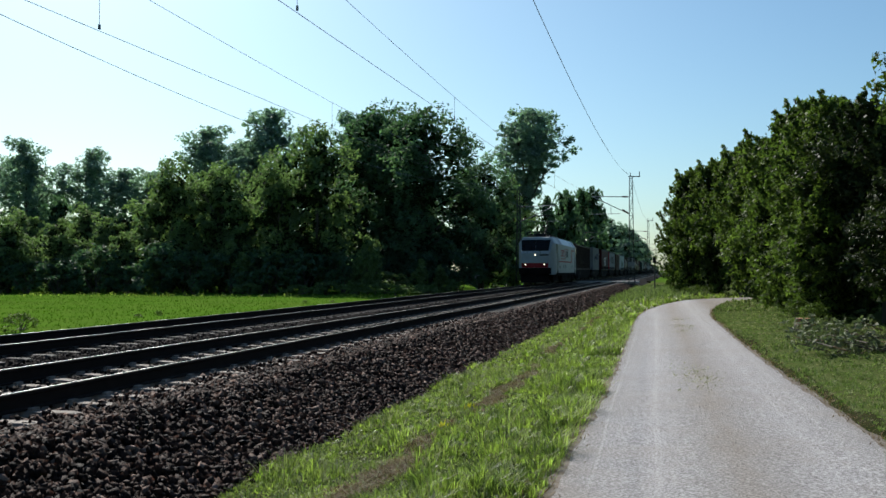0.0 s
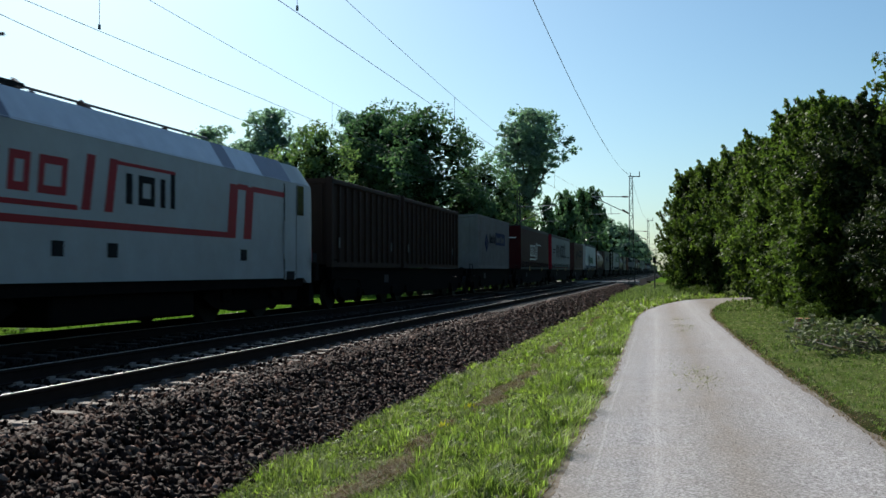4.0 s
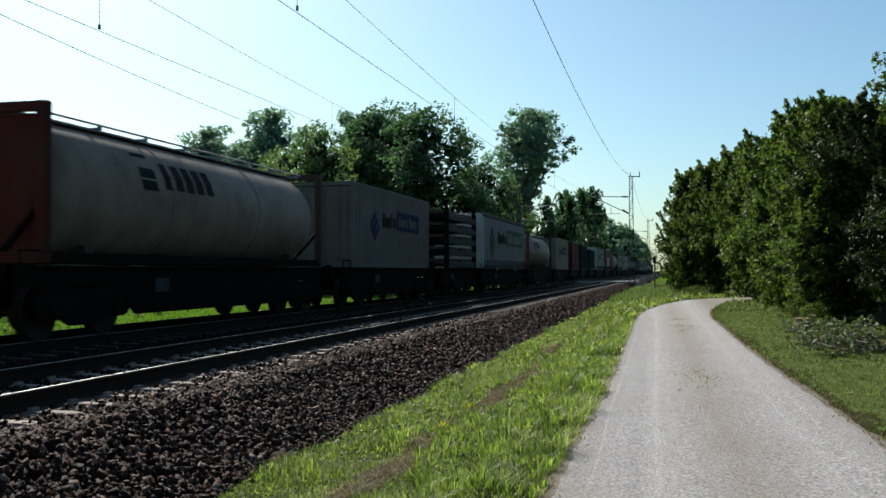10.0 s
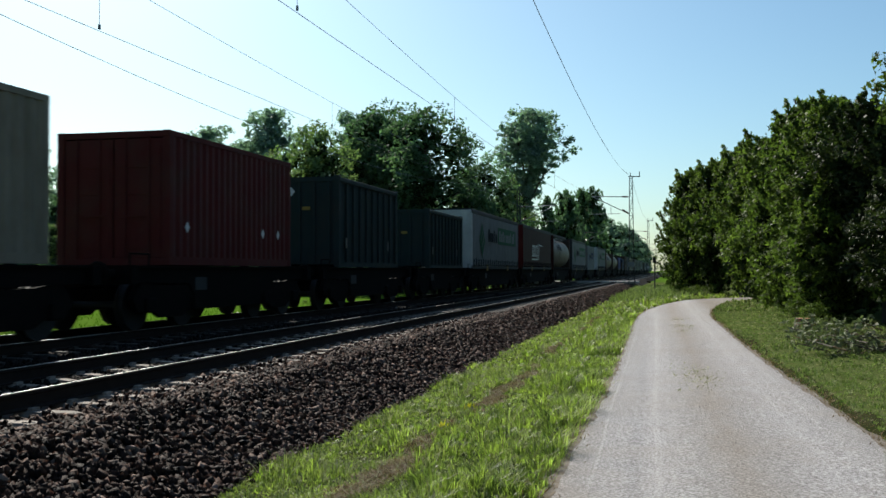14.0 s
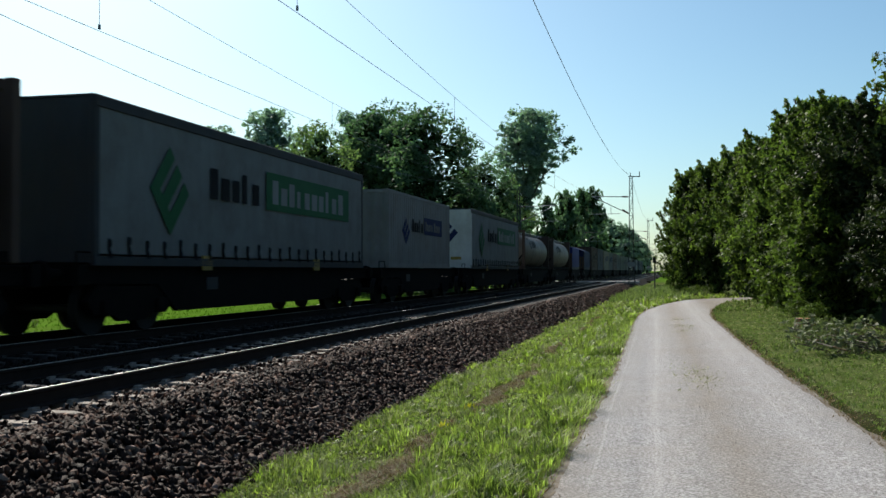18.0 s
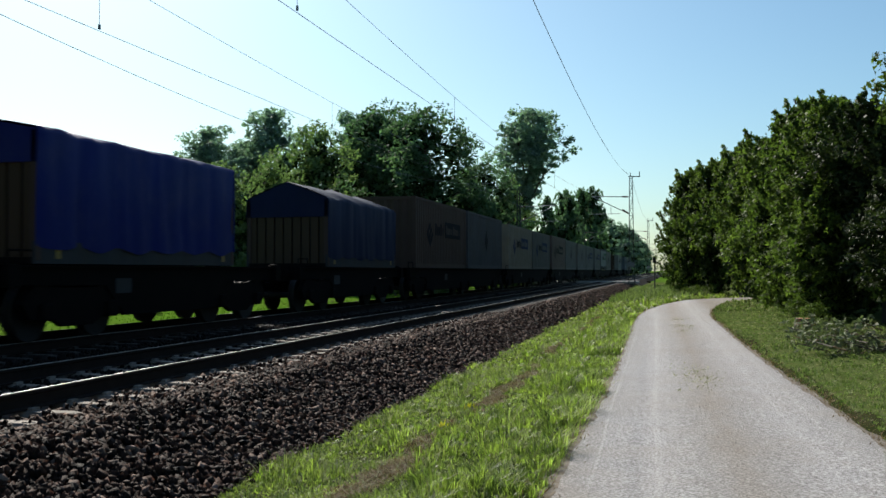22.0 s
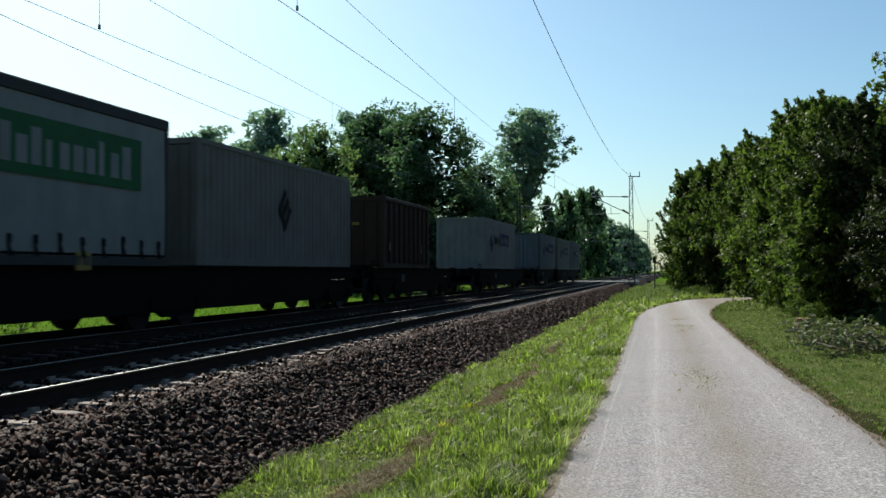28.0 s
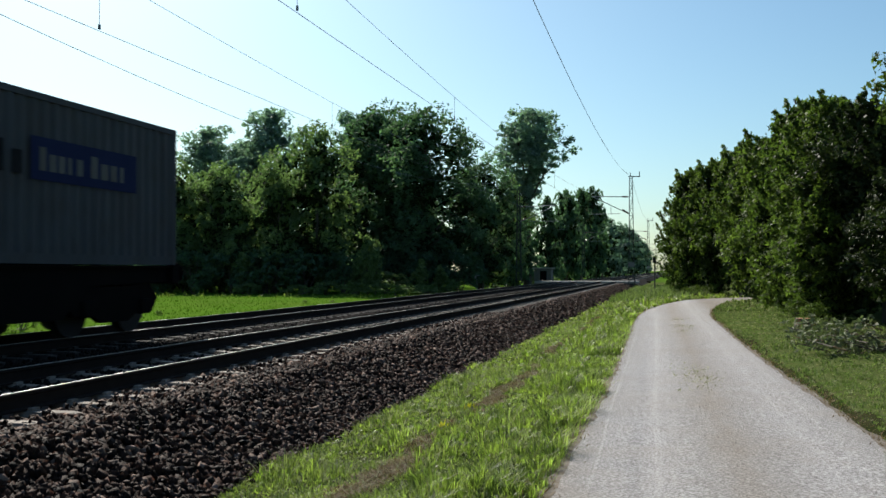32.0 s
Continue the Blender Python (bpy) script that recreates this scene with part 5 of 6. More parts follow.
# wagons under the loads: neighbours close together share one
spans = []
for a, b in LOADS:
    if spans and a - spans[-1][-1][1] < 1.3:
        spans[-1].append((a, b))
    else:
        spans.append([(a, b)])
for i, sp in enumerate(spans):
    a, b = sp[0][0], sp[-1][1]
    prev = spans[i - 1][-1][1] if i else 19.5
    nxt = spans[i + 1][0][0] if i + 1 < len(spans) else b + 1.1
    w0 = max((prev + a) / 2, a - 2.6) + 0.47
    w1 = min((b + nxt) / 2, b + 9.3) - 0.47
    if a > 500 and a - prev > 8:
        w0 = prev + 10.3
    w = wagon(w0, w1, middle=[(sp[j][1] + sp[j + 1][0]) / 2 - w0 for j in range(len(sp) - 1)])
    if i + 1 == len(spans):
        end = w1 - w0
        part("brake_hose", rods([((0.3, end, 0.98), (0.3, end + 0.32, 0.92)), ((0.3, end + 0.32, 0.92), (0.3, end + 0.36, 0.42))], 0.03, 6), M["under"], w, "dangling black brake hose")
        part("tail_bracket", boxes(((1.05, end + 0.05, 1.16), (0.18, 0.1, 0.05))), M["steel"], w, "pale bracket for a tail lamp")

# ---- stones, grass and trees ----
def chip():
    v = np.array([(x, y, z) for x in (-1, 1) for y in (-1, 1) for z in (-1, 1)], float)
    f = np.array([(0, 1, 3), (0, 3, 2), (4, 6, 7), (4, 7, 5), (0, 4, 5), (0, 5, 1), (2, 3, 7), (2, 7, 6), (0, 2, 6), (0, 6, 4), (1, 5, 7), (1, 7, 3)])
    return v * 0.68, f


def turns(rng, n):
    """n random rotations."""
    q = rng.normal(size=(n, 4))
    q /= np.linalg.norm(q, axis=1)[:, None]
    w, x, y, z = q.T
    return np.stack([1 - 2 * (y * y + z * z), 2 * (x * y - z * w), 2 * (x * z + y * w), 2 * (x * y + z * w), 1 - 2 * (x * x + z * z), 2 * (y * z - x * w),
                     2 * (x * z - y * w), 2 * (y * z + x * w), 1 - 2 * (x * x + y * y)], 1).reshape(n, 3, 3)


def stones(name, rng, places, size, mat):
    """Crushed stones at the places, each with its own facets."""
    v, f = chip()
    n = len(places)
    s = size[:, None, None] * np.array([1.2, 0.95, 0.68])
    pts = np.einsum("nij,nkj->nki", turns(rng, n), (v[None] + rng.uniform(-0.42, 0.42, (n, 8, 3))) * s) + places[:, None, :]
    faces = (f[None] + 8 * np.arange(n)[:, None, None]).reshape(-1, 3)
    return part(name, mesh_np(name, pts.reshape(-1, 3), faces, mat), None)


rng = np.random.default_rng(3)


def bed_z(x):
    """Surface of the ballast across the line."""
    return np.interp(x, [-7.35, -5.75, -5.2, 1.3, 1.75, 3.05], [-0.95, -0.25, -0.225, -0.225, -0.235, -0.95])


def scatter_ballast(y0, y1, x0, x1, per_m2, lo, hi):
    n = int((y1 - y0) * (x1 - x0) * per_m2)
    x, y = rng.uniform(x0, x1, n), rng.uniform(y0, y1, n)
    size = rng.uniform(lo, hi, n)
    return np.stack([x, y, bed_z(x) + size * rng.uniform(-0.15, 0.45, n)], 1), size


jobs = [scatter_ballast(3.5, 30, 0.95, 1.33, 330, 0.022, 0.042), scatter_ballast(3.5, 14, 1.33, 2.95, 640, 0.022, 0.048), scatter_ballast(14, 30, 1.33, 2.9, 400, 0.025, 0.054), scatter_ballast(30, 75, 1.33, 2.7, 110, 0.035, 0.065), scatter_ballast(75, 104, 1.33, 2.65, 60, 0.05, 0.085)]
pl, sz = np.concatenate([j[0] for j in jobs]), np.concatenate([j[1] for j in jobs])
# a few stones lie on the sleeper ends
n = 260
yy = rng.uniform(4, 30, n)
pl, sz = np.concatenate([pl, np.stack([rng.uniform(1.0, 1.34, n), yy, np.full(n, -0.165)], 1)]), np.concatenate([sz, rng.uniform(0.018, 0.032, n)])
# the last row of stones has rolled into the grass
n = 700
yy = rng.uniform(4, 40, n)
xx = 2.85 - 0.008 * yy + rng.exponential(0.10, n)
pl, sz = np.concatenate([pl, np.stack([xx, yy, np.full(n, -0.76)], 1)]), np.concatenate([sz, rng.uniform(0.02, 0.04, n)])
pale = rng.random(len(pl)) < 0.09
tagged(stones("ballast_stones", rng, pl[~pale], sz[~pale], M["stone"]), "dark brown crushed ballast stones beside the rails", "ballast", kind="stuff")
tagged(stones("pale_ballast_stones", rng, pl[pale] + (0, 0, 0.008), sz[pale], M["stone_pale"]), "paler reddish ballast stones among the dark ones", "ballast", kind="stuff")

jobs = [scatter_ballast(6, 30, -0.5, 0.45, 190, 0.024, 0.044), scatter_ballast(6, 30, -3.3, -0.5, 110, 0.024, 0.042), scatter_ballast(6, 30, 0.45, 0.68, 60, 0.02, 0.036), scatter_ballast(30, 80, -3.3, 0.68, 20, 0.035, 0.055), scatter_ballast(8, 60, -6.2, -3.3, 25, 0.03, 0.05)]
tagged(stones("oily_ballast_stones", rng, np.concatenate([j[0] for j in jobs]), np.concatenate([j[1] for j in jobs]), M["oily"]), "blackened ballast stones between the rails", "ballast", kind="stuff")

n = 350
yy = rng.uniform(3.8, 14, n)
k = rng.random(n)
xx = (5.78 - 0.0185 * yy) + 2.84 * k
pl = np.stack([xx, yy, -0.548 + 0.035 * np.sin(k * np.pi) - 0.03 * (np.exp(-((k - 0.27) / 0.1) ** 2) + np.exp(-((k - 0.75) / 0.1) ** 2))], 1)
tagged(stones("loose_grit", rng, pl, rng.uniform(0.003, 0.007, n), M["grit"]), "loose pale grit on the farm track", "gravel", kind="stuff")


def blades(name, rng, roots, height, width, mat, lean=0.5):
    """Grass blades: two-piece bent strips that taper to a point."""
    n = len(roots)
    a = rng.uniform(0, 2 * np.pi, n)
    side = np.stack([np.cos(a), np.sin(a), np.zeros(n)], 1) * width[:, None] / 2
    b = rng.uniform(0, 2 * np.pi, n)
    bend = np.stack([np.cos(b), np.sin(b), np.zeros(n)], 1) * (height * lean * rng.uniform(0.2, 1.2, n))[:, None]
    up = np.stack([np.zeros(n), np.zeros(n), height], 1)
    mid = roots + up * 0.55 + bend * 0.3
    tip = roots + up * rng.uniform(0.8, 1.0, n)[:, None] + bend
    v = np.stack([roots - side, roots + side, mid + side * 0.7, mid - side * 0.7, tip], 1)
    base = 5 * np.arange(n)[:, None]
    tri = np.concatenate([base + [[0, 1, 2]], base + [[0, 2, 3]], base + [[3, 2, 4]]], 1).reshape(-1, 3)
    return part(name, mesh_np(name, v.reshape(-1, 3), tri, mat), None)


def tufts(name, rng, centres, height, width, mat, label, per=9, spread=0.035, lean=0.7):
    """Tufts: blades that spring from one root and lean outwards."""
    n = len(centres) * per
    c = np.repeat(centres, per, 0)
    a = rng.uniform(0, 2 * np.pi, n)
    out = np.stack([np.cos(a), np.sin(a), np.zeros(n)], 1)
    h = np.repeat(height, per) * rng.uniform(0.55, 1.1, n)
    roots = c + out * (spread * rng.random(n))[:, None]
    side = np.stack([-np.sin(a), np.cos(a), np.zeros(n)], 1) * (width * rng.uniform(0.7, 1.3, n))[:, None] / 2
    bend = out * (h * lean * rng.uniform(0.15, 1.3, n))[:, None]
    up = np.stack([np.zeros(n), np.zeros(n), h], 1)
    mid, tip = roots + up * 0.6 + bend * 0.3, roots + up * rng.uniform(0.75, 1.0, n)[:, None] + bend
    v = np.stack([roots - side, roots + side, mid + side * 0.8, mid - side * 0.8, tip], 1)
    base = 5 * np.arange(n)[:, None]
    tri = np.concatenate([base + [[0, 1, 2]], base + [[0, 2, 3]], base + [[3, 2, 4]]], 1).reshape(-1, 3)
    return tagged(part(name, mesh_np(name, v.reshape(-1, 3), tri, mat), None), label, "grass", kind="stuff")


def verge_points(n, y0, y1, side, power=1.0):
    y = y0 + (y1 - y0) * rng.random(n) ** power
    k = rng.random(n)
    out = np.empty((n, 3))
    for i in range(n):
        a, b = (toe(y[i]) - 0.12, edge_left(y[i]) + 0.10) if side == 0 else (edge_right(y[i]) - 0.08, edge_right(y[i]) + 4.5)
        x = a + (b - a) * k[i]
        out[i] = x, y[i], ground_z(x, y[i]) - 0.01
    return out, k


def bare(p, k):
    """The trodden strip of dry thatch along the middle of the verge."""
    c = 0.51 + 0.025 * np.sin(p[:, 1] * 0.5) + 0.02 * np.sin(p[:, 1] * 1.7)
    w = 0.046 + 0.02 * np.sin(p[:, 1] * 0.9 + 1) + 0.018 * np.sin(p[:, 1] * 4.1) + 0.015 * np.sin(p[:, 1] * 9.7)
    return np.abs(k - c) < w


for y0, y1, n, lo, hi, wd in ((3.2, 9, 5400, 0.05, 0.18, 0.0075), (9, 18, 5800, 0.05, 0.18, 0.010), (18, 34, 4000, 0.07, 0.2, 0.017), (34, 78, 1900, 0.10, 0.26, 0.05)):
    p, k = verge_points(n, y0, y1, 0)
    dry = bare(p, k)
    patch = np.array([0.8 + 1.25 * noise.noise((a * 1.2, b * 0.9, 9.0)) + 0.6 * noise.noise((a * 3.5, b * 3.0, 2.0)) for a, b, _ in p])
    h = rng.uniform(lo, hi, n) * np.clip(patch, 0.25, 1.9) * np.where(k < 0.5, 0.7, 1.2)
    pale = rng.random(n) < np.where(k < 0.5, 0.35, 0.10)
    lush, thin = ~dry & ~pale, ~dry & pale
    tufts("grass", rng, p[lush], h[lush], wd, M["blade"], "fresh green verge grass beside the ballast", 10, 0.05, 1.05)
    tufts("pale_grass", rng, p[thin], h[thin], wd, M["straw"], "bleached grass stalks in the verge", 5, 0.05, 1.2)
    q, _ = verge_points(n, y0, y1, 0)
    tufts("low_grass", rng, q[~bare(q, _)], np.full((~bare(q, _)).sum(), 0.05), wd * 1.4, M["blade"], "low green verge grass", 4, 0.08, 1.5)
    q, kk = verge_points(n * 4, y0, y1, 0)
    q = q[bare(q, kk)]
    if len(q):
        tagged(blades("dry_grass", rng, np.repeat(q, 3, 0) + rng.normal(0, 0.03, (3 * len(q), 3)) * (1, 1, 0), rng.uniform(0.02, 0.06, 3 * len(q)), np.full(3 * len(q), wd), M["dry"], 3.0), "trodden brown thatch in the verge", "grass", kind="stuff")
# long bleached stalks lie across the thatch
q, kk = verge_points(9000, 3.4, 20, 0)
q = q[bare(q, kk)]
tagged(blades("straw_stalks", rng, q + (0, 0, 0.02), rng.uniform(0.03, 0.06, len(q)), np.full(len(q), 0.007), M["straw"], 6.0), "bleached stalks lying on the trodden thatch", "straw", kind="stuff")
# dead stalks fringe the farm track
n = 5000
fy = 3.4 + 40 * rng.random(n) ** 1.5
fx = np.array([(edge_left(y) + 0.03 if i % 2 else edge_right(y) - 0.02) + d for i, (y, d) in enumerate(zip(fy, rng.normal(0, 0.09, n)))])
tagged(blades("dry_grass", rng, np.stack([fx, fy, np.full(n, -0.565)], 1), rng.uniform(0.02, 0.07, n), np.full(n, 0.011), M["dry"], 2.0), "dead stalks along the farm track's edge", "grass", kind="stuff")
for y0, y1, n, lo, hi, wd in ((6, 18, 7500, 0.03, 0.09, 0.009), (18, 40, 6500, 0.04, 0.10, 0.015), (40, 60, 1000, 0.08, 0.2, 0.045)):
    p, k = verge_points(n, y0, y1, 1, 1.0)
    patch = np.array([0.8 + 0.8 * noise.noise((a * 1.2, b * 0.9, 3.0)) for a, b, _ in p])
    h = rng.uniform(lo, hi, n) * np.clip(patch, 0.4, 1.5)
    pale = rng.random(n) < 0.2
    tufts("grass", rng, p[~pale], h[~pale], wd, M["blade_worn"], "short olive green verge grass along the farm track")
    tufts("pale_grass", rng, p[pale], h[pale], wd, M["straw"], "bleached grass stalks along the farm track", 5, 0.05, 1.2)
# tall bleached grass where the farm track swings away
n = 2600
p = np.stack([2.9 + 4.6 * rng.random(n), 56 + 50 * rng.random(n), np.full(n, -0.72)], 1)
p = p[np.array([x < edge_left(y) - 0.1 if y < 60 else True for x, y, _ in p])]
tufts("tall_grass", rng, p, rng.uniform(0.18, 0.5, len(p)), 0.05, M["blade_worn"], "tall olive grass beside the level crossing", 7, 0.12)
# tufts in the middle of the farm track
tp = np.array([(6.95, 14.6), (7.0, 15.4), (6.75, 27.0), (6.8, 29.5), (6.9, 16.5), (6.7, 33.0)])
q = np.concatenate([np.stack([rng.normal(a, 0.16, 90), rng.normal(b, 0.5, 90), np.full(90, -0.54)], 1) for a, b in tp])
tagged(blades("grass", rng, q, rng.uniform(0.02, 0.07, len(q)), np.full(len(q), 0.012), M["straw"], 1.5), "sparse flattened tufts in the farm track", "grass", kind="stuff")
# rank tufts along the foot of the ballast and the far rim of the meadow
n = 500
ty = 14 + 70 * rng.random(n)
tx = np.where(rng.random(n) < 0.55, -7.7 - rng.exponential(0.35, n), -9 - 40 * rng.random(n))
ty = np.where(tx < -9.5, 68 + 7 * rng.random(n), ty)
tufts("tall_grass", rng, np.stack([tx, ty, np.full(n, -0.88)], 1), rng.uniform(0.12, 0.42, n), 0.035, M["blade"], "rank grass tufts at the rim of the meadow", 9, 0.10)
n = 26000
my = 8 + 82 * rng.random(n)
mx = -7.4 - (8 + my * 0.62) * rng.random(n) ** 1.2
p = np.stack([mx, my, np.full(n, -0.88)], 1)
tagged(blades("meadow_grass", rng, p, rng.uniform(0.05, 0.15, n), np.full(n, 0.06), M["field"]), "bright green meadow grass", "grass", kind="stuff")
p = np.array([(4.08, 10.6, -0.68), (4.07, 12.2, -0.68)])
q = np.concatenate([c + rng.normal(0, 0.045, (22, 3)) * (1, 1, 0.0) for c in p])
tagged(blades("ragwort", rng, q, rng.uniform(0.05, 0.14, len(q)), np.full(len(q), 0.025), M["flower"], 0.3), "small yellow flowers in the verge", "flowers", kind="stuff")


def facing(rng, n):
    """Rotations that lay a leaf flat on the directions n, with a random twist."""
    a = rng.normal(size=n.shape)
    t1 = np.cross(n, a)
    t1 /= np.linalg.norm(t1, axis=1)[:, None] + 1e-9
    return np.stack([t1, np.cross(n, t1), n], 2)


def unit(v):
    return v / (np.linalg.norm(v, axis=1)[:, None] + 1e-9)


def sprays_of(name, rng, centres, radii, sprays, per, size, mat, flat=0.22, lift=0.3, reach=0.42, kite=False, under=0.35):
    """Leaves in flat twig sprays, which stand round each bough like shingles."""
    c, r = np.repeat(centres, sprays, 0), np.repeat(radii, sprays)
    d = rng.normal(size=(len(c), 3))
    d[:, 2] = np.where((d[:, 2] < 0) & (rng.random(len(c)) > under), -d[:, 2], d[:, 2])
    d = unit(d)
    at = c + d * (r * (0.5 + 0.8 * rng.random(len(r)) ** 1.6))[:, None]
    up = unit(d + np.array([0, 0, lift]) + rng.normal(size=d.shape) * 0.35)
    wide = np.clip(r * reach * rng.uniform(0.6, 1.35, len(r)), size * 0.9, None)
    at, up, wide = np.repeat(at, per, 0), np.repeat(up, per, 0), np.repeat(wide, per)
    n = len(at)
    side = unit(np.cross(up, rng.normal(size=(n, 3))))
    p = at + side * (wide * rng.random(n) ** 0.6)[:, None] + up * (wide * flat * rng.normal(size=n))[:, None]
    turn = facing(rng, unit(up + rng.normal(size=(n, 3)) * 0.6))
    s = rng.uniform(0.6, 1.35, n)[:, None, None] * size
    if kite:
        shape = np.array([(0, -0.62, 0), (0.30, 0, 0.09), (0, 0.62, 0), (-0.30, 0, 0.09)])
        v = np.einsum("nij,nkj->nki", turn, shape[None] * s) + p[:, None, :]
        base = 4 * np.arange(n)[:, None]
        tri = np.concatenate([base + [[0, 1, 2]], base + [[0, 2, 3]]], 1).reshape(-1, 3)
        return mesh_np(name, v.reshape(-1, 3), tri, mat)
    shape = np.array([(-0.40, -0.45, 0), (0.44, -0.28, 0), (0.05, 0.85, 0)])
    v = np.einsum("nij,nkj->nki", turn, shape[None] * s) + p[:, None, :]
    return mesh_np(name, v.reshape(-1, 3), np.arange(3 * n).reshape(-1, 3), mat)


def bough(a, mid, tip, r):
    """A bent limb that tapers to its tip."""
    rings = []
    for p, k in ((a, 1.0), (mid, 0.6), (tip, 0.15)):
        side = (tip - a).cross(Vector((0, 0, 1))).normalized()
        over = side.cross((tip - a).normalized())
        rings.append([p + (side * math.cos(q) + over * math.sin(q)) * r * k for q in (0, 1.2566, 2.5133, 3.7699, 5.0265)])
    return loft(rings)


def outline(kind, u):
    """Half-width of a crown at u of its height, 0 at the foot and 1 at the top."""
    if kind == "vase":
        return 0.08 + 0.92 * (u / 0.66) ** 1.15 if u < 0.66 else math.sqrt(max(0.0, 1 - ((u - 0.66) / 0.36) ** 2.4))
    if kind == "dome":
        return 0.62 + 0.38 * (u / 0.6) if u < 0.6 else math.sqrt(max(0.0, 1 - ((u - 0.6) / 0.42) ** 2.4))
    if kind == "hedge":
        return (0.92 + 0.08 * u / 0.4 if u < 0.4 else max(0.0, 1 - ((u - 0.4) / 0.62) ** 2.2) ** 0.62)
    if kind == "slim":
        return max(0.0, 1 - abs(2 * u - 0.9) ** 2.4) ** 0.55 * (0.8 + 0.2 * u)
    return (0.70 + 0.30 * (u / 0.38) if u < 0.38 else max(0.0, 1 - ((u - 0.38) / 0.63) ** 2.3) ** 0.60)


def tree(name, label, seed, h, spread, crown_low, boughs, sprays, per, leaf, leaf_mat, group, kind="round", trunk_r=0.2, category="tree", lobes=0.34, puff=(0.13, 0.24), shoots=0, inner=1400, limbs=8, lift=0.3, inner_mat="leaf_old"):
    """A tree with tapered trunk, limbs and a lobed crown of leafy boughs; stands at the origin."""
    g = np.random.default_rng(seed)
    t = thing(name, label, category, group)
    bm = bmesh.new()
    top = h * 0.82
    pts = [Vector((0, 0, -0.15))]
    for i in range(1, 7):
        z = top * i / 6
        pts.append(Vector((g.normal(0, 0.012 * h) * i / 6, g.normal(0, 0.012 * h) * i / 6, z)))
    for i in range(6):
        rod(bm, pts[i], pts[i + 1], trunk_r * (1 - i / 7), trunk_r * (1 - (i + 1) / 7), 9)
    part("trunk", bm, M["bark"], t, "brown bark trunk")

    def lobe(a, u):
        q = (1.5 * math.cos(a) + seed, 1.5 * math.sin(a), 3.2 * u)
        return 1 - lobes * 0.45 + lobes * noise.noise(q) * 1.3 + lobes * 0.35 * noise.noise((2.7 * q[0], 2.7 * q[1], 2.7 * q[2]))

    cs, rs = [], []
    while len(cs) < boughs:
        u, a = g.uniform(0, 1), g.uniform(0, 2 * math.pi)
        wide = outline(kind, u)
        if g.random() > 0.06 + 0.94 * wide:
            continue
        r = spread * g.uniform(*puff)
        edge = max(0.0, spread * wide * lobe(a, u) - r * 0.75)
        rr = edge * (g.uniform(0.72, 1.0) if g.random() < 0.8 else g.uniform(0.2, 0.8))
        z = crown_low + (h - crown_low) * u * (0.93 + 0.07 * min(1.2, lobe(a, u)))
        rs.append(r)
        cs.append((rr * math.cos(a), rr * math.sin(a), min(z, h - r * 0.8)))
    cs, rs = np.array(cs), np.array(rs)
    for i in g.choice(len(cs), min(limbs, len(cs)), replace=False):
        z = min(max(cs[i][2] * 0.62, crown_low * 0.7), top * 0.95)
        k = z / top * 6
        j = min(5, int(k))
        a = pts[j].lerp(pts[j + 1], k - j)
        mid = a.lerp(Vector(cs[i]), 0.5) + Vector((0, 0, 0.05 * h))
        r0 = trunk_r * 0.45 * (1 - z / h * 0.5)
        part("limb", bough(a, mid, Vector(cs[i]), r0), M["bark"], t)
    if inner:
        # big leaves fill the crown; the default's darker green paints its inner shade
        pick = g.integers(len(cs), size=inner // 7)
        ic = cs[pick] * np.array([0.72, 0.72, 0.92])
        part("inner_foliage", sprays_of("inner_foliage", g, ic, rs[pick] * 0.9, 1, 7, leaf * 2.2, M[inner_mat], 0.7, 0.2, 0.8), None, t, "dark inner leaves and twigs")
    part("crown", sprays_of("crown", g, cs, rs, sprays, per, leaf, M[leaf_mat], lift=lift), None, t, "leafy crown")
    if shoots:
        # upright shoots stand out of the crown
        sc, sr = [], []
        for i in range(shoots):
            a, u = g.uniform(0, 2 * math.pi), g.uniform(0.45, 0.97)
            rr = spread * outline(kind, u) * lobe(a, u) * 0.86
            z0 = crown_low + (h - crown_low) * u
            long, dx, dy = g.uniform(0.2, 0.7), g.normal(0.25 * math.cos(a), 0.12), g.normal(0.25 * math.sin(a), 0.12)
            for j in range(6):
                k = j / 5
                sc.append((rr * math.cos(a) + dx * k, rr * math.sin(a) + dy * k, z0 + long * k))
                sr.append(0.24 * (1.15 - k))
        part("shoot", sprays_of("shoot", g, np.array(sc), np.array(sr), 4, 5, leaf, M[leaf_mat], lift=lift), None, t, "upright leafy shoots")
    return t


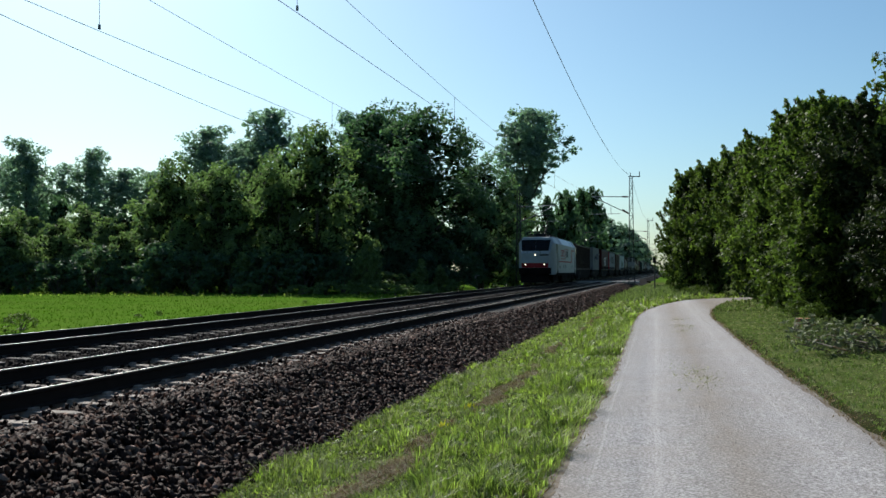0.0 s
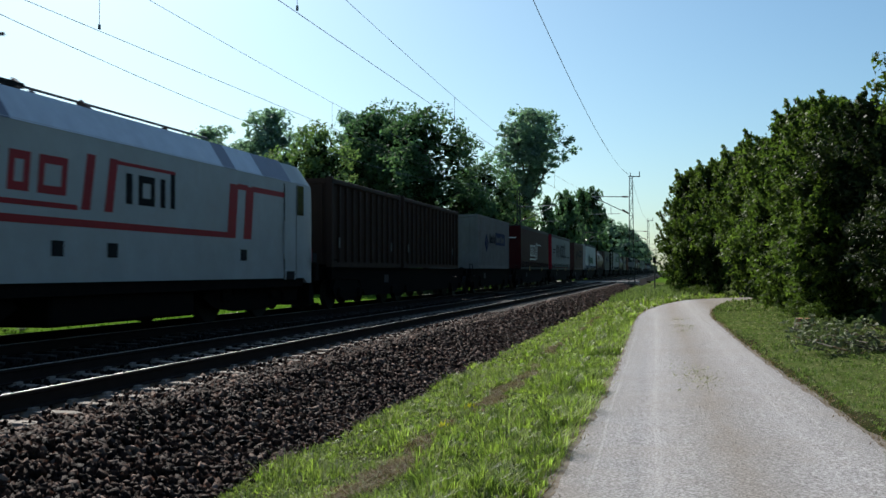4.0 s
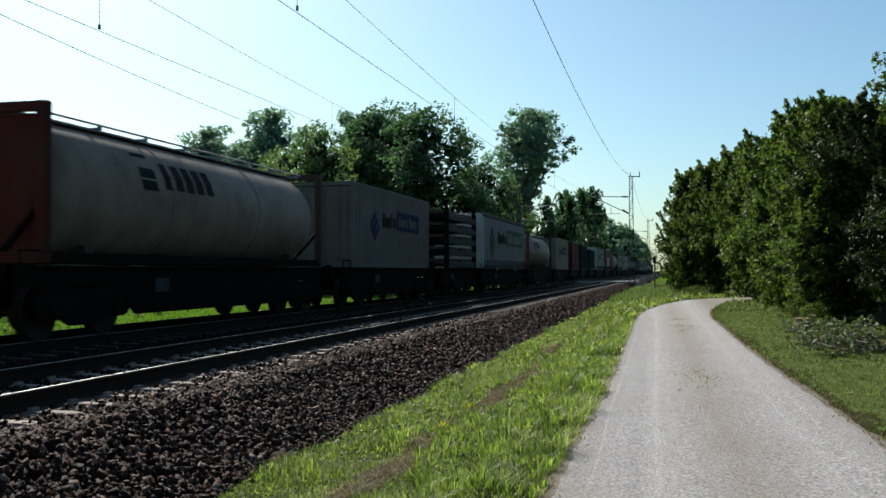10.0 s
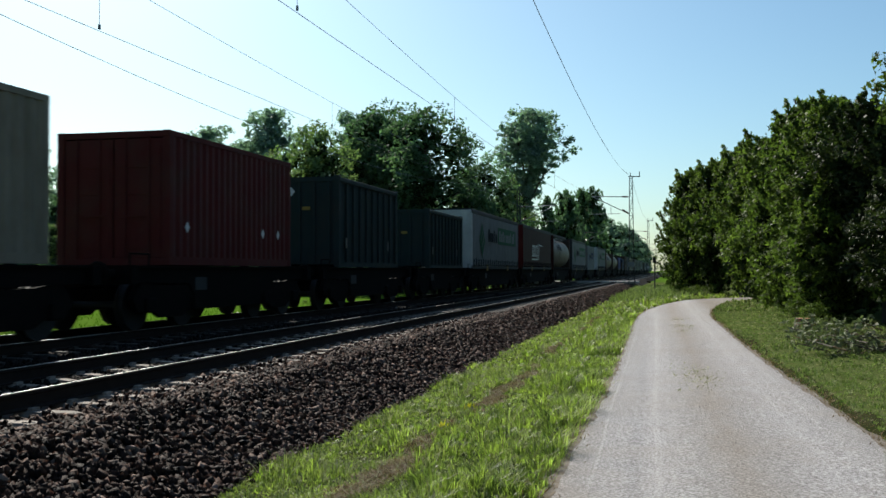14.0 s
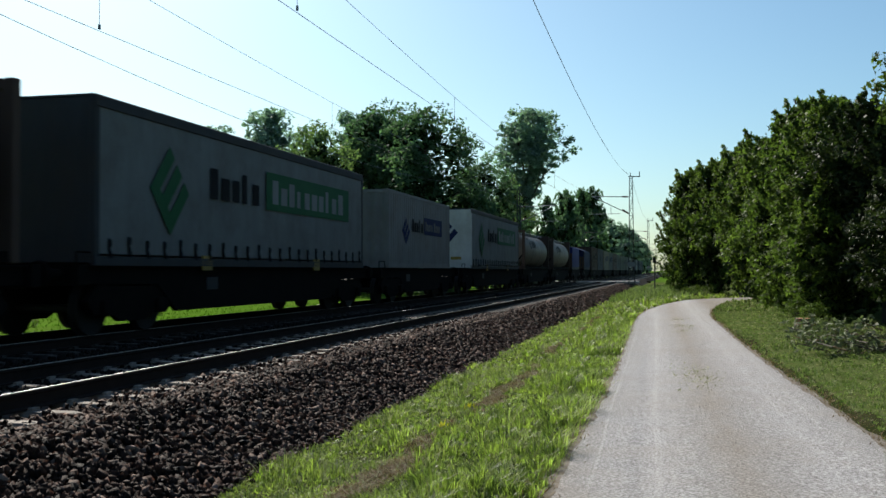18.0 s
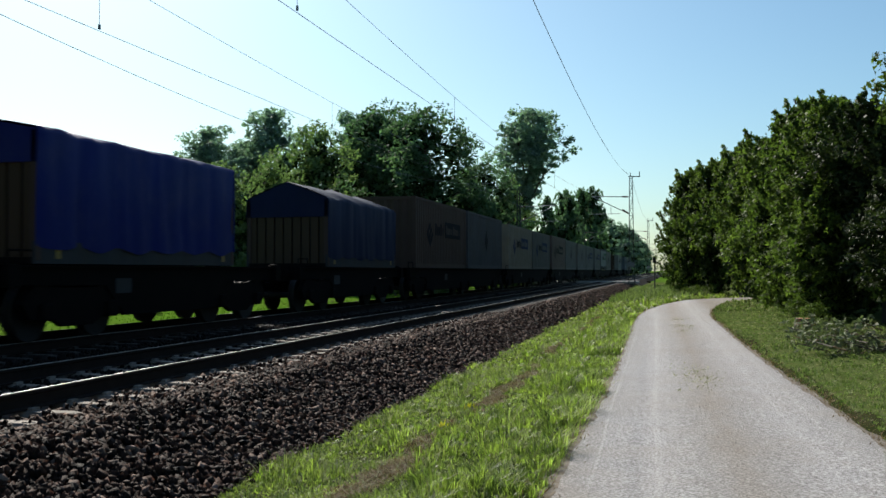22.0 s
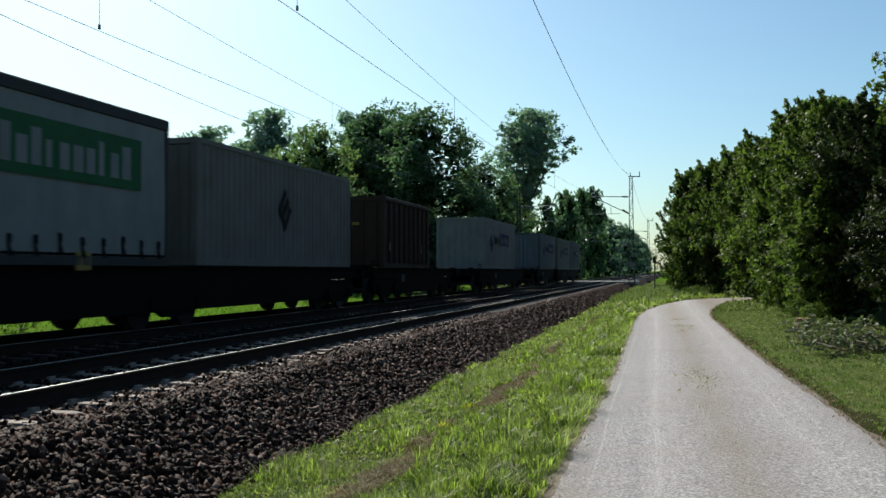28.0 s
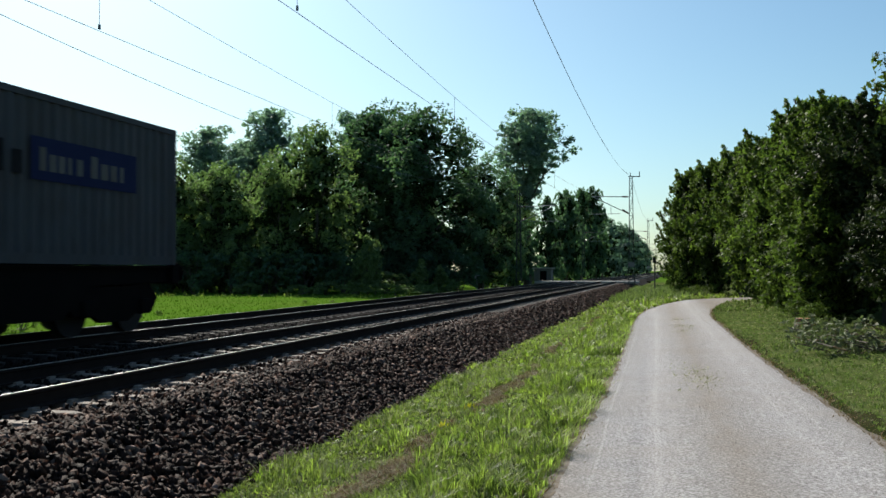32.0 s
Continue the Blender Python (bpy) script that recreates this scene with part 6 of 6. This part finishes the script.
def shrub(name, label, seed, h, spread, boughs, sprays, per, leaf, leaf_mat, group):
    """A many-stemmed bush, leafy to the ground."""
    g = np.random.default_rng(seed)
    t = thing(name, label, "shrub", group)
    cs, rs = [], []
    bm = bmesh.new()
    for i in range(boughs):
        a, u = g.uniform(0, 2 * math.pi), g.random() ** 0.75
        rr = spread * math.sqrt(max(0.05, 1 - (u * 0.98) ** 2.2)) * g.uniform(0.4, 1.0) ** 0.5 * (1 + 0.3 * noise.noise((2 * math.cos(a) + seed, 2 * math.sin(a), 3 * u)))
        cs.append((rr * math.cos(a), rr * math.sin(a), 0.10 * h + 0.86 * h * u))
        rs.append(spread * g.uniform(0.14, 0.26))
    for i in range(9):
        j = g.integers(len(cs))
        b = Vector((g.normal(0, 0.15), g.normal(0, 0.15), -0.1))
        rod(bm, b, b.lerp(Vector(cs[j]), 0.55) + Vector((0, 0, 0.1 * h)), 0.04, 0.03, 6)
        rod(bm, b.lerp(Vector(cs[j]), 0.55) + Vector((0, 0, 0.1 * h)), cs[j], 0.03, 0.01, 6)
    part("stem", bm, M["bark"], t)
    part("crown", sprays_of("crown", g, np.array(cs), np.array(rs), sprays, per, leaf, M[leaf_mat]), None, t, "leafy crown")
    return t


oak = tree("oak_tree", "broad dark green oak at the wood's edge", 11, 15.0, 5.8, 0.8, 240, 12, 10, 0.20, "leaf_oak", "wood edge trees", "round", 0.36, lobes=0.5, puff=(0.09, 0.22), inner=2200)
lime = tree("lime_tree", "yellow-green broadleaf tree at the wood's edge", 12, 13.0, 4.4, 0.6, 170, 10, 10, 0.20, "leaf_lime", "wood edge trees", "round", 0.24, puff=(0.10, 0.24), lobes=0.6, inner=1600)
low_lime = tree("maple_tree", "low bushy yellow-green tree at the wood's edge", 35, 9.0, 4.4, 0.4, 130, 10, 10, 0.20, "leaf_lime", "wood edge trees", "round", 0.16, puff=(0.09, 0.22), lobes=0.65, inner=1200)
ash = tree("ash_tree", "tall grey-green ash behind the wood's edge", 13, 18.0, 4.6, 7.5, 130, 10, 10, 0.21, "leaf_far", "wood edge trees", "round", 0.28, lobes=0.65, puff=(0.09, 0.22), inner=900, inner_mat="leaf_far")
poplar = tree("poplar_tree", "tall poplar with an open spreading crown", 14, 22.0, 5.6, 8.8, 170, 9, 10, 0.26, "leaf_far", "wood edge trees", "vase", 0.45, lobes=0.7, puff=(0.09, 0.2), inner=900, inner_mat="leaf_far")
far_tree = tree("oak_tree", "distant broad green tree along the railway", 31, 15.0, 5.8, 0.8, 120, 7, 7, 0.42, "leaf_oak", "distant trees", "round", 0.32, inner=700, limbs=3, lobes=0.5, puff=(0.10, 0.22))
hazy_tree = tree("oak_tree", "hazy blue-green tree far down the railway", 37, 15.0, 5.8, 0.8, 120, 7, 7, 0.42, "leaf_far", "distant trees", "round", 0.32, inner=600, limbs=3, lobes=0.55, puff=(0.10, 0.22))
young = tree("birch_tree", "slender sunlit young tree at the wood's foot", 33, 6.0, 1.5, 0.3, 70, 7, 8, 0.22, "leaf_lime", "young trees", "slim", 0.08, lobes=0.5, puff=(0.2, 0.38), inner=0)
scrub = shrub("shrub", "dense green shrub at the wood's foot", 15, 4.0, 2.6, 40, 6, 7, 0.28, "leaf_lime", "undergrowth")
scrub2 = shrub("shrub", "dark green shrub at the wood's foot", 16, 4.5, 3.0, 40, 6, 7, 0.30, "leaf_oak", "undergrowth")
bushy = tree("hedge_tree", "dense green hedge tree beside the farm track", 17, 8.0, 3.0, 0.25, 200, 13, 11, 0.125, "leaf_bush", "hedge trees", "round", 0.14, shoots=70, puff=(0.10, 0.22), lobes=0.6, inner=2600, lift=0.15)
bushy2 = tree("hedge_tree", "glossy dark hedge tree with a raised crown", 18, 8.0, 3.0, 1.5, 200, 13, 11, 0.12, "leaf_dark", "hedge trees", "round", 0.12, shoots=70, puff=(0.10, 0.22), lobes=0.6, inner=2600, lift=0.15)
edge_tree = tree("hedge_tree", "slender tree with overhanging leafy branches", 27, 6.6, 1.1, 4.9, 60, 9, 9, 0.09, "leaf_bush", "overhanging trees", "round", 0.07, lobes=0.7, puff=(0.14, 0.26), inner=0, limbs=20)
hedge = shrub("shrub", "leafy shrub at the foot of the hedge", 19, 2.4, 1.7, 50, 7, 7, 0.12, "leaf_bush", "hedge shrubs")
protos = {"o": oak, "l": lime, "m": low_lime, "a": ash, "p": poplar, "s": scrub, "d": scrub2, "b": bushy, "c": bushy2, "h": hedge, "e": edge_tree, "f": far_tree, "g": hazy_tree, "y": young}
SIZE = {"o": (15.0, 5.8), "l": (13.0, 4.4), "m": (9.0, 4.4), "a": (18.0, 4.6), "p": (22.0, 5.6), "s": (4.0, 2.6), "d": (4.5, 3.0), "b": (8.0, 3.0), "c": (8.0, 3.0), "h": (2.4, 1.7), "e": (6.6, 1.1), "f": (15.0, 5.8), "g": (15.0, 5.8), "y": (6.0, 1.5)}
used = set()


def plant(kind, x, y, h, reach, z=-0.85):
    """Plant one of a kind, h metres high, its crown reaching so far from the trunk."""
    tall, wide = SIZE[kind]
    turn = (x * 1.7 + y * 0.9) % 6.28
    m = Matrix.Translation((x, y, z)) @ Matrix.Rotation(turn, 4, "Z") @ Matrix.Diagonal((reach / wide, reach / wide, h / tall, 1))
    if kind not in used:
        used.add(kind)
        protos[kind].matrix_basis = m
    else:
        copy_thing(protos[kind], m)


# wood beyond the meadow, from the far left to the railway
for k, x, y, h, r in (("a", -70.8, 105.0, 18.7, 5.4), ("a", -80.4, 108.0, 18.8, 5.4), ("a", -65.0, 110.0, 17.6, 4.4), ("a", -59.3, 108.0, 14.9, 4.6), ("a", -74.7, 112.0, 15.6, 4.6), ("a", -53.5, 106.0, 14.0, 4.6),
                      ("m", -54.2, 80.0, 7.3, 3.8), ("m", -57.6, 82.5, 8.2, 4.2), ("m", -50.8, 83.0, 9.2, 4.2), ("m", -46.9, 85.0, 9.4, 4.2), ("m", -44.4, 88.0, 10.6, 4.4), ("m", -52.5, 90.0, 11.5, 5.2), ("m", -60.0, 90.0, 11.0, 5.2), ("m", -48.5, 82.0, 6.6, 3.4), ("m", -43.0, 81.5, 7.4, 3.4),
                      ("l", -40.2, 85.0, 13.1, 4.2), ("l", -36.8, 86.5, 12.6, 4.0), ("l", -33.8, 83.0, 12.5, 4.2), ("l", -30.6, 87.0, 13.9, 4.2), ("m", -37.0, 81.5, 8.6, 3.8), ("m", -31.0, 81.0, 8.2, 3.8),
                      ("a", -44.6, 101.0, 18.6, 5.2), ("a", -37.8, 103.0, 20.7, 5.6), ("a", -31.8, 114.0, 21.8, 3.6), ("a", -29.2, 114.0, 21.4, 3.4), ("a", -41.5, 106.0, 17.0, 4.6), ("l", -24.8, 83.0, 15.9, 5.2), ("l", -27.8, 81.0, 12.2, 3.6),
                      ("o", -15.9, 87.0, 17.3, 7.6), ("o", -21.5, 92.0, 16.6, 5.6), ("o", -11.6, 93.0, 11.4, 4.0), ("l", -9.9, 101.0, 12.2, 2.8)):
    plant(k, x, y, h * 0.975, r)
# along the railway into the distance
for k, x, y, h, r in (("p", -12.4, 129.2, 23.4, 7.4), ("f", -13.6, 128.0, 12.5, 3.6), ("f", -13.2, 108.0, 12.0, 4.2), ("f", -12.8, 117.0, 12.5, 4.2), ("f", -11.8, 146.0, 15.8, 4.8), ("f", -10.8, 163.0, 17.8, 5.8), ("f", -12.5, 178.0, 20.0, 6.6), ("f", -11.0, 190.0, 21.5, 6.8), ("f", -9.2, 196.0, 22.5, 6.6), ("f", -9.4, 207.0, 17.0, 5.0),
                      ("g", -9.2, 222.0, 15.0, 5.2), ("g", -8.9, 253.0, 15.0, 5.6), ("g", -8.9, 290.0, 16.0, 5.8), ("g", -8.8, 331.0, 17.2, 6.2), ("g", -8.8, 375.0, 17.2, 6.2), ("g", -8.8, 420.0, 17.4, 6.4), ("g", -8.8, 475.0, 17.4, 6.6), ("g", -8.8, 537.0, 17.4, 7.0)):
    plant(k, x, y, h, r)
# the wood behind its edge
for x, y, h, r in ((-28, 100, 15.5, 6.4), (-36, 95, 13, 5.4), (-45, 97, 12, 5.6), (-20, 104, 15.0, 5.8), (-52, 96, 10, 5.2), (-24, 118, 14, 6), (-30, 128, 15, 6.2), (-20, 140, 15, 6), (-20, 165, 16, 7), (-36, 112, 15, 6), (-46, 110, 13, 6), (-58, 100, 11, 6), (-66, 100, 11, 6), (-74, 98, 11, 6), (-64, 92, 8, 5), (-56, 90, 8, 5),
                   (-16, 215, 16, 7), (-15, 250, 16, 7), (-15, 300, 16, 8), (-14, 350, 17, 8), (-14, 420, 17, 8), (-76, 88, 10, 5), (-84, 98, 13, 6), (-68, 94, 11.5, 6), (-75, 94, 11.5, 6), (-61, 97, 12.5, 6), (-50, 101, 13, 6)):
    plant("f", x, y, h, r)
for i in range(9):
    plant("f", -52 + i * 5.2, 560 + 8 * (i % 3), 17, 8)
    plant("f", 10 + i * 5.2, 540 + 8 * (i % 3), 15, 7, -0.55)
wr = random.Random(8)
for i in range(17):
    plant("d", -74 + i * 3.3, 79.0 + wr.uniform(-0.8, 1.6), wr.uniform(2.4, 4.4), 2.9)
for i in range(30):
    plant("d" if i % 3 else "s", -12.2 - 0.5 * max(0, 8 - i) + wr.uniform(-1.5, 0.6), 80 + i * 5.6 + 0.12 * i * i, wr.uniform(1.6, 3.4) * (1 + i / 24), 2.6)

for i in range(8):
    plant("d", -31 + i * 2.7, 84 + 1.3 * (i % 2), 3.6, 2.6)

# sunlit young growth before the wood
for x, y, h in ((-12.6, 75.0, 1.8), (-14.9, 74.2, 2.0), (-18.4, 75.0, 2.2), (-21.0, 75.6, 2.4), (-11.9, 80.0, 2.6), (-23.5, 75.5, 1.8), (-28.0, 76.0, 2.0)):
    plant("s", x, y, h, 1.5)
for x, y, h, r in ((-18.3, 78.0, 4.9, 1.3), (-17.3, 77.0, 5.6, 1.0), (-19.4, 79.0, 3.8, 1.3), (-13.6, 77.5, 3.6, 1.0), (-12.3, 79.0, 3.0, 0.9), (-38.2, 78.5, 5.0, 1.6), (-29.5, 78.0, 4.4, 1.4)):
    plant("y", x, y, h, r)
# weeds along the meadow
for x, y, h in ((-14.0, 27.7, 0.6), (-14.6, 28.6, 0.4), (-15.5, 37.4, 0.7), (-15.4, 39.0, 0.9), (-15.4, 56.4, 0.8), (-14.2, 58.0, 0.6), (-12.6, 47, 0.5), (-11.5, 62, 0.7), (-10.5, 70, 0.7), (-10.2, 76, 0.9)):
    plant("h", x, y, h, 0.6, -0.87)
# unseen trees behind the camera, added to keep sky light off the train
for i in range(9):
    plant("f", 19 + 2 * (i % 2), -10 - i * 9, 12.5, 5.4, -0.55)
# hedge on the far side of the farm track; the nearer trees' darker leaves paint the shade of a hollow
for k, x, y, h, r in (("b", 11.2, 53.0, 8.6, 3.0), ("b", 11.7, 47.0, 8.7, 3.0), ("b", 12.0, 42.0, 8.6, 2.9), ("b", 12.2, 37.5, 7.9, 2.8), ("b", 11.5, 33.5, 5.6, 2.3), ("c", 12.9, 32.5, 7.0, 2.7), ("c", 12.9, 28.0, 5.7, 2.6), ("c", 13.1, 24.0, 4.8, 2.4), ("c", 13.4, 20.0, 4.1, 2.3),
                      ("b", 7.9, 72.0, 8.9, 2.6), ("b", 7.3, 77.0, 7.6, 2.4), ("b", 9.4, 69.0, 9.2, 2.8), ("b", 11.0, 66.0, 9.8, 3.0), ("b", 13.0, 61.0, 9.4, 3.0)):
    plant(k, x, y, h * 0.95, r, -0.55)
# backing trees; those at x 21 and 22 are unseen, added to block sky light
for x, y, h, r in ((13.5, 74, 9.0, 4), (17, 70, 9, 4), (9.1, 98, 10.5, 2.8), (8.1, 124, 11.5, 3), (8.2, 175, 13, 3.6), (8.5, 257, 14, 4), (15.8, 30, 5.2, 3), (15.6, 38, 6.8, 3), (16.5, 22, 4.4, 3), (15.2, 47, 7.8, 3), (22, 12, 6, 5), (22, 24, 6, 5), (22, 36, 6.5, 5), (22, 48, 7, 5), (21, 2, 7, 5)):
    plant("f", x, y, h, r, -0.55)
plant("e", 10.72, 19.0, 5.85, 0.8, -0.55)
for i in range(16):
    plant("h", 10.7 + wr.uniform(-0.3, 0.5) + 0.02 * i, 31 + i * 1.45, wr.uniform(1.4, 2.8), 1.3, -0.55)
for i in range(10):
    plant("h", 7.6 + wr.uniform(-0.6, 1.6), 62.5 + i * 1.9, wr.uniform(1.6, 3.0), 1.4, -0.55)

# cut stump and heap of lopped branches at the foot of the hedge
stump = thing("tree_stump", "freshly cut orange-brown stump under the hedge", "tree stump", at=pose(9.95, 28.2, -0.56))
bm = bmesh.new()
rod(bm, (0, 0, -0.1), (0.03, -0.02, 0.34), 0.26, 0.20, 14)
part("bole", bm, M["bark"], stump)
bm = bmesh.new()
rod(bm, (0.03, -0.02, 0.34), (0.03, -0.02, 0.352), 0.195, 0.19, 14)
rod(bm, (-0.05, -0.20, 0.22), (-0.05, -0.235, 0.24), 0.13, 0.12, 12)
part("cut_face", bm, M["cutwood"], stump, "raw orange cut wood")
g2 = np.random.default_rng(41)
pile = thing("brush_pile", "heap of lopped grey-green branches on the verge", "brush pile", at=pose(10.35, 22.3, -0.56))
tips = []
for i in range(70):
    a0, l0 = g2.uniform(-1.2, 1.2), g2.uniform(0.6, 1.6)
    b0 = Vector((g2.normal(0, 0.45), g2.normal(0, 1.5), abs(g2.normal(0.12, 0.16))))
    e0 = b0 + Vector((-math.cos(a0) * l0 * 0.7, math.sin(a0) * l0, g2.uniform(-0.12, 0.28)))
    e0.z = max(e0.z, 0.03)
    bm = bmesh.new()
    rod(bm, b0, e0, 0.016, 0.006, 6)
    part("branch", bm, M["bark"] if i % 3 else M["dry"], pile)
    tips += [b0.lerp(e0, f) for f in (0.4, 0.7, 1.0)]
part("wilted_leaves", sprays_of("wilted_leaves", g2, np.array([tuple(t) for t in tips]), np.full(len(tips), 0.16), 2, 5, 0.10, M["wilt"], kite=True), None, pile, "wilted grey-green leaves")

# ---- sleepers: the nearest as pieces, the rest in one mesh ----
for shape, track in zip(SLEEPER, sleeper_jobs):
    far = []
    for i in range(-1060, 1500):
        y = i * PITCH
        if 0 < i <= 220:
            part("sleeper", shape, None, track).location.y = y + 0.12
        else:
            far.append(y + 0.12)
    v = np.array([(-1.3, -0.13, -0.34), (1.3, -0.13, -0.34), (1.3, 0.13, -0.34), (-1.3, 0.13, -0.34), (-1.3, -0.105, -0.176), (1.3, -0.105, -0.176), (1.3, 0.105, -0.176), (-1.3, 0.105, -0.176)])
    f = np.array([(4, 5, 6, 7), (0, 1, 5, 4), (1, 2, 6, 5), (2, 3, 7, 6), (3, 0, 4, 7)])
    ys = np.array(far)
    vv = v[None] + np.stack([0 * ys, ys, 0 * ys], 1)[:, None, :]
    ff = (f[None] + 8 * np.arange(len(ys))[:, None, None]).reshape(-1, 4)
    tagged(part("sleepers", mesh_np("sleepers", vv.reshape(-1, 3), ff, shape.materials[0]), None, track), kind="stuff")


def motions():
    rows = [i * 2.0 for i in range(17)]
    for ob, s in MOVING:
        walk(ob, [(t, pose(-4.0, s + lead(t), 0.0)) for t in rows])


motions()
